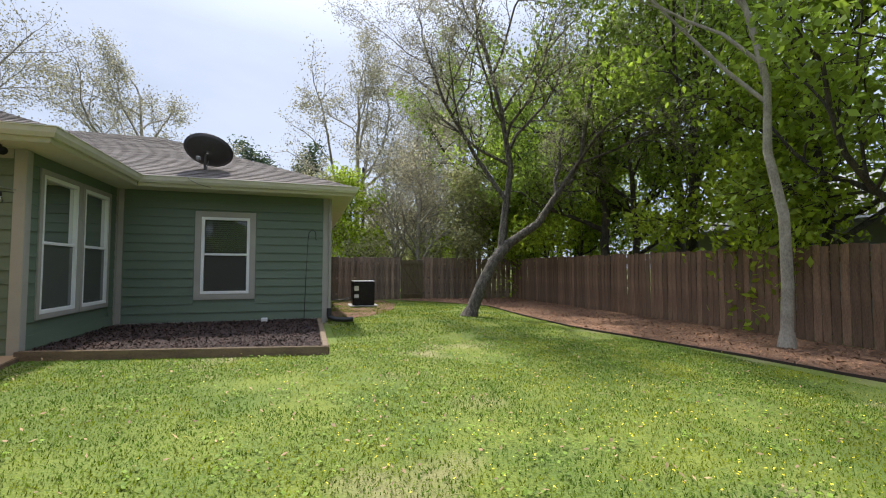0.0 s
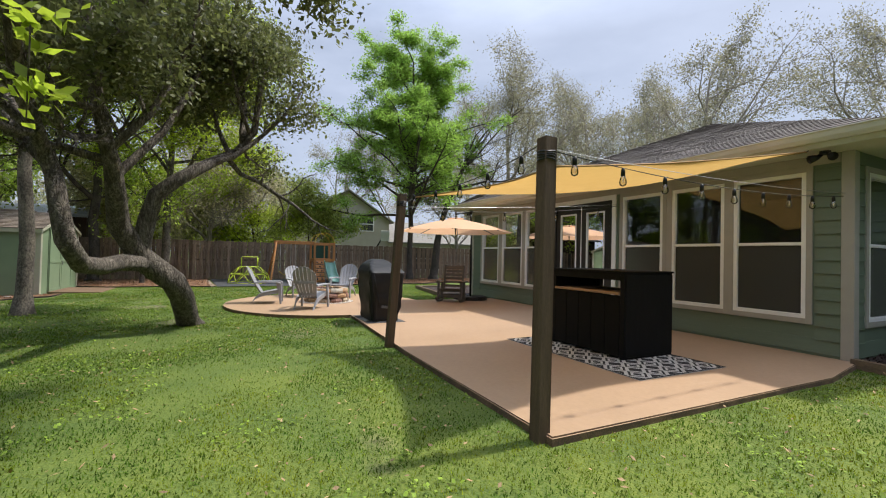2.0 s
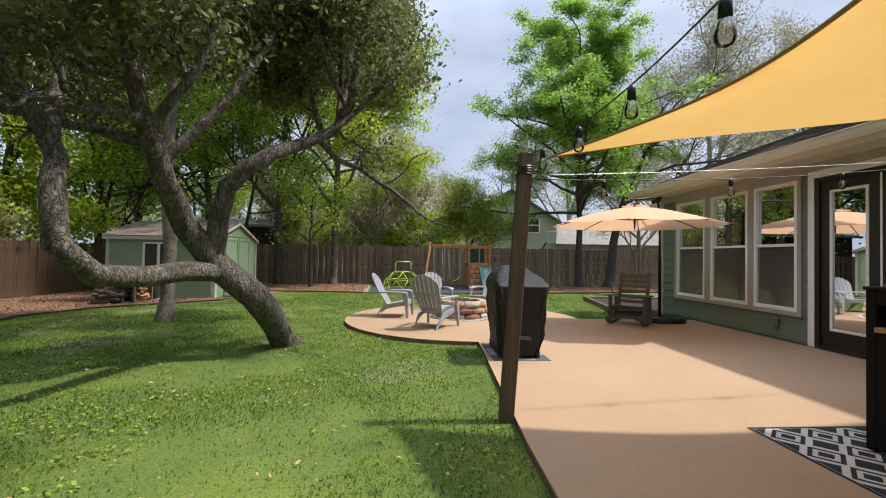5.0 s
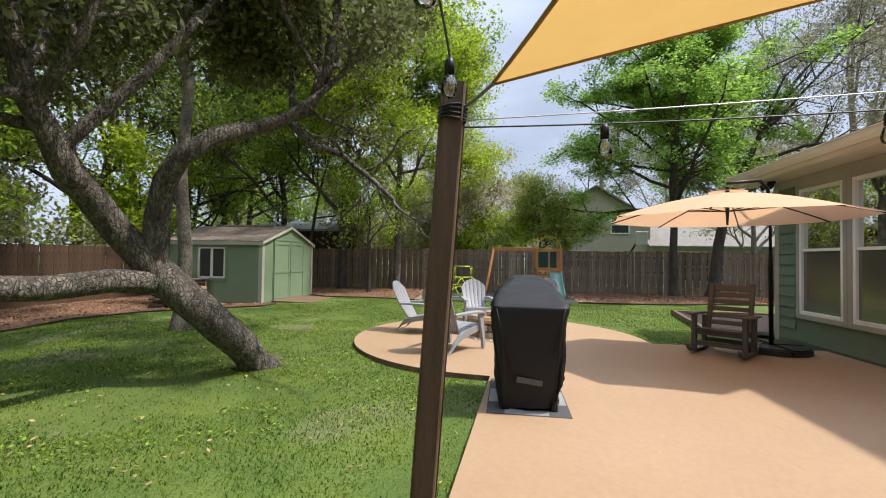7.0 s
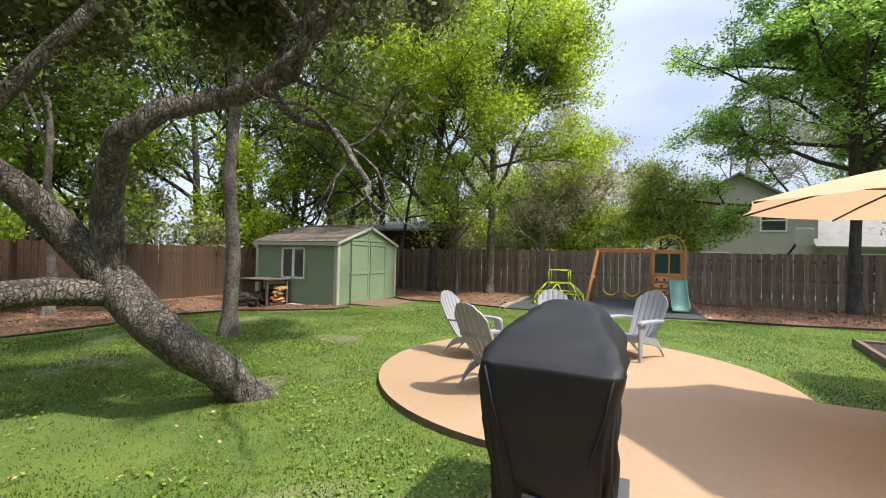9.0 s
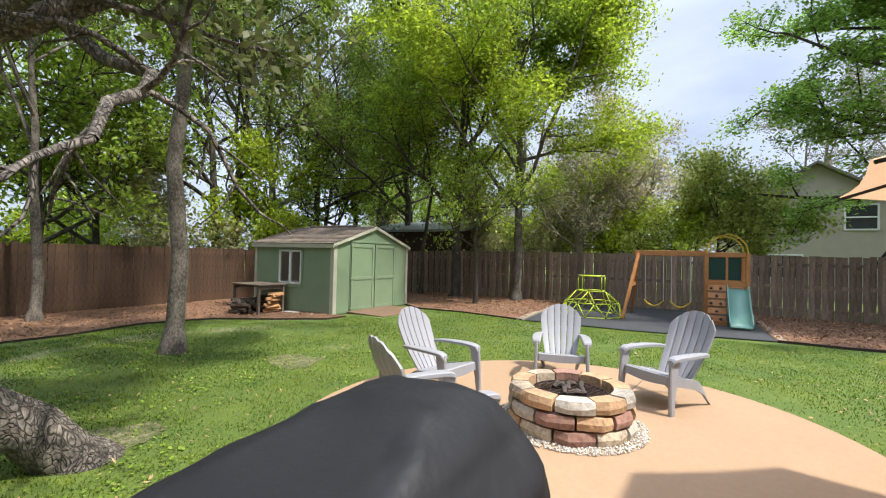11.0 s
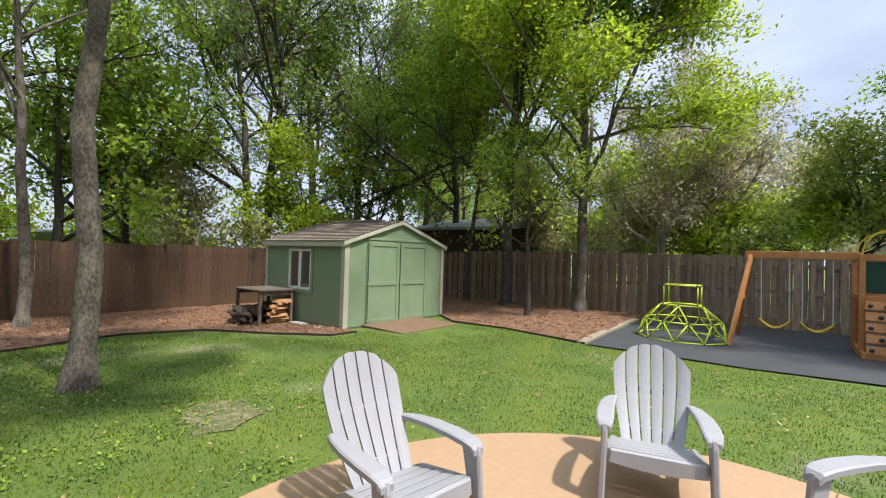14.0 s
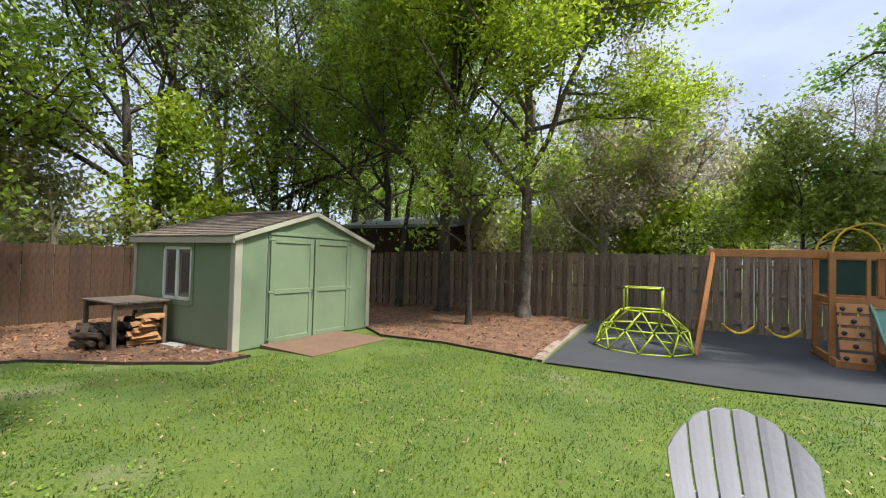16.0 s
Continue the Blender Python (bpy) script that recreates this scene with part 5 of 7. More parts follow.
        for y, z, h, x in ((0.30, 0.262, 0.075, 0.238), (0.10, 0.228, 0.075, 0.236), (-0.06, 0.198, 0.085, 0.226), (-0.16, 0.150, 0.095, 0.214), (-0.235, 0.080, 0.085, 0.202), (-0.285, 0.022, 0.05, 0.194)):
            rings.append([(sx * (x - 0.014), y + (0.02 if z < 0.16 else 0), z + h / 2), (sx * (x + 0.014), y + (0.02 if z < 0.16 else 0), z + h / 2), (sx * (x + 0.014), y - (0.03 if z < 0.16 else 0), max(0.0, z - h / 2)), (sx * (x - 0.014), y - (0.03 if z < 0.16 else 0), max(0.0, z - h / 2))])
        loft(bm, rings)
        part("rear_leg", bm, G, c)
    return c


first = adirondack(pose(-8.51, -6.15, 0.06, 0, 0, -9.5) @ Matrix.Diagonal((1.04, 1.04, 1.10, 1)))
for x, y, r, k in ((-9.95, -5.22, -74, 0.97), (-9.60, -4.02, -125, 1.06), (-7.15, -5.37, 60, 1.06)):
    copy_thing(first, pose(x, y, 0.06, 0, 0, r) @ Matrix.Diagonal((1.02, 1.02, k, 1)))


def fire_pit():
    p = thing("fire_pit", pose(PIT[0], PIT[1], 0.06), "round fire pit of rough tan and red stone blocks", "fire pit")
    rng = random.Random(8)
    for c in range(3):
        n = 10
        off = (c % 2) * 0.5
        ro = 0.535 - 0.006 * c
        ri = 0.36
        z0, z1 = c * 0.118, c * 0.118 + 0.114
        for i in range(n):
            a0 = 2 * math.pi * (i + off) / n + 0.018 + rng.uniform(-0.02, 0.02)
            a1 = 2 * math.pi * (i + off + 1) / n - 0.018 + rng.uniform(-0.02, 0.02)
            bm = bmesh.new()
            rings = []
            for k in range(4):
                a = a0 + (a1 - a0) * k / 3
                e = 0.015 if k in (0, 3) else 0.0
                ca, sa = math.cos(a), math.sin(a)
                r1 = ro - e + rng.uniform(-0.014, 0.014)
                rings.append([(ri * ca, ri * sa, z0 + e * 0.4), (r1 * ca, r1 * sa, z0 + 0.012), ((r1 + 0.008) * ca, (r1 + 0.008) * sa, z0 + 0.06 + rng.uniform(-0.01, 0.01)), ((r1 - 0.012) * ca, (r1 - 0.012) * sa, z1 - e * 0.4 - rng.uniform(0, 0.008)), (ri * ca, ri * sa, z1 - e * 0.4 - rng.uniform(0, 0.006))])
            loft(bm, rings)
            bmesh.ops.bevel(bm, geom=[e for e in bm.edges if e.calc_face_angle(0) > 0.6], offset=0.006, segments=1, affect="EDGES")
            part("stone", bm, M[rng.choice(("stone", "stone_grey", "stone_tan", "stone_red", "stone", "stone_tan"))], p)
    bm = bmesh.new()
    tube(bm, [(0, 0, 0.005), (0, 0, 0.19)], 0.36, 24)
    part("ash_bed", bm, M["ash"], p, "grey-brown ash and charred wood")
    bm = bmesh.new()
    for k in range(-7, 8):
        w = math.sqrt(max(0.0, 0.32 ** 2 - (k * 0.043) ** 2))
        tube(bm, [(-w, k * 0.043, 0.275), (w, k * 0.043, 0.275)], 0.005, 5)
        tube(bm, [(k * 0.043, -w, 0.282), (k * 0.043, w, 0.282)], 0.005, 5)
    tube(bm, [(0.325 * math.cos(a), 0.325 * math.sin(a), 0.275) for a in [2 * math.pi * j / 32 for j in range(33)]], 0.008, 6)
    part("grate", bm, M["rust"], p, "rusty steel mesh grate")
    for i in range(9):
        bm = bmesh.new()
        a = rng.uniform(0, 3.1)
        x, y = rng.uniform(-0.15, 0.15), rng.uniform(-0.15, 0.15)
        L = rng.uniform(0.04, 0.09)
        tube(bm, [(x - L * math.cos(a), y - L * math.sin(a), 0.30), (x, y, 0.31 + rng.uniform(0, 0.02)), (x + L * math.cos(a), y + L * math.sin(a), 0.30)], [0.018, 0.026, 0.016], 7)
        part("charcoal", bm, M["ash"], p, "charred wood lump")
    return p


fire_pit()
# pale pebbles round the pit
nprng = np.random.default_rng(3)
cnt = 2200
ang, rad = nprng.uniform(0, 2 * np.pi, cnt), nprng.uniform(0.52, 0.64, cnt)
oct_v = np.array([(1, 0, 0), (0, 1, 0), (-1, 0, 0), (0, -1, 0), (0, 0, 1), (0, 0, -1)], float)
oct_f = np.array([(0, 1, 4), (1, 2, 4), (2, 3, 4), (3, 0, 4), (1, 0, 5), (2, 1, 5), (3, 2, 5), (0, 3, 5)])
cen = np.stack([PIT[0] + rad * np.cos(ang), PIT[1] + rad * np.sin(ang), 0.064 + nprng.uniform(0, 0.012, cnt)], 1)
V = (cen[:, None] + oct_v[None] * nprng.uniform(0.005, 0.012, (cnt, 1, 1)) * nprng.uniform(0.7, 1.3, (cnt, 1, 3))).reshape(-1, 3)
F = (np.arange(cnt)[:, None, None] * 6 + oct_f[None]).reshape(-1, 3)
M["pebble"] = mat("white_pebbles", (0.60, 0.55, 0.48), 0.85, scale=30, isl=0.35, bump=0)
tagged(new("pebbles", big_mesh("pebbles", V, F, M["pebble"])), "pale pebbles ringed round the fire pit", "pebbles", "", "stuff")


M["strap_grey"] = mat("strap_webbing", (0.10, 0.10, 0.105), 0.7, scale=30, fine=200, bump=0.2)


def grill():
    g = thing("covered_grill", pose(-5.20, -4.42, 0.066) @ Matrix.Diagonal((1.02, 1.05, 1.03, 1)), "barbecue grill under a black fabric cover with grey strap", "grill")
    rng = random.Random(2)
    bm = bmesh.new()
    rings = []
    # rounded-box rings: height, front and back reach, half width
    prof = [(0.02, 0.365, -0.39, 0.222), (0.08, 0.385, -0.41, 0.235), (0.30, 0.42, -0.44, 0.258), (0.55, 0.445, -0.455, 0.275), (0.78, 0.465, -0.46, 0.30), (0.845, 0.470, -0.457, 0.303), (0.868, 0.445, -0.455, 0.298), (0.94, 0.28, -0.452, 0.262), (0.995, 0.12, -0.445, 0.215), (1.035, -0.03, -0.42, 0.165), (1.065, -0.15, -0.36, 0.11), (1.075, -0.21, -0.29, 0.05)]
    N, R = 120, 54
    for r in range(R):
        q = r / (R - 1) * (len(prof) - 1)
        i = min(int(q), len(prof) - 2)
        z, xf, xb, hy = (p + (o - p) * (q - i) for p, o in zip(prof[i], prof[i + 1]))
        cx, hx = (xf + xb) / 2, (xf - xb) / 2
        ring = []
        for k in range(N):
            a = 2 * math.pi * k / N
            ca, sa = math.cos(a), math.sin(a)
            e = 0.16
            px = cx + hx * math.copysign(abs(ca) ** e, ca)
            py = hy * math.copysign(abs(sa) ** e, sa)
            w = min(1.0, max(0.0, (0.90 - z) / 0.5))
            # hanging pleats run slantwise down; sharp creases where the cloth is slack
            pleat = abs(noise.noise((a * 2.6 + 1.1 * z, 0.9 * z, 4.0)))
            crease = abs(noise.noise((px * 3.2 + 2.2 * z, py * 3.2 - 2.8 * z, z * 1.6)))
            fine = abs(noise.noise((px * 8 - 3 * z, py * 8 + 4 * z, z * 5)))
            fold = 0.075 * w * (0.22 - pleat) + 0.060 * (0.20 - crease) + 0.020 * (0.2 - fine)
            ring.append((px + ca * fold, py + sa * fold, z + (0.016 * math.sin(5 * a) if z < 0.05 else 0.5 * fold * max(0.0, z - 0.85) / 0.3)))
        rings.append(ring)
    loft(bm, rings)
    part("cover", bm, M["black_cloth"], g, "black fabric cover with folds", True)
    bm = bmesh.new()
    beam(bm, (0.420, -0.10, 0.265), (0.420, 0.10, 0.240), 0.014, 0.045, 0.003)
    part("strap", bm, M["strap_grey"], g, "grey reflective strap")
    for sy in (-1, 1):
        bm = bmesh.new()
        tube(bm, [(0.474, sy * 0.262, 0.835), (0.462, sy * 0.225, 0.66), (0.440, sy * 0.16, 0.42), (0.415, sy * 0.12, 0.22)], 0.006, 6)
        part("piping", bm, M["black_cloth"], g, "cord piping along the seam", True)
    for lx in (-0.33, 0.33):
        for ly in (-0.2, 0.2):
            bm = bmesh.new()
            tube(bm, [(lx, ly, -0.0), (lx, ly, 0.08)], 0.028, 8)
            part("caster", bm, M["black_metal"], g)
    return g


grill()
M["mat_grey"] = mat("grill_mat", (0.085, 0.083, 0.085), 0.85, dark=(0.045, 0.045, 0.05), scale=3, bump=0.1)
bm = bmesh.new()
box(bm, -5.76, -4.73, -4.77, -4.08, 0.0605, 0.066, 0.002)
grill_mat = tagged(part("grill_mat", bm, M["mat_grey"]), "dark grey mat with pale squares under the grill", "mat")
M["mat_pale"] = mat("grill_mat_pale", (0.30, 0.30, 0.30), 0.85, dark=(0.22, 0.22, 0.225), scale=4, bump=0.1)
for x0, x1, y0, y1 in ((-5.40, -5.02, -4.24, -4.09), (-4.93, -4.74, -4.62, -4.26), (-5.40, -5.02, -4.76, -4.64), (-5.75, -5.58, -4.62, -4.26)):
    bm = bmesh.new()
    box(bm, x0, x1, y0, y1, 0.0662, 0.0668)
    part("pale_square", bm, M["mat_pale"], grill_mat)


def cantilever_umbrella():
    u = thing("patio_umbrella", pose(-7.05, -1.86, 0.06), "open peach cantilever umbrella on a black weighted base", "umbrella")
    R, zr, zt = 1.46, 1.82, 2.16
    n = 8
    rot = 0.25
    rim = [Vector((R * math.cos(rot + 2 * math.pi * k / n), R * math.sin(rot + 2 * math.pi * k / n), zr)) for k in range(n)]
    top = Vector((0, 0, zt))
    bm = bmesh.new()
    rows = []
    for s in range(7):
        v = s / 6
        ring = []
        for k in range(n):
            for j in range(4):
                f = j / 4
                e = rim[k].lerp(rim[(k + 1) % n], f)
                p = top.lerp(e, max(v, 0.04))
                p.z += 0.035 * math.sin(v * math.pi) - 0.012 * math.sin(f * math.pi) * v
                p.x *= 1 - 0.02 * math.sin(f * math.pi) * v
                p.y *= 1 - 0.02 * math.sin(f * math.pi) * v
                ring.append(p)
        rows.append(ring)
    loft(bm, rows, cap=False)
    can = part("canopy", bm, M["umbrella"], u, "peach fabric canopy", True)
    bm = bmesh.new()
    rings = [[(r * math.cos(2 * math.pi * k / 16), r * math.sin(2 * math.pi * k / 16), z) for k in range(16)] for r, z in ((0.22, zt - 0.004), (0.12, zt + 0.012), (0.03, zt + 0.02))]
    loft(bm, rings, cap=False)
    part("vent", bm, M["umbrella"], can, smooth=True)
    for k in range(n):
        bm = bmesh.new()
        a, b = Vector((0, 0, zt - 0.02)), rim[k]
        mids = [a.lerp(b, q) + Vector((0, 0, 0.035 * math.sin(q * math.pi) - 0.014)) for q in (0, 0.25, 0.5, 0.75, 0.99)]
        tube(bm, mids, 0.009, 6)
        rib = part("rib", bm, M["black_metal"], u, smooth=True)
        bm = bmesh.new()
        tube(bm, [(0, 0, zt - 0.25), tuple(mids[2] - Vector((0, 0, 0.01)))], 0.007, 6)
        part("strut", bm, M["black_metal"], rib)
    bm = bmesh.new()
    tube(bm, [(0, 0, zt - 0.42), (0, 0, zt - 0.2), (0, 0, zt + 0.06)], [0.012, 0.025, 0.022], 10)
    part("hub", bm, M["black_metal"], u)
    bm = bmesh.new()
    px, py = -0.98, 1.04
    tube(bm, [(px, py, 0.05), (px + 0.01, py - 0.01, 1.2), (px + 0.03, py - 0.03, 2.15), (px + 0.10, py - 0.10, 2.34), (px + 0.30, py - 0.31, 2.42), (0.0, 0.0, 2.27)], [0.03, 0.03, 0.028, 0.026, 0.024, 0.02], 10)
    part("pole", bm, M["black_metal"], u, smooth=True)
    for k in range(4):
        a0 = math.pi / 2 * k
        bm = bmesh.new()
        pts = [(px + 0.03 * math.cos(a0 + 0.78), py + 0.03 * math.sin(a0 + 0.78))] + [(px + 0.47 * math.cos(a0 + 0.04 + (math.pi / 2 - 0.08) * j / 6), py + 0.47 * math.sin(a0 + 0.04 + (math.pi / 2 - 0.08) * j / 6)) for j in range(7)]
        prism(bm, pts, 0.002, 0.095)
        bmesh.ops.bevel(bm, geom=[e for e in bm.edges if all(v.co.z > 0.05 for v in e.verts)], offset=0.02, segments=2, affect="EDGES")
        part("base_weight", bm, M["black_plastic"], u, "black plastic base weight")
    return u


M["black_plastic"] = mat("black_plastic", (0.018, 0.018, 0.02), 0.5, scale=9, bump=0.05)
cantilever_umbrella()
M["brown_resin"] = mat("brown_resin", (0.108, 0.097, 0.088), 0.6, dark=(0.074, 0.065, 0.058), scale=5, fine=60, bump=0.1)


def rocking_chair(m):
    c = thing("rocking_chair", m, "weathered brown rocking chair with slatted back", "chair")
    B = M["brown_resin"]
    for sx in (-1, 1):
        bm = bmesh.new()
        rings = []
        for k in range(11):
            y, z = 0.48 - 0.95 * k / 10, 0.002 + 0.10 * ((k - 5) / 5) ** 4 + 0.015 * ((k - 5) / 5) ** 2
            rings.append([(sx * 0.27 - 0.022, y, z), (sx * 0.27 + 0.022, y, z), (sx * 0.27 + 0.022, y, z + 0.05), (sx * 0.27 - 0.022, y, z + 0.05)])
        loft(bm, rings)
        part("rocker", bm, B, c)
        for y, z1 in ((0.24, 0.60), (-0.20, 0.56)):
            bm = bmesh.new()
            beam(bm, (sx * 0.27, y, 0.04), (sx * 0.27, y - 0.02, z1), 0.05, 0.06, 0.006)
            part("leg", bm, B, c)
        bm = bmesh.new()
        beam(bm, (sx * 0.29, -0.28, 0.60), (sx * 0.29, 0.34, 0.62), 0.09, 0.028, 0.008)
        part("armrest", bm, B, c)
        bm = bmesh.new()
        beam(bm, (sx * 0.225, -0.20, 0.36), (sx * 0.225, -0.40, 1.08), 0.05, 0.045, 0.006)
        part("back_post", bm, B, c)
    for i in range(6):
        v = i / 5
        y, z = -0.225 - 0.165 * v, 0.46 + 0.56 * v
        bm = bmesh.new()
        beam(bm, (-0.205, y, z), (0.205, y, z), 0.022, 0.072 if i < 5 else 0.10, 0.005, up=(0, -0.27, 0.96))
        part("back_slat", bm, B, c)
    for i in range(5):
        bm = bmesh.new()
        y = 0.27 - i * 0.105
        beam(bm, (-0.25, y, 0.40 - i * 0.012), (0.25, y, 0.40 - i * 0.012), 0.09, 0.022, 0.004)
        part("seat_slat", bm, B, c)
    for y, z in ((0.24, 0.34), (-0.2, 0.32), (-0.2, 0.17), (0.24, 0.17)):
        bm = bmesh.new()
        beam(bm, (-0.245, y, z), (0.245, y, z), 0.03, 0.07, 0.004)
        part("stretcher", bm, B, c)
    return c


rocking_chair(pose(-7.66, -1.62, 0.06, 0, 0, -130) @ Matrix.Diagonal((1.12, 0.98, 0.88, 1)))


def patio_bar():
    b = thing("patio_bar", pose(-1.73, -2.31, 0.066) @ Matrix.Diagonal((1.13, 1.08, 0.925, 1)), "black painted wooden patio bar with wood shelf", "bar")
    K = M["black_paint"]

    def s(name, x0, x1, y0, y1, z0, z1, m=K, label=""):
        bm = bmesh.new()
        box(bm, x0, x1, y0, y1, z0, z1, 0.005)
        return part(name, bm, m, b, label)

    for i in range(5):
        s("front_board", -0.50 + i * 0.2, -0.305 + i * 0.2, -0.40, -0.375, 0.02, 0.82)
    s("end_panel", -0.56, -0.50, -0.40, 0.40, 0.0, 1.12)
    s("end_panel", 0.50, 0.56, -0.40, 0.40, 0.0, 1.12)
    s("side_board", 0.561, 0.572, -0.39, 0.39, 0.03, 1.10)
    s("top_rail", -0.50, 0.50, -0.40, -0.30, 1.02, 1.12)
    s("top_rail", -0.50, 0.50, 0.32, 0.40, 1.02, 1.12)
    s("ledge", -0.57, 0.575, -0.41, 0.41, 1.12, 1.145)
    s("shelf", -0.499, 0.499, -0.42, 0.30, 0.83, 0.865, M["bar_wood"], "worn natural wood shelf")
    s("post", -0.50, -0.42, 0.30, 0.38, 0.0, 1.02)
    s("post", 0.42, 0.50, 0.30, 0.38, 0.0, 1.02)
    s("lower_shelf", -0.499, 0.499, -0.37, 0.28, 0.25, 0.28)
    return b


M["bar_wood"] = mat("bar_shelf_wood", (0.42, 0.27, 0.16), 0.6, dark=(0.28, 0.17, 0.10), scale=3, fine=40, stretch=(1, 8, 8), bump=0.2)
patio_bar()
M["rug_white"] = mat("rug_white", (0.62, 0.61, 0.59), 0.95, scale=40, fine=300, bump=0.4, bump_scale=300)
M["rug_black"] = mat("rug_black", (0.018, 0.018, 0.02), 0.95, scale=40, fine=300, bump=0.4, bump_scale=300)
rug = thing("patio_rug", pose(-1.575, -2.565, 0.0605), "black and white diamond pattern outdoor rug", "rug")
bm = bmesh.new()
box(bm, -1.14, 1.14, -0.71, 0.71, 0.0, 0.005)
part("weave", bm, M["rug_white"], rug)
bm = bmesh.new()
for a, b, c, d in ((-1.14, 1.14, -0.71, -0.685), (-1.14, 1.14, 0.685, 0.71), (-1.14, -1.115, -0.685, 0.685), (1.115, 1.14, -0.685, 0.685)):
    box(bm, a, b, c, d, 0.005, 0.0065)
part("border", bm, M["rug_black"], rug)
nx, ny = 8, 5
cw, ch = 2.22 / nx, 1.36 / ny
for i in range(nx):
    for j in range(ny):
        cx, cy = -1.11 + (i + 0.5) * cw, -0.68 + (j + 0.5) * ch
        bm = bmesh.new()
        for so, si in ((0.47, 0.34), (0.20, 0.0)):
            o = [Vector((cx + so * cw * math.cos(k * math.pi / 2), cy + so * ch * math.sin(k * math.pi / 2), 0.0062)) for k in range(4)]
            if si:
                q = [Vector((cx + si * cw * math.cos(k * math.pi / 2), cy + si * ch * math.sin(k * math.pi / 2), 0.0062)) for k in range(4)]
                ov, qv = [bm.verts.new(p) for p in o], [bm.verts.new(p) for p in q]
                for k in range(4):
                    bm.faces.new((ov[k], ov[(k + 1) % 4], qv[(k + 1) % 4], qv[k]))
            else:
                bm.faces.new([bm.verts.new(p) for p in o])
        for sx, sy in ((1, 1), (1, -1), (-1, 1), (-1, -1)):
            p = [(cx + sx * cw * 0.5, cy + sy * ch * 0.5), (cx + sx * cw * 0.5, cy + sy * ch * 0.17), (cx + sx * cw * 0.17, cy + sy * ch * 0.5)]
            bm.faces.new([bm.verts.new((*v, 0.0062)) for v in p])
        part("diamond", bm, M["rug_black"], rug)


# ---- play area ----
M["cedar"] = mat("cedar_wood", (0.46, 0.20, 0.065), 0.7, dark=(0.34, 0.14, 0.045), scale=3, fine=40, stretch=(3, 3, 3), bump=0.2, bump_scale=30)
M["lime"] = mat("lime_tube", (0.52, 0.62, 0.03), 0.45, dark=(0.44, 0.54, 0.03), scale=8, bump=0.02)
M["yellow"] = mat("yellow_plastic", (0.70, 0.46, 0.03), 0.5, scale=8, bump=0.02)
M["slide_green"] = mat("slide_plastic", (0.15, 0.30, 0.25), 0.45, dark=(0.12, 0.25, 0.21), scale=4, bump=0.03)
M["tarp_green"] = mat("green_tarp", (0.012, 0.06, 0.042), 0.6, scale=6, bump=0.2)
M["rope_white"] = mat("chain_sleeve", (0.55, 0.53, 0.48), 0.7, scale=20, bump=0.1)
M["grip"] = mat("dark_grip", (0.03, 0.035, 0.05), 0.6, scale=8, bump=0.05)


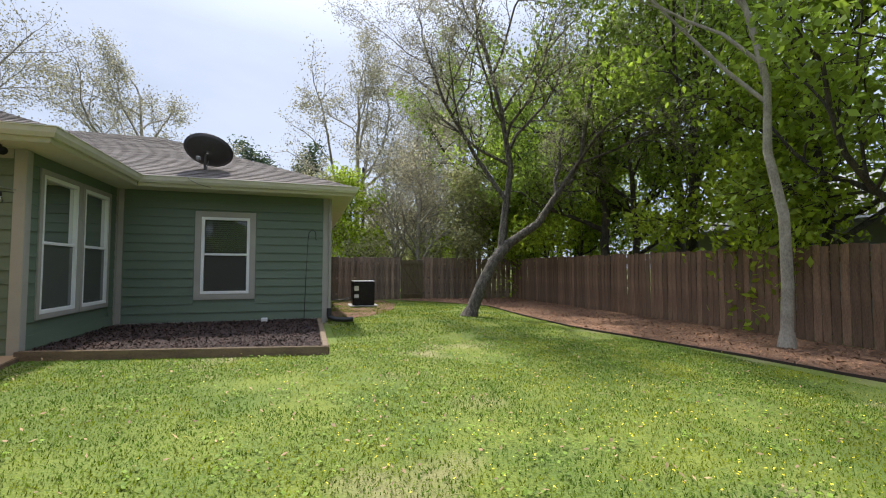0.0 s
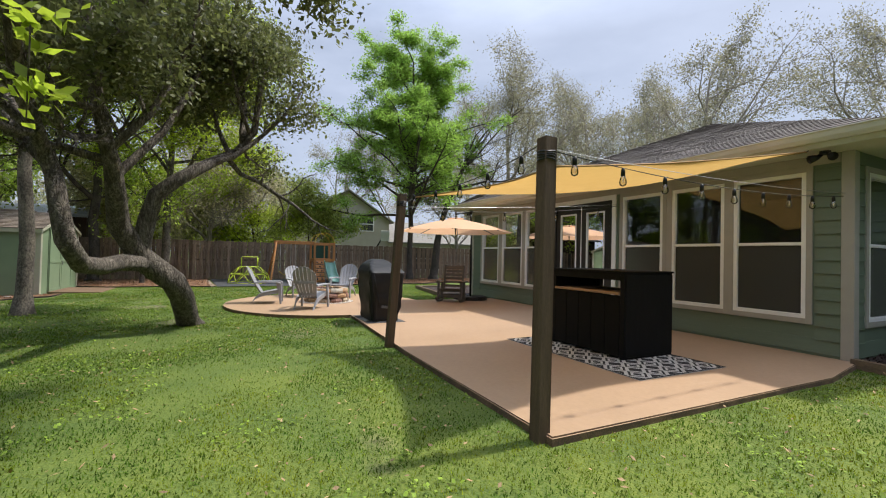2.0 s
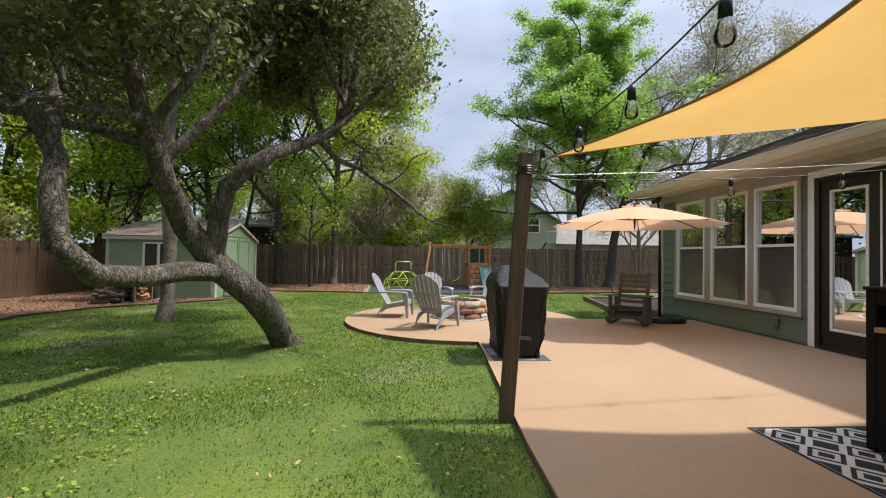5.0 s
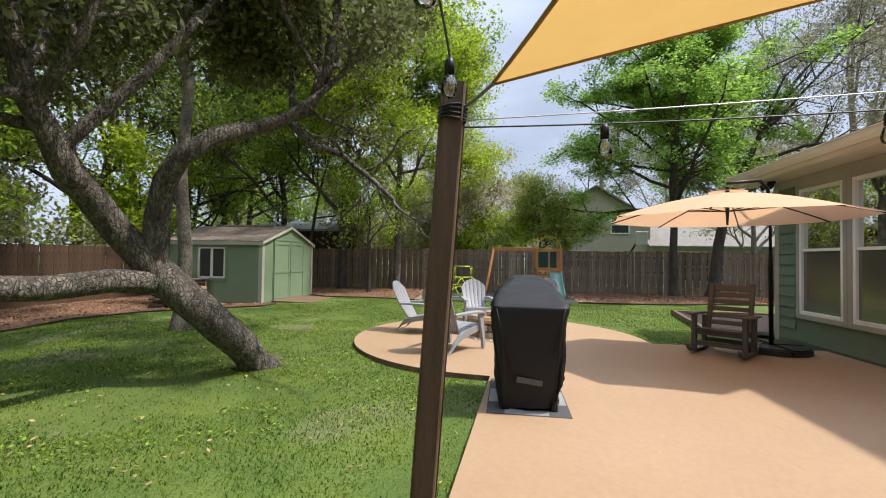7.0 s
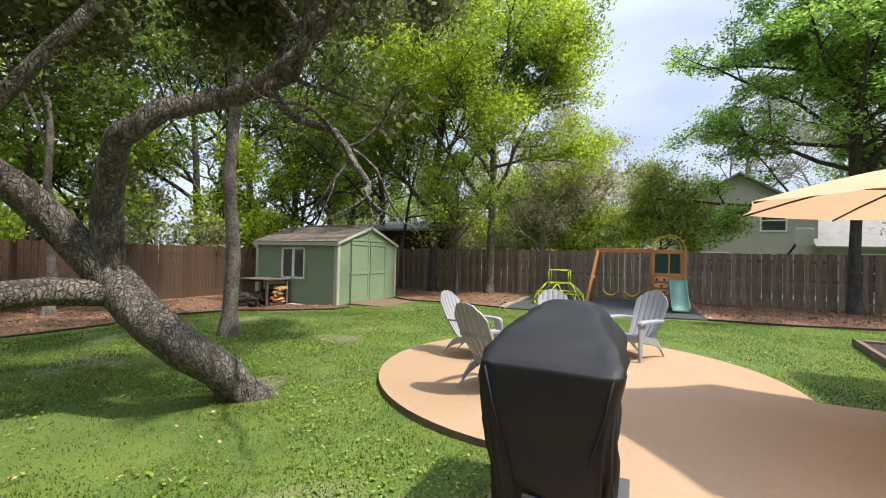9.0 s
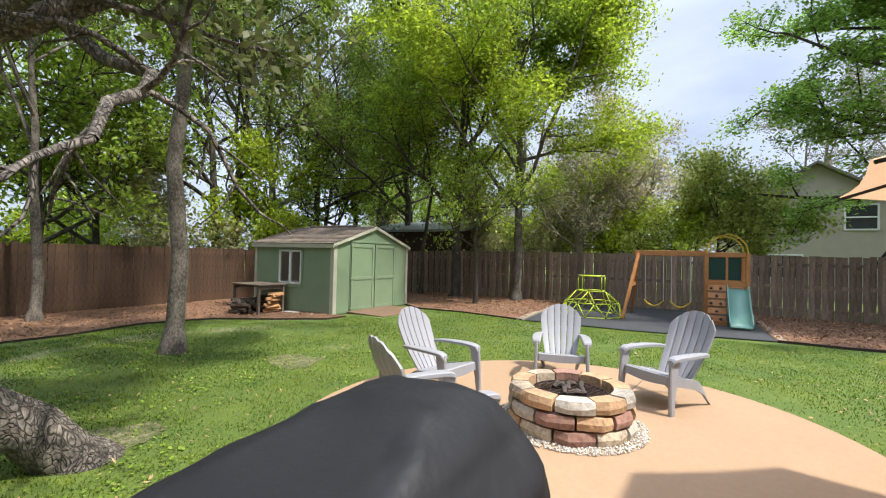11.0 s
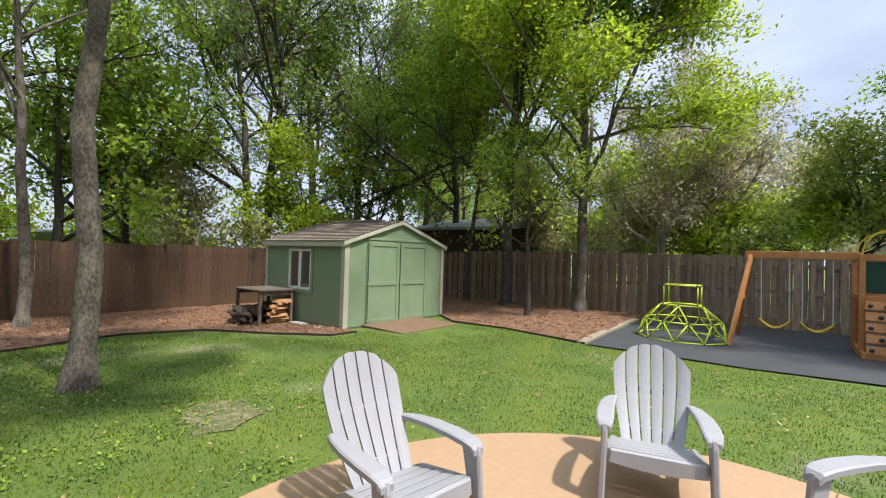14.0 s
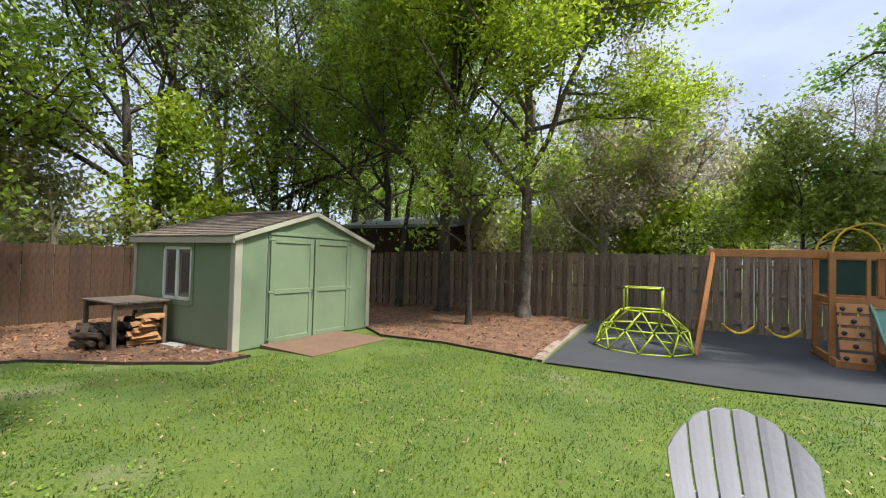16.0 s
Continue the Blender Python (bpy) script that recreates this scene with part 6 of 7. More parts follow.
def swing_set():
    z = -0.03
    s = thing("swing_set", pose(-17.6, -3.55, z), "cedar wood swing set with tower, slide and swings", "swing set")
    off = Vector((17.6, 3.55, -z))

    def b(name, a, c, w, h, m="cedar", parent=None, label="", bevel=0.005, up=(0, 0, 1)):
        bm = bmesh.new()
        beam(bm, Vector(a) + off, Vector(c) + off, w, h, bevel, up)
        return part(name, bm, M[m], parent or s, label)

    zb = 1.72
    b("swing_beam", (-17.6, -5.22, zb), (-17.6, -3.5, zb), 0.10, 0.14)
    b("a_frame_leg", (-16.62, -5.39, z), (-17.56, -5.12, zb - 0.02), 0.055, 0.11)
    b("a_frame_leg", (-18.58, -5.39, z), (-17.64, -5.12, zb - 0.02), 0.055, 0.11)
    b("a_frame_brace", (-17.15, -5.25, 0.85), (-18.05, -5.25, 0.85), 0.04, 0.09)
    for y0 in (-4.95, -4.32):
        ropes = []
        for dy in (0.0, 0.44):
            bm = bmesh.new()
            tube(bm, [Vector((-17.6, y0 + dy, zb - 0.07)) + off, Vector((-17.6, y0 + dy + 0.01, 0.44)) + off], 0.011, 6)
            part("rope", bm, M["rope_white"], s, "pale coated chain")
        bm = bmesh.new()
        pts = [Vector((-17.6, y0 - 0.02 + 0.48 * k / 10, 0.44 - 0.15 * math.sin(math.pi * k / 10))) + off for k in range(11)]
        for p, q in zip(pts, pts[1:]):
            beam(bm, p, q, 0.15, 0.022)
        part("swing_seat", bm, M["yellow"], s, "yellow sling swing seat")
    # tower posts, deck and rails
    X0, X1, Y0, Y1 = -18.40, -17.35, -3.52, -2.66
    for x in (X0, X1):
        for y in (Y0, Y1):
            b("tower_post", (x, y, z), (x, y, 1.75), 0.085, 0.085)
    for y in (Y0, Y1):
        b("top_rail", (X0, y, 1.70), (X1, y, 1.70), 0.04, 0.11)
    for x in (X0, X1):
        b("top_rail", (x + 0.0, Y0 + 0.045, 1.70), (x, Y1 - 0.045, 1.70), 0.04, 0.11)
        b("side_rail", (x, Y0 + 0.045, 0.97), (x, Y1 - 0.045, 0.97), 0.04, 0.12)
    for y in (Y0, Y1):
        b("side_rail", (X0 + 0.045, y, 0.97), (X1 - 0.045, y, 0.97), 0.04, 0.12)
    for i in range(8):
        x = X0 + 0.05 + i * 0.13
        b("deck_board", (x, Y0 + 0.05, 0.86), (x, Y1 - 0.05, 0.86), 0.12, 0.03)
    for y in (Y0, Y1):
        b("base_beam", (X0 + 0.04, y, z + 0.06), (X1 + 0.35, y, z + 0.06), 0.06, 0.12)
    b("base_beam", (X1 + 0.30, Y0 + 0.03, z + 0.06), (X1 + 0.30, -3.09, z + 0.06), 0.06, 0.12)
    b("mid_post", (X1, -3.09, 0.8), (X1, -3.09, 1.65), 0.05, 0.05)
    # tarp wall
    bm = bmesh.new()
    box(bm, X0 - 0.02, X0 - 0.012, Y0 + 0.06, Y1 - 0.06, 1.03, 1.64)
    bmesh.ops.translate(bm, verts=bm.verts, vec=off)
    part("tarp", bm, M["tarp_green"], s, "dark green fabric wall")
    # bent canopy arch: two yellow hoops
    for x in (X0, X1):
        bm = bmesh.new()
        pts = [Vector((x, (Y0 + Y1) / 2 - (Y1 - Y0) / 2 * math.cos(math.pi * k / 14), 1.74 + 0.46 * math.sin(math.pi * k / 14))) + off for k in range(15)]
        for p, q in zip(pts, pts[1:]):
            beam(bm, p, q, 0.09, 0.022, up=(0, 0, 1))
        part("canopy_hoop", bm, M["yellow"], s, "yellow bent canopy hoop")
    # climbing wall: sloped boards with grips
    for i in range(5):
        v = i / 5
        x, zz = X1 + 0.30 - 0.26 * v, z + 0.16 + 0.92 * v
        wb = b("climbing_board", (x, Y0 + 0.03, zz), (x, -3.11, zz), 0.03, 0.15, up=(-0.35, 0, 0.93))
        for gy in ((-3.30,) if i % 2 else (-3.22, -3.42)):
            bm = bmesh.new()
            bmesh.ops.create_icosphere(bm, subdivisions=2, radius=0.035)
            bmesh.ops.translate(bm, verts=bm.verts, vec=Vector((x + 0.03, gy, zz)) + off)
            part("climbing_grip", bm, M["grip"], wb, "dark moulded grip")
    # slide
    bm = bmesh.new()
    rings = []
    for k in range(13):
        v = k / 12
        x = X1 + 0.02 + 1.12 * v
        zz = 0.86 - 0.84 * v + 0.10 * max(0, v - 0.78) ** 2 * 20 * 0.3 + 0.03 * math.sin(v * 9)
        y = -2.865
        h = 0.10
        rings.append([Vector((x, y - 0.23, zz + h)) + off, Vector((x, y - 0.20, zz + h)) + off, Vector((x, y - 0.19, zz + 0.01)) + off, Vector((x, y + 0.19, zz + 0.01)) + off, Vector((x, y + 0.20, zz + h)) + off, Vector((x, y + 0.23, zz + h)) + off, Vector((x, y + 0.22, zz - 0.03)) + off, Vector((x, y - 0.22, zz - 0.03)) + off])
    loft(bm, rings)
    part("slide", bm, M["slide_green"], s, "faded green plastic slide", True)
    return s


swing_set()


def climbing_dome():
    cx, cy, R, H = -16.78, -6.2, 0.82, 0.70
    z = ground_z(cx, cy) + 0.035
    d = thing("climbing_dome", pose(cx, cy, z), "lime green geodesic climbing dome with a top frame", "climbing dome")
    lev = []
    for r, h, n, ph in ((R, 0.02, 10, 0.0), (R * 0.86, H * 0.52, 10, math.pi / 10), (R * 0.48, H * 0.95, 5, 0.0)):
        lev.append([Vector((r * math.cos(ph + 2 * math.pi * k / n), r * math.sin(ph + 2 * math.pi * k / n), h)) for k in range(n)])
    bars = []
    for k in range(10):
        bars += [(lev[0][k], lev[0][(k + 1) % 10]), (lev[1][k], lev[1][(k + 1) % 10]), (lev[0][k], lev[1][k]), (lev[0][(k + 1) % 10], lev[1][k])]
    for k in range(5):
        bars += [(lev[2][k], lev[2][(k + 1) % 5]), (lev[2][k], lev[1][(2 * k) % 10]), (lev[2][k], lev[1][(2 * k - 1) % 10])]
    top = [Vector((0.24 * sx, 0.30 * sy, H * 0.95 + dz)) for dz in (0.0, 0.40) for sx, sy in ((1, 1), (-1, 1), (-1, -1), (1, -1))]
    for k in range(4):
        bars += [(top[k], top[k + 4]), (top[4 + k], top[4 + (k + 1) % 4]), (top[k], top[(k + 1) % 4])]
        bars.append((top[k], min(lev[2], key=lambda p: (p - top[k]).length)))
    for a, b in bars:
        bm = bmesh.new()
        tube(bm, [a, b], 0.014, 7)
        part("tube", bm, M["lime"], d, smooth=True)
    bm = bmesh.new()
    bmesh.ops.create_icosphere(bm, subdivisions=1, radius=0.027)
    jm = mesh_of("joint", bm, M["grip"])
    for p in lev[0] + lev[1] + lev[2] + top[4:]:
        o = new("joint", jm)
        o.parent, o.location = d, p


climbing_dome()


# ---- house fittings ----
dish = thing("satellite_dish", pose(1.44, 2.95, 3.10), "dark grey satellite dish on the shingle roof", "satellite dish")
M["dish"] = mat("dish_grey", (0.055, 0.052, 0.052), 0.5, 0.2, dark=(0.04, 0.038, 0.038), scale=5, bump=0.03)
bm = bmesh.new()
rings = []
for k in range(7):
    r = 0.02 + 0.40 * k / 6
    rings.append([Vector((r * 1.12 * math.cos(a), r * 0.86 * math.sin(a), 0.16 * (r / 0.42) ** 2)) for a in [2 * math.pi * j / 28 for j in range(28)]])
loft(bm, rings, cap=False)
bmesh.ops.solidify(bm, geom=bm.faces[:], thickness=0.012)
part("reflector", bm, M["dish"], dish, smooth=True, at=pose(0.06, 0.0, 0.44, -52, 12, 10))
bm = bmesh.new()
tube(bm, [(-0.05, 0.33, 0.02), (-0.03, 0.22, 0.22), (0.0, 0.1, 0.36), (0.02, 0.03, 0.42)], 0.022, 8)
tube(bm, [(-0.05, 0.33, 0.02), (0.06, 0.10, 0.30)], 0.010, 6)
part("mast", bm, M["grey_metal"], dish, "steel mast and bracket")
bm = bmesh.new()
tube(bm, [(-0.06, -0.08, 0.34), (-0.05, -0.30, 0.20), (-0.02, -0.42, 0.22)], 0.010, 6)
box(bm, -0.05, 0.03, -0.47, -0.40, 0.19, 0.26, 0.01)
part("feed_arm", bm, M["grey_metal"], dish)
bm = bmesh.new()
box(bm, -0.14, 0.06, 0.24, 0.44, 0.0, 0.04, 0.006)
part("foot", bm, M["grey_metal"], dish)
bm = bmesh.new()
tube(bm, [(1.3, 2.32, 2.92), (1.35, 2.24, 2.84), (1.5, 2.24, 2.76), (1.7, 2.30, 2.72)], 0.006, 5)
tagged(part("dish_cable", bm, M["wire"], smooth=True), "black cable hanging over the gutter", "cable")

ac = thing("air_conditioner", pose(5.45, 9.0, ground_z(5.45, 9.0) + 0.02), "dark louvred air conditioner unit on a concrete pad", "air conditioner")
bm = bmesh.new()
box(bm, -0.5, 0.5, -0.5, 0.5, -0.06, 0.03, 0.01)
part("pad", bm, M["concrete"], ac, "concrete pad")
bm = bmesh.new()
box(bm, -0.38, 0.38, -0.38, 0.38, 0.03, 0.86, 0.03)
part("body", bm, M["ac_dark"] if "ac_dark" in M else M["black_metal"], ac)
for i in range(18):
    bm = bmesh.new()
    box(bm, -0.385, 0.385, -0.389, -0.378, 0.08 + i * 0.042, 0.10 + i * 0.042)
    part("louvre", bm, M["black_metal"], ac)
bm = bmesh.new()
box(bm, -0.40, 0.40, -0.40, 0.40, 0.86, 0.90, 0.02)
part("top_grille", bm, M["grey_metal"], ac, "pale metal top")
for z0, z1 in ((0.55, 0.72), (0.30, 0.42)):
    bm = bmesh.new()
    box(bm, -0.34, -0.18, -0.394, -0.390, z0, z1)
    part("label_plate", bm, M["white"], ac, "white data plate")
bm = bmesh.new()
tube(bm, [(-1.5, 0.2, 0.45), (-1.1, 0.1, 0.22), (-0.7, 0.0, 0.2), (-0.38, 0.0, 0.32)], 0.02, 7)
part("pipe", bm, M["black_metal"], ac, smooth=True)

hook = thing("shepherd_hook", pose(3.45, 2.66, 0.05), "thin black shepherd hook in the planting bed", "plant hook")
bm = bmesh.new()
tube(bm, [(0, 0, 0), (0.03, 0, 1.0), (0.06, 0, 1.75), (0.08, 0, 1.88), (0.14, 0, 1.93), (0.20, 0, 1.90), (0.22, 0, 1.80), (0.20, 0, 1.74), (0.24, 0, 1.72)], 0.008, 6)
part("rod", bm, M["black_metal"], hook, smooth=True)

spout = thing("downspout", pose(3.97, 2.80, 0.0), "taupe downspout with a black corrugated drain pipe", "downspout")
bm = bmesh.new()
box(bm, -0.03, 0.03, -0.02, 0.025, 0.25, 2.68, 0.006)
part("pipe", bm, M["trim"], spout)
bm = bmesh.new()
pts = [Vector((0, 0, 0.30)), Vector((0, -0.02, 0.12)), Vector((0.12, -0.10, 0.07)), Vector((0.35, -0.15, 0.06)), Vector((0.52, -0.18, 0.07))]
fine = [pts[min(int(k / 8), 3)].lerp(pts[min(int(k / 8), 3) + 1], (k % 8) / 8) for k in range(33)]
tube(bm, fine, [0.050 + 0.006 * (k % 2) for k in range(33)], 10)
part("drain_hose", bm, M["black_plastic"], spout, "black corrugated hose", True)


def flood_light(x, y, z, yaw):
    f = thing("flood_light", pose(x, y, z, 0, 0, yaw), "bronze twin flood light under the eave", "light fixture", "eave flood lights")
    bm = bmesh.new()
    tube(bm, [(0, 0, 0), (0, 0, -0.04)], 0.06, 12)
    part("base", bm, M["black_metal"], f)
    for s in (-1, 1):
        bm = bmesh.new()
        tube(bm, [(s * 0.03, 0, -0.04), (s * 0.07, -0.03, -0.07), (s * 0.12, -0.10, -0.10)], [0.02, 0.035, 0.055], 10)
        part("lamp_head", bm, M["black_metal"], f, smooth=True)


flood_light(-0.20, -0.22, 2.70, 0)
flood_light(-9.1, -0.22, 2.70, 0)
# outlet box low on the wall
bm = bmesh.new()
box(bm, -6.2, -6.08, -0.06, -0.018, 0.26, 0.40, 0.01)
tagged(part("outlet_box", bm, M["grey_metal"]), "grey outdoor outlet box on the siding", "outlet")
bm = bmesh.new()
box(bm, 2.62, 2.74, 2.58, 2.70, 0.05, 0.15, 0.01)
tagged(part("white_cap", bm, M["white"]), "small white pipe cap in the mulch bed", "pipe cap")


# ---- neighbours ----
M["stucco"] = mat("beige_stucco", (0.44, 0.40, 0.34), 0.9, dark=(0.38, 0.345, 0.295), scale=2, bump=0.1)
M["stucco_grey"] = mat("grey_wall", (0.36, 0.36, 0.35), 0.9, dark=(0.30, 0.30, 0.29), scale=2, bump=0.1)
M["roof_grey"] = mat("neighbour_roof", (0.24, 0.225, 0.20), 0.9, dark=(0.16, 0.15, 0.135), scale=3, bump=0.3)
M["roof_pale"] = mat("pale_roof", (0.27, 0.27, 0.275), 0.9, dark=(0.22, 0.22, 0.225), scale=3, bump=0.2)
M["metal_roof"] = mat("metal_roof", (0.28, 0.30, 0.33), 0.45, 0.5, dark=(0.22, 0.24, 0.27), scale=3, bump=0.1)
M["brown_wall"] = mat("dark_brown_wall", (0.055, 0.03, 0.02), 0.9, dark=(0.03, 0.017, 0.012), scale=3, stretch=(5, 5, 0.6), bump=0.3)


def gable_house(name, x0, x1, y0, y1, ze, zp, ridge, wall, roof_m, label, windows=(), z0=-0.3, over=0.3):
    """A plain neighbour: walls, gable roof along the ridge axis, windows given as (face, a, b, z0, z1)."""
    hsd = thing(name, pose(x0, y0, z0), label, "house" if "house" in name else "shed")
    off = Vector((-x0, -y0, -z0))
    bm = bmesh.new()
    if ridge == "x":
        ym = (y0 + y1) / 2
        loft(bm, [[(x, y0, z0), (x, y1, z0), (x, y1, ze), (x, ym, zp), (x, y0, ze)] for x in (x0, x1)])
    else:
        xm = (x0 + x1) / 2
        loft(bm, [[(x0, y, z0), (x1, y, z0), (x1, y, ze), (xm, y, zp), (x0, y, ze)] for y in (y0, y1)])
    bmesh.ops.translate(bm, verts=bm.verts, vec=off)
    part("wall", bm, wall, hsd)
    half = ((y1 - y0) if ridge == "x" else (x1 - x0)) / 2
    sl = (zp - ze) / half
    for s in (-1, 1):
        bm = bmesh.new()
        if ridge == "x":
            ye = ym + s * (half + over)
            loft(bm, [[(x, ym, zp + 0.03), (x, ye, ze - sl * over + 0.03), (x, ye, ze - sl * over + 0.14), (x, ym, zp + 0.14)] for x in (x0 - over, x1 + over)])
        else:
            xe = xm + s * (half + over)
            loft(bm, [[(xm, y, zp + 0.03), (xe, y, ze - sl * over + 0.03), (xe, y, ze - sl * over + 0.14), (xm, y, zp + 0.14)] for y in (y0 - over, y1 + over)])
        bmesh.ops.translate(bm, verts=bm.verts, vec=off)
        part("roof", bm, roof_m, hsd)
    for face, a, b, c, d in windows:
        bm = bmesh.new()
        for q in ((a - 0.07, a, c - 0.07, d + 0.07), (b, b + 0.07, c - 0.07, d + 0.07), (a, b, d, d + 0.07), (a, b, c - 0.07, c), (a, b, (c + d) / 2 - 0.03, (c + d) / 2 + 0.03)):
            if face == "x1":
                box(bm, x1 + 0.005, x1 + 0.05, q[0], q[1], q[2], q[3])
            else:
                box(bm, q[0], q[1], y1 + 0.005, y1 + 0.05, q[2], q[3])
        bmesh.ops.translate(bm, verts=bm.verts, vec=off)
        w = part("window", bm, M["white"], hsd)
        bm = bmesh.new()
        if face == "x1":
            box(bm, x1 + 0.004, x1 + 0.02, a, b, c, d)
        else:
            box(bm, a, b, y1 + 0.004, y1 + 0.02, c, d)
        bmesh.ops.translate(bm, verts=bm.verts, vec=off)
        part("pane", bm, M["dark_pane"], w)
    return hsd


M["dark_pane"] = mat("far_window_pane", (0.05, 0.055, 0.06), 0.1, scale=3, bump=0, spec=0.8)
gable_house("neighbour_house", -38, -29.5, -2.4, 4.2, 3.9, 6.0, "x", M["stucco"], M["roof_grey"], "two-storey beige stucco neighbour house with gable roof", [("x1", 1.9, 2.9, 3.1, 4.1), ("x1", -1.2, 0.4, 0.9, 1.9)])
gable_house("neighbour_house", -36, -29.0, 4.2, 20.0, 2.3, 4.0, "y", M["stucco"], M["roof_grey"], "low beige garage wing of the neighbour house", [("x1", 5.5, 8.5, 0.2, 1.9)])
gable_house("neighbour_house", -34, -29.0, -8.5, -5.6, 2.0, 3.2, "x", M["stucco"], M["roof_grey"], "small beige outbuilding beyond the fence")
gable_house("neighbour_shed", -26.5, -21.3, -17.6, -12.6, 2.62, 3.15, "y", M["brown_wall"], M["metal_roof"], "dark brown shed with a grey metal roof")
gable_house("neighbour_house", -18, -10.0, -36, -30, 2.1, 3.3, "x", M["stucco_grey"], M["metal_roof"], "grey neighbour house beyond the north fence", [("y1", -13, -12, 0.8, 2.0), ("y1", -16, -15, 0.8, 2.0)])
gable_house("neighbour_house", 18.5, 27, -7.0, 9.0, 2.6, 4.6, "y", M["stucco_grey"], M["roof_pale"], "grey neighbour house beyond the east fence")
gable_house("neighbour_house", 6.0, 17.0, 27.0, 34.0, 2.3, 4.2, "x", M["stucco"], M["roof_grey"], "tan neighbour house behind the gate")
bm = bmesh.new()
tube(bm, [(0, 0, 0), (0, 0, 8.0)], [0.12, 0.08], 8)
pole = thing("utility_pole", pose(6.9, 21.0, -0.3), "slim wooden utility pole behind the gate fence", "utility pole")
part("shaft", bm, M["bark_dark"], pole)
# basketball hoop beyond the west fence
hoop = thing("basketball_hoop", pose(-25.0, 2.2, -0.3), "white basketball backboard on a dark bent pole", "basketball hoop")
bm = bmesh.new()
tube(bm, [(0, -0.8, 0), (0, -0.7, 1.6), (0, -0.2, 2.4), (0, 0, 2.8)], 0.05, 8)
part("pole", bm, M["black_metal"], hoop, smooth=True)
bm = bmesh.new()
box(bm, 0.05, 0.09, -0.15, 0.45, 2.5, 3.2, 0.01)
part("backboard", bm, M["white"], hoop)

M["leaf_olive"] = leaf_mat("leaf_olive", (0.37, 0.43, 0.10), 0.62)

# ---- trees: in the yard ----
G1 = "trees along the fences"
OAK = (-5.95, -7.53)
tree("oak_tree", OAK, "old leaning live oak with rough bark and twisted limbs", M["bark"], M["leaf_oak"], seed=5, levels=3, spread=0.85, shrink=0.47, kids=(7, 5, 5), leaves=95000, size=0.040, scatter=0.18, jitter=0.22, min_r=0.004, clear=2.9, first=0.55,
     limbs=[([(0, 0, 0), (0.25, -0.05, 0.34), (0.6, -0.08, 0.6), (0.8, -0.17, 0.82), (0.86, -0.35, 0.98), (0.9, -0.6, 1.2), (0.95, -0.7, 1.3)], 0.175, 0.17),
            ([(0.9, -0.55, 1.15), (1.2, -0.8, 1.63), (1.46, -0.78, 1.88), (1.71, -0.75, 2.06), (1.85, -0.76, 2.35), (2.0, -0.8, 2.6), (2.03, -0.9, 3.1), (2.3, -1.0, 4.3)], 0.15, 0.06),
            ([(0.93, -0.6, 1.2), (1.03, -0.5, 1.75), (1.06, -0.4, 2.1), (1.15, -0.15, 2.32), (1.0, 0.12, 2.55), (0.5, 0.35, 2.8), (0.2, 0.65, 3.05), (0.3, 0.9, 3.4), (0.2, 1.0, 4.4)], 0.125, 0.05),
            ([(0.9, -0.5, 1.1), (1.3, -0.75, 1.12), (1.8, -0.85, 1.08), (2.4, -0.9, 1.12), (2.75, -0.95, 1.38), (2.68, -1.05, 1.86), (2.55, -1.12, 2.08), (2.6, -1.2, 2.33), (2.95, -1.2, 2.6), (3.1, -1.27, 3.0), (3.5, -1.2, 3.6), (3.9, -1.4, 4.6)], 0.12, 0.05),
            ([(2.6, -1.15, 2.2), (2.0, -1.6, 2.7), (1.4, -2.0, 3.4), (0.8, -2.3, 4.4)], 0.075, 0.03),
            ([(3.5, -1.2, 3.6), (4.3, -1.0, 4.3), (5.2, -0.8, 4.8), (6.4, -0.5, 5.2)], 0.05, 0.02),
            ([(2.1, -0.95, 3.4), (3.0, -0.2, 4.2), (3.8, 0.4, 4.9), (4.6, 0.8, 5.4)], 0.05, 0.02),
            ([(1.8, -0.76, 2.2), (1.5, -0.3, 2.9), (1.1, 0.0, 3.7), (0.7, 0.2, 4.6)], 0.06, 0.025),
            ([(0.25, 0.75, 3.2), (-0.5, 0.75, 4.1), (-1.5, 0.6, 4.9), (-2.7, 0.3, 5.5)], 0.06, 0.025)])


def grove(protos, spots, label, group, jitter_seed=1):
    """Copies of a few grown trees, turned, at the given places."""
    rng = random.Random(jitter_seed)
    for i, (x, y) in enumerate(spots):
        p = protos[i % len(protos)]
        copy_thing(p, pose(x, y, ground_z(x, y) - 0.08, 0, 0, rng.uniform(0, 360)))


tree("tree", (-8.05, -10.35), "tall straight tree with grey-brown bark", M["bark_grey"], M["leaf_mid"], height=14, radius=0.128, lean=(0.05, -0.1), seed=11, leaves=38000, size=0.055, scatter=0.24, group=G1, kids=(16, 6, 4, 3), first=0.36, spread=1.05, shrink=0.40)
tree("tree", (-8.4, -16.8), "slender tree with pale bark and sparse leaves", M["bark_grey"], M["leaf_dark"], height=11, radius=0.12, lean=(0.6, 0.3), seed=12, leaves=16000, size=0.06, scatter=0.2, group=G1)
tree("tree", (-19.6, -13.6), "thin leaning dark tree", M["bark_dark"], M["leaf_mid"], height=9, radius=0.10, lean=(0.5, 1.6), seed=13, leaves=9000, size=0.06, scatter=0.25, group=G1)
tree("tree", (-19.5, -11.9), "tall shade tree with dark trunk", M["bark_dark"], M["leaf_mid"], height=13, radius=0.21, lean=(0, 0.2), first=0.3, seed=14, leaves=42000, size=0.07, scatter=0.25, group=G1, kids=(9, 6, 4, 3))
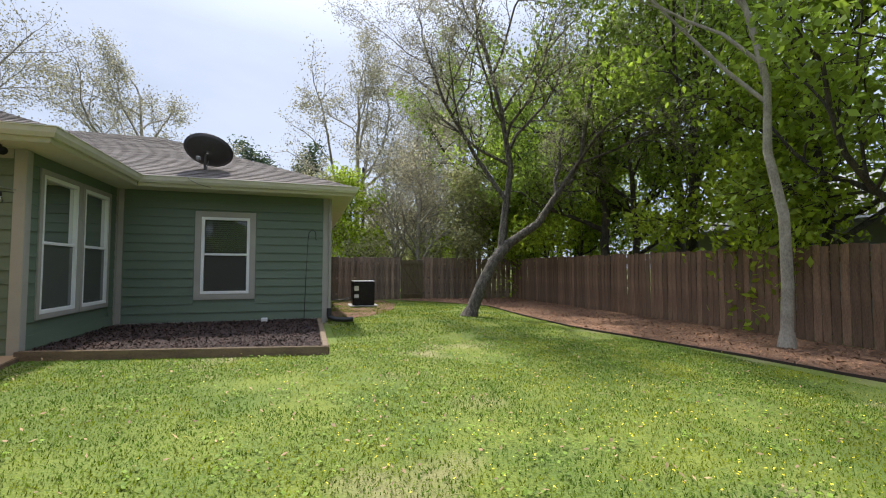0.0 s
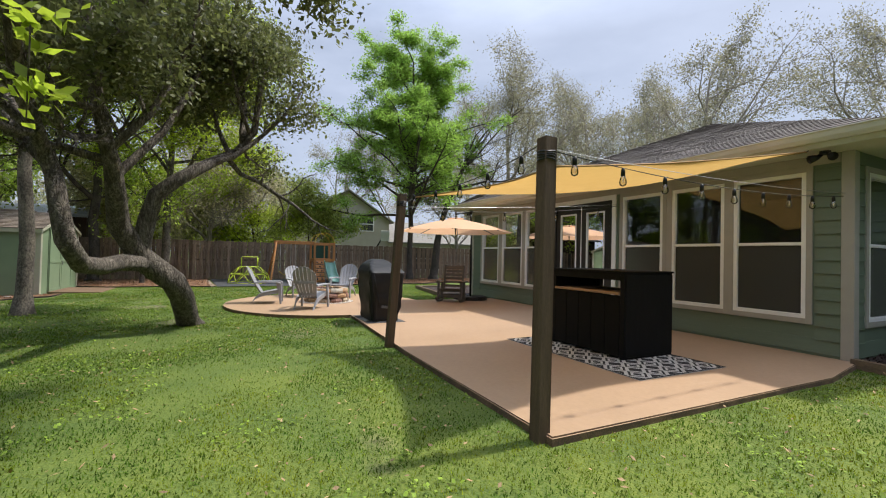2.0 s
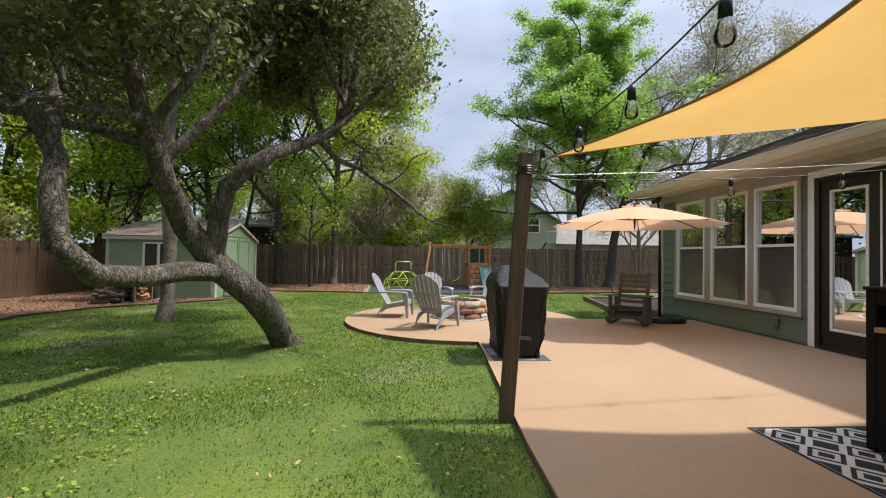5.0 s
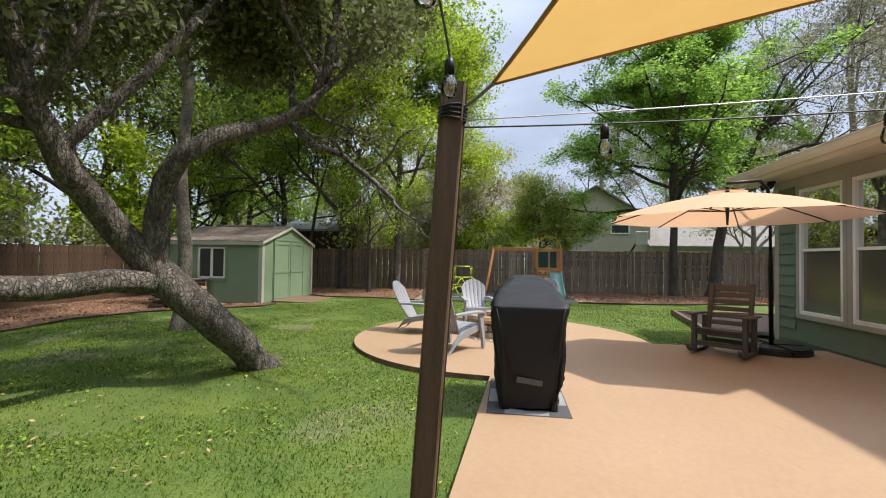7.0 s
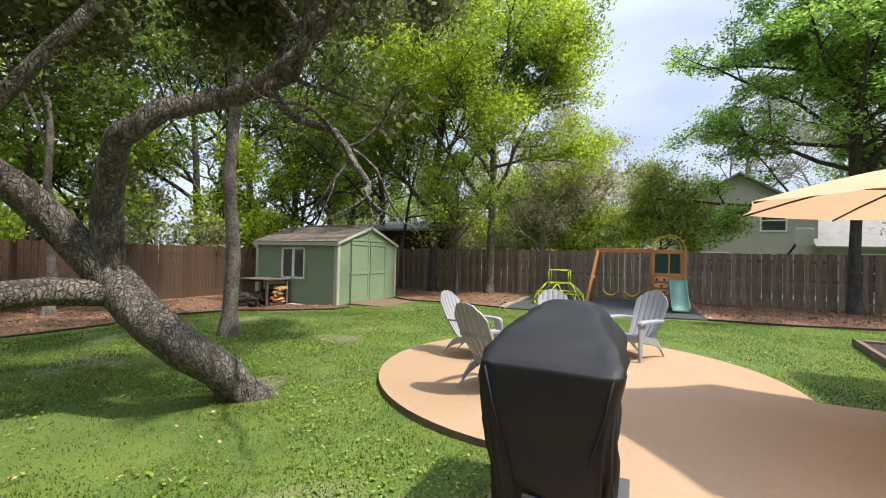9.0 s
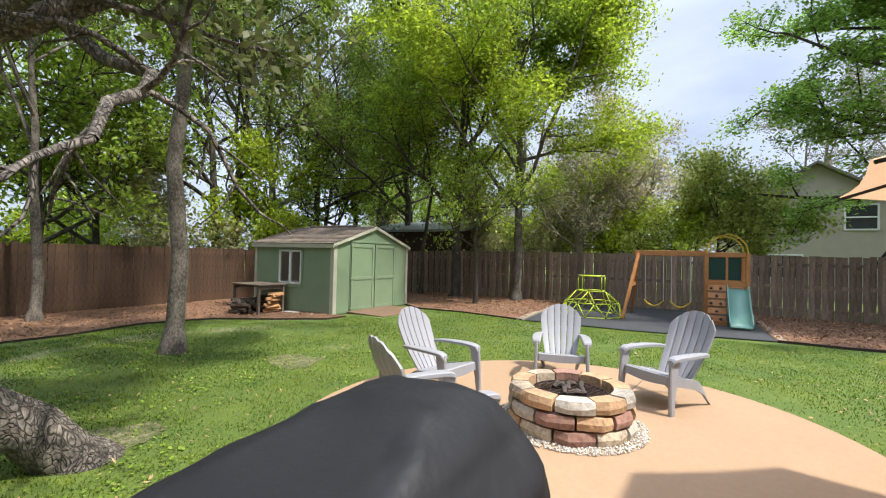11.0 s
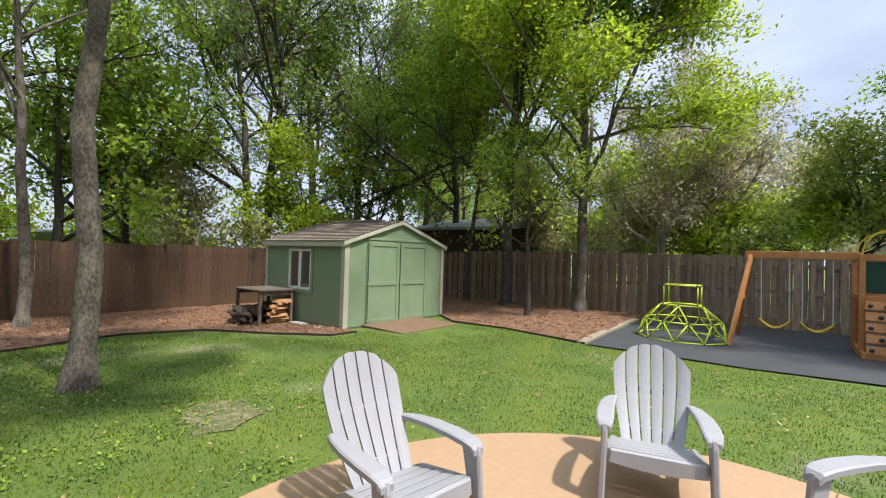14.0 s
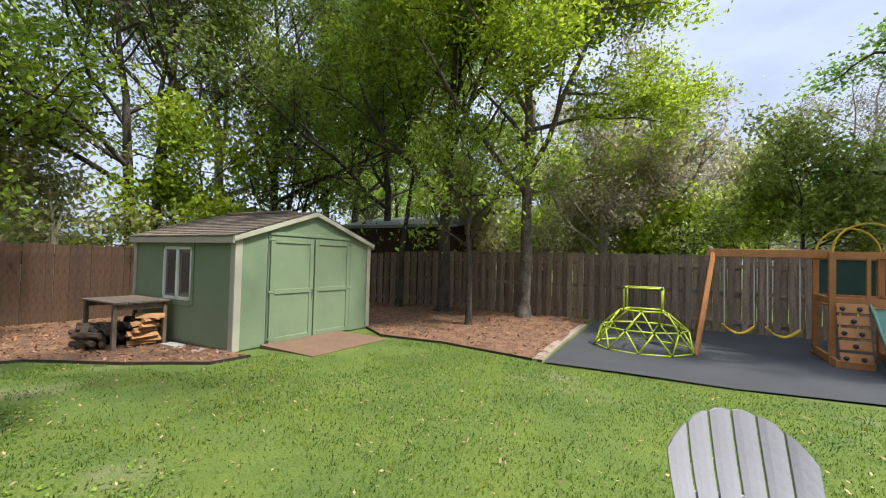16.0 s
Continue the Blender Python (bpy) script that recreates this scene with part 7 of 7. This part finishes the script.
tree("tree", (-17.2, -9.9), "small vine-wrapped tree trunk with new leaves", M["bark_dark"], M["leaf_fresh"], height=4.5, radius=0.09, seed=15, leaves=3000, size=0.06, scatter=0.2, group=G1)
tree("tree", (-19.8, -9.5), "tall tree with bright spring leaves", M["bark_grey"], M["leaf_bright"], height=14, radius=0.18, lean=(1.6, 0.5), first=0.3, seed=16, leaves=100000, size=0.062, scatter=0.30, flat=0.35, spread=1.0, shrink=0.46, kids=(18, 6, 4, 3), group=G1)
tree("tree", (-19.8, 2.1), "layered bright green tree by the fence", M["bark_dark"], M["leaf_layered"], height=15.3, radius=0.17, seed=17, leaves=135000, size=0.062, scatter=0.22, flat=0.55, spread=1.2, shrink=0.40, kids=(46, 6, 4), levels=3, droop=0.015, jitter=0.1, first=0.26, taper=0.72, group=G1)
tree("tree", (-19.8, 3.55), "stout grey oak with thin new leaves", M["bark_dark"], M["leaf_grey"], height=11, radius=0.24, lean=(0.5, 3.0), seed=18, leaves=16000, size=0.045, scatter=0.25, group=G1)
tree("tree", (7.6, 3.8), "leaning bare-limbed oak over the lawn", M["bark"], M["leaf_grey"], seed=19, levels=4, leaves=46000, size=0.028, scatter=0.16, kids=(8, 5, 4, 3), jitter=0.2, shrink=0.55, group=G1, min_r=0.005,
     limbs=[([(0, 0, 0), (0.35, 0.0, 0.8), (0.75, 0.05, 1.5), (1.2, 0.1, 2.0)], 0.17, 0.15), ([(1.15, 0.1, 1.95), (2.2, 0.2, 2.6), (2.9, 0.3, 3.5), (3.8, 0.4, 4.6), (4.4, 0.5, 7.5)], 0.13, 0.05), ([(1.0, 0.1, 1.8), (1.2, 0.3, 2.8), (1.5, 0.5, 4.2), (1.2, 0.5, 5.9), (0.6, 0.8, 8.6)], 0.12, 0.05), ([(1.3, 0.35, 3.2), (0.5, 0.8, 4.6), (-0.4, 1.0, 6.2), (-0.9, 1.2, 7.8)], 0.07, 0.03)])
tree("tree", (11.5, -1.5), "straight pale-barked tree by the fence", M["bark_pale"], M["leaf_dark"], height=12, radius=0.105, lean=(-0.3, 0.9), seed=20, leaves=26000, size=0.055, scatter=0.24, group=G1)
tree("shrub", (-21.9, -3.1), "rounded olive-green shrub tree behind the fence", M["bark_dark"], M["leaf_olive"], height=4.3, radius=0.09, seed=23, leaves=17000, size=0.065, scatter=0.22, spread=0.8, shrink=0.6, kids=(12, 6, 4), levels=3, category="shrub")

# ---- woods beyond the fences ----
W = "woods beyond the fences"
far = []
for i, (leaf, h, r, n, bk, fst, sz, sc) in enumerate((
        ("leaf_mid", 13, 0.2, 9000, "bark_dark", 0.3, 0.095, 0.26), ("leaf_dark", 12, 0.2, 9500, "bark_dark", 0.25, 0.095, 0.28), ("leaf_far", 9, 0.16, 6500, "bark_pale", 0.2, 0.09, 0.30), ("leaf_fresh", 9, 0.15, 7500, "bark_dark", 0.2, 0.095, 0.28),
        ("leaf_grey", 15, 0.24, 13000, "bark_pale", 0.25, 0.065, 0.30), ("leaf_scrub", 8, 0.15, 4600, "bark_pale", 0.15, 0.065, 0.26), ("leaf_far", 5.5, 0.09, 8000, "bark_pale", 0.1, 0.08, 0.30), ("leaf_bright", 5.8, 0.09, 9500, "bark_dark", 0.1, 0.09, 0.32))):
    bare = leaf in ("leaf_grey", "leaf_scrub")
    far.append(tree("tree", (-34 - 3 * i, -27 - 2 * i), ("half-bare greyish tree" if bare else "leafy tree" if h > 6 else "low scrubby tree") + " in the woods behind the fence", M[bk], M[leaf], height=h, radius=r, lean=(0.6, 0.4), seed=40 + i, leaves=n, size=sz, scatter=sc, kids=(10, 6, 5, 3) if bare else (11, 6, 4), levels=4 if bare else 3, shrink=0.5, first=fst, group=W, min_r=0.008, jitter=0.18))
A, B, C, D, E4, F5, S6, S7 = far
grove([A, E4, B, D], [(-3, -21.5), (1.5, -22.5), (-7, -21), (-11.5, -22), (-15, -20.5), (-18.5, -21.5), (-22.5, -19.8), (5, -21), (9, -23)], "", W, 2)
grove([S7, D, S6, S7], [(-5.5, -20.2), (-9.5, -20.4), (-13.0, -20.0), (-2.0, -20.0), (-16.8, -19.6), (-20.5, -20.2), (2.5, -20.0), (-7.5, -27), (-13, -28)], "", W, 12)
grove([A, D], [(-23.5, -19.2), (-27.5, -19.5)], "", W, 3)
grove([S6, F5, S7, F5], [(-24, -9.5), (-25, -6.8), (-26.5, -11), (-27, -7.5), (-28, -4.8), (-30, -9.5), (-33, -12), (-31, -14), (-23.2, -11.8), (-23.0, -8.0), (-24.2, -5.6), (-28.5, -12), (-35, -9)], "", W, 4)
grove([E4, C, F5, E4], [(-40, -8), (-44, -2), (-40, -15), (-44, 4), (-43, 10), (-38, -20), (-46, -10), (-41, 18), (-36, 24)], "", W, 5)
grove([E4, F5, E4, E4], [(-22.5, 10.5), (-24, 14.5), (-21, 17), (-17, 19), (-13.5, 17.5), (-10, 20), (-18, 24), (-26, 20), (-6, 24), (-22.5, 6.5)], "", W, 6)
grove([F5, F5, E4], [(8.0, 15.5), (10.0, 17), (6.5, 21), (12.5, 15), (9.5, 22), (14, 20), (8.6, 13.4), (11.0, 20), (12.0, 24)], "", W, 7)
grove([S6, S7], [(4.6, 14.0), (5.6, 17.0), (10.5, 13.2), (12.4, 13.4), (9, 24), (13, 25)], "", W, 13)
grove([B, A, D], [(14.2, 6.5), (14.6, 3.2), (14.3, -0.6), (15.5, -3.5), (16.0, 1.0), (15.0, 9.5), (14.4, -6.5), (16.5, -9), (13.8, 12.5), (17, 14), (14.5, -12), (19, 18), (16.2, 5.0), (11.8, 14.6)], "", W, 8)
grove([D, S7], [(14.0, 4.8), (14.2, 1.4), (14.0, -2.4), (14.1, 8.2), (14.0, -5.0), (14.2, 10.6)], "", W, 14)
shade = tree("tree", (-19.6, -19.7), "dense dark shade tree with forked trunk beyond the fence", M["bark_dark"], M["leaf_dark"], height=15, radius=0.2, lean=(0.8, 0.6), seed=33, leaves=26000, size=0.075, scatter=0.26, first=0.3, kids=(12, 6, 4, 3), group=W)
copy_thing(shade, pose(-15.3, -19.8, -0.2, 0, 0, 130))
copy_thing(shade, pose(-22.6, -16.4, -0.3, 0, 0, 250))
pine = tree("pine_tree", (-1.5, 38), "distant pine with a clumped dark crown", M["bark_dark"], M["leaf_pine"], height=13.5, radius=0.2, seed=60, leaves=9000, size=0.16, scatter=0.5, spread=1.1, shrink=0.28, kids=(14, 6, 4), levels=3, flat=0.5, group="pines behind the house")
for x, y, r in ((3.6, 36, 90), (-6.5, 42, 200)):
    copy_thing(pine, pose(x, y, -0.5, 0, 0, r))

# a leafy branch tip hanging from the oak
br = thing("hanging_branch", pose(-0.1, -8.05, 4.2), "thin hanging branch with large bright green leaves", "branch")
bm = bmesh.new()
bpts = [Vector((-0.5, -0.3, 1.0)), Vector((-0.3, -0.1, 0.3)), Vector((-0.15, 0.1, -0.9)), Vector((-0.12, 0.2, -1.7)), Vector((-0.05, 0.22, -2.35))]
tube(bm, bpts, [0.014, 0.011, 0.008, 0.005, 0.003], 6)
part("twig", bm, M["bark_dark"], br, smooth=True)
LV, LF = leaf_arrays(np.random.default_rng(77), [bpts[3:]] * 2, 90, 0.042, 0.10, 0.3, 0.55)
lo = new("leaf_cluster", big_mesh("leaf_cluster", LV, LF, M["leaf_bright"]))
lo.parent = br
tagged(lo, "large bright green leaves", "", "", "stuff")

# ---- fences ----
fence("fence_west", (-20.5, 10.0), (-20.5, -18.1), 1.83, M["fence"], "dark weathered shadowbox timber fence", double=True, gap=0.15)
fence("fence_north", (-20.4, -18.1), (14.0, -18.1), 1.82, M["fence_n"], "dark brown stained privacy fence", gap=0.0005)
fence("fence_east", (12.75, -18.0), (12.75, 11.6), 1.83, M["fence_e"], "brown timber privacy fence", gap=0.012)
gf = fence("fence_south", (12.7, 11.6), (3.95, 11.6), 1.83, M["fence"], "dark timber fence beside the side gate", double=True, gap=0.11, skip=((4.3, 5.35),))
gate = thing("garden_gate", pose(7.9, 11.52, -0.2), "mossy brown timber garden gate with diagonal brace", "gate")
M["gate_wood"] = mat("gate_wood", (0.15, 0.115, 0.06), 0.85, dark=(0.08, 0.06, 0.035), scale=3, fine=20, stretch=(5, 5, 0.8), bump=0.3)
for i in range(7):
    bm = bmesh.new()
    box(bm, -0.49 + i * 0.14, -0.355 + i * 0.14, -0.01, 0.01, 0.05, 1.72, 0.003)
    part("board", bm, M["gate_wood"], gate)
for a, b in (((-0.49, -0.03, 0.22), (0.49, -0.03, 0.22)), ((-0.49, -0.03, 1.60), (0.49, -0.03, 1.60)), ((-0.45, -0.03, 1.55), (0.45, -0.03, 0.28))):
    bm = bmesh.new()
    beam(bm, a, b, 0.035, 0.09, 0.003)
    part("brace", bm, M["gate_wood"], gate)


# ---- lawn grass, flowers, fallen leaves, mulch chips ----
def inside(px, py, poly):
    r = np.zeros(len(px), bool)
    n = len(poly)
    for i in range(n):
        (xa, ya), (xb, yb) = poly[i], poly[(i + 1) % n]
        c = ((ya > py) != (yb > py)) & (px < (xb - xa) * (py - ya) / (yb - ya + 1e-12) + xa)
        r ^= c
    return r


def lawn_mask(px, py):
    m = ~inside(px, py, [(0.08, -0.02), (-8.22, -0.02), (-8.22, -4.79), (-5.8, -4.79), (-2.5, -4.97), (0.29, -5.02), (0.29, -1.2)])
    m &= ((px - CIRC[0]) / (CIRC[2] + 0.02)) ** 2 + ((py - CIRC[1]) / (CIRC[3] + 0.02)) ** 2 > 1
    m &= ~((px > -9.4) & (px < 3.95) & (py > -0.05) & (py < 12))
    m &= ~inside(px, py, [(0, 0), (3.8, 3), (3.82, -0.88), (0.05, -0.16)]) & ~inside(px, py, BED) & ~inside(px, py, WEST_BED)
    m &= ~inside(px, py, NORTH_EDGE + [(-12.3, -11.5), (-15.4, -11.5)] + WEST_EDGE + [(-18.8, -7.8), (-20.55, -7.8), (-20.55, -18.2), (10.0, -18.2)])
    m &= ~inside(px, py, SW_EDGE + [(-20.55, 9.0), (-20.55, -2.4), (-19.3, -2.4)]) & ~inside(px, py, RUBBER) & ~inside(px, py, EAST_EDGE + [(13, -15.0), (13, 11.4)])
    m &= ~((px < -11.2) & (py < -10.9)) & ~((px < -14.5) & (py > -7.9) & (py < -2.25))
    m &= ~((px < -12.75) & (px > -14.6) & (py < -10.15))
    return m


GZ = np.vectorize(ground_z)


def lawn(n, x0, x1, y0, y1, hmin, hmax, w, seed):
    r = np.random.default_rng(seed)
    px, py = r.uniform(x0, x1, n), r.uniform(y0, y1, n)
    keep = lawn_mask(px, py)
    px, py = px[keep], py[keep]
    # thin out in bare patches
    dens = np.array([noise.noise((x * 0.75, y * 0.75, 5.5)) + 0.5 * noise.noise((x * 2.3, y * 2.3, 9.5)) for x, y in zip(px, py)])
    under = (((px + 7.0) / 4.2) ** 2 + ((py + 9.6) / 3.2) ** 2 < 1)
    keep = r.uniform(0, 1, len(px)) < np.clip(1.05 - 2.2 * np.clip(dens - 0.12 + 0.2 * under, 0, 1), 0.22, 1)
    px, py = px[keep], py[keep]
    for sx, sy, ra, rb in SOIL:
        d = np.sqrt(((px - sx) / ra) ** 2 + ((py - sy) / rb) ** 2) + r.normal(0, 0.18, len(px))
        keep = r.uniform(0, 1, len(px)) < np.clip(0.30 + 0.7 * (d - 0.35), 0.30, 1)
        px, py = px[keep], py[keep]
    k = len(px)
    pz = GZ(px, py) + 0.004
    a, t = r.uniform(0, 2 * np.pi, k), r.uniform(0.2, 1.0, k)
    h = r.uniform(hmin, hmax, k)
    ww = w * r.uniform(0.6, 1.4, k)
    b = np.stack([px, py, pz], 1)
    side = np.stack([np.cos(a), np.sin(a), 0 * a], 1) * ww[:, None]
    la = a + np.pi / 2 + r.normal(0, 0.5, k)
    tip = np.stack([np.cos(la) * t * h * 0.9, np.sin(la) * t * h * 0.9, h * (1.05 - 0.5 * t)], 1)
    V = np.stack([b - side, b + side, b + tip], 1).reshape(-1, 3)
    return V, np.arange(3 * k).reshape(-1, 3)


M["grass"] = mat("grass_blades", (0.265, 0.288, 0.015), 0.8, spec=0.15, dark=(0.085, 0.160, 0.014), scale=1.1, amount=0.7, fine=7, bump=0, isl=0.55, translucent=0.4)
west_green_and_shade(M["grass"])
vs, fs, base = [], [], 0
for args in ((560000, -6.0, 9.8, -12.0, 0.0, 0.010, 0.034, 0.0040, 1), (240000, -15.2, -6.0, -14.0, 2.0, 0.012, 0.036, 0.0045, 2), (60000, 3.8, 11.0, 0.0, 11.0, 0.02, 0.045, 0.007, 3), (30000, -7.0, 11.0, -15.0, -12.0, 0.02, 0.05, 0.008, 4)):
    V, F = lawn(*args)
    vs.append(V)
    fs.append(F + base)
    base += len(V)
tagged(new("grass", big_mesh("grass", np.concatenate(vs), np.concatenate(fs), M["grass"])), "short green lawn grass", "grass", "", "stuff")


def scatter_quads(n, x0, x1, y0, y1, size, seed, mask=None, lift=0.02, tilt=0.5, aspect=0.45):
    r = np.random.default_rng(seed)
    px, py = r.uniform(x0, x1, n), r.uniform(y0, y1, n)
    if mask is not None:
        k = mask(px, py)
        px, py = px[k], py[k]
    n = len(px)
    c = np.stack([px, py, GZ(px, py) + lift + r.uniform(0, 0.015, n)], 1)
    a = r.uniform(0, 2 * np.pi, n)
    u = np.stack([np.cos(a), np.sin(a), r.normal(0, tilt, n)], 1)
    w = np.stack([-np.sin(a), np.cos(a), r.normal(0, tilt, n)], 1)
    s = (size * r.uniform(0.5, 1.5, n))[:, None]
    V = np.stack([c - u * s, c + w * s * aspect, c + u * s, c - w * s * aspect], 1).reshape(-1, 3)
    return V, np.arange(4 * n).reshape(-1, 4)


M["clover"] = mat("clover_leaves", (0.21, 0.31, 0.026), 0.7, dark=(0.13, 0.21, 0.018), scale=2, bump=0, isl=0.4, translucent=0.3)


def clumps(x, y):
    """Broad-leaved weeds grow in patches of the lawn."""
    d = np.array([noise.noise((a * 1.1, b * 1.1, 2.2)) + 0.6 * noise.noise((a * 3.7, b * 3.7, 7.7)) for a, b in zip(x, y)])
    return lawn_mask(x, y) & (d > 0.12)


V, F = scatter_quads(90000, -10, 9.5, -11.5, 0.5, 0.012, 21, clumps, 0.018, 0.35, 0.85)
tagged(new("clover", big_mesh("clover", V, F, M["clover"])), "low clover and broad-leaved weeds in the lawn", "clover", "", "stuff")
M["flower"] = mat("yellow_flowers", (0.85, 0.68, 0.02), 0.6, scale=8, bump=0, isl=0.2)
V, F = scatter_quads(5200, 2.5, 9.8, -9.0, 1.0, 0.0065, 5, lambda x, y: lawn_mask(x, y) & (np.random.default_rng(1).uniform(0, 1, len(x)) < np.exp(-((x - 6.0) / 2.6) ** 2 - ((y + 4.2) / 2.4) ** 2)), 0.05, 0.3, 0.9)
tagged(new("flowers", big_mesh("flowers", V, F, M["flower"])), "tiny yellow flowers in the lawn", "flowers", "", "stuff")
M["dead_leaf"] = mat("fallen_leaves", (0.38, 0.27, 0.14), 0.8, dark=(0.20, 0.12, 0.06), scale=3, bump=0, isl=0.45)
V, F = scatter_quads(8000, -14, 9, -14, 1, 0.017, 6, lawn_mask, 0.03, 0.35)
tagged(new("fallen_leaves", big_mesh("fallen_leaves", V, F, M["dead_leaf"])), "dry tan leaves scattered on the lawn", "leaves", "", "stuff")
M["chip"] = mat("mulch_chips", (0.34, 0.185, 0.105), 0.95, dark=(0.15, 0.075, 0.042), scale=4, bump=0, isl=0.5)
vs, fs, base = [], [], 0
for poly, n, sd in ((NORTH_EDGE + [(-12.3, -11.5), (-15.4, -11.5)] + WEST_EDGE + [(-18.8, -7.8), (-20.55, -7.8), (-20.55, -18.2), (10.0, -18.2)], 60000, 7), (SW_EDGE + [(-20.55, 9.0), (-20.55, -2.4), (-19.3, -2.4)], 20000, 8), (EAST_EDGE + [(12.7, -15.0), (12.7, 11.4)], 30000, 9)):
    xs, ys = [p[0] for p in poly], [p[1] for p in poly]
    V, F = scatter_quads(n, min(xs), max(xs), min(ys), max(ys), 0.035, sd, lambda x, y: inside(x, y, poly), 0.045, 0.35, 0.3)
    vs.append(V)
    fs.append(F + base)
    base += len(V)
tagged(new("mulch_chips", big_mesh("mulch_chips", np.concatenate(vs), np.concatenate(fs), M["chip"])), "loose bark chips and pine straw", "mulch", "", "stuff")
M["chip_dark"] = mat("dark_mulch_chips", (0.070, 0.036, 0.027), 0.85, dark=(0.02, 0.011, 0.009), scale=6, bump=0, isl=0.6)
V, F = scatter_quads(16000, 0, 3.8, -0.85, 2.85, 0.022, 10, lambda x, y: inside(x, y, BED), 0.08, 0.5, 0.4)
tagged(new("bed_chips", big_mesh("bed_chips", V, F, M["chip_dark"])), "dark bark chips in the planting bed", "mulch", "", "stuff")
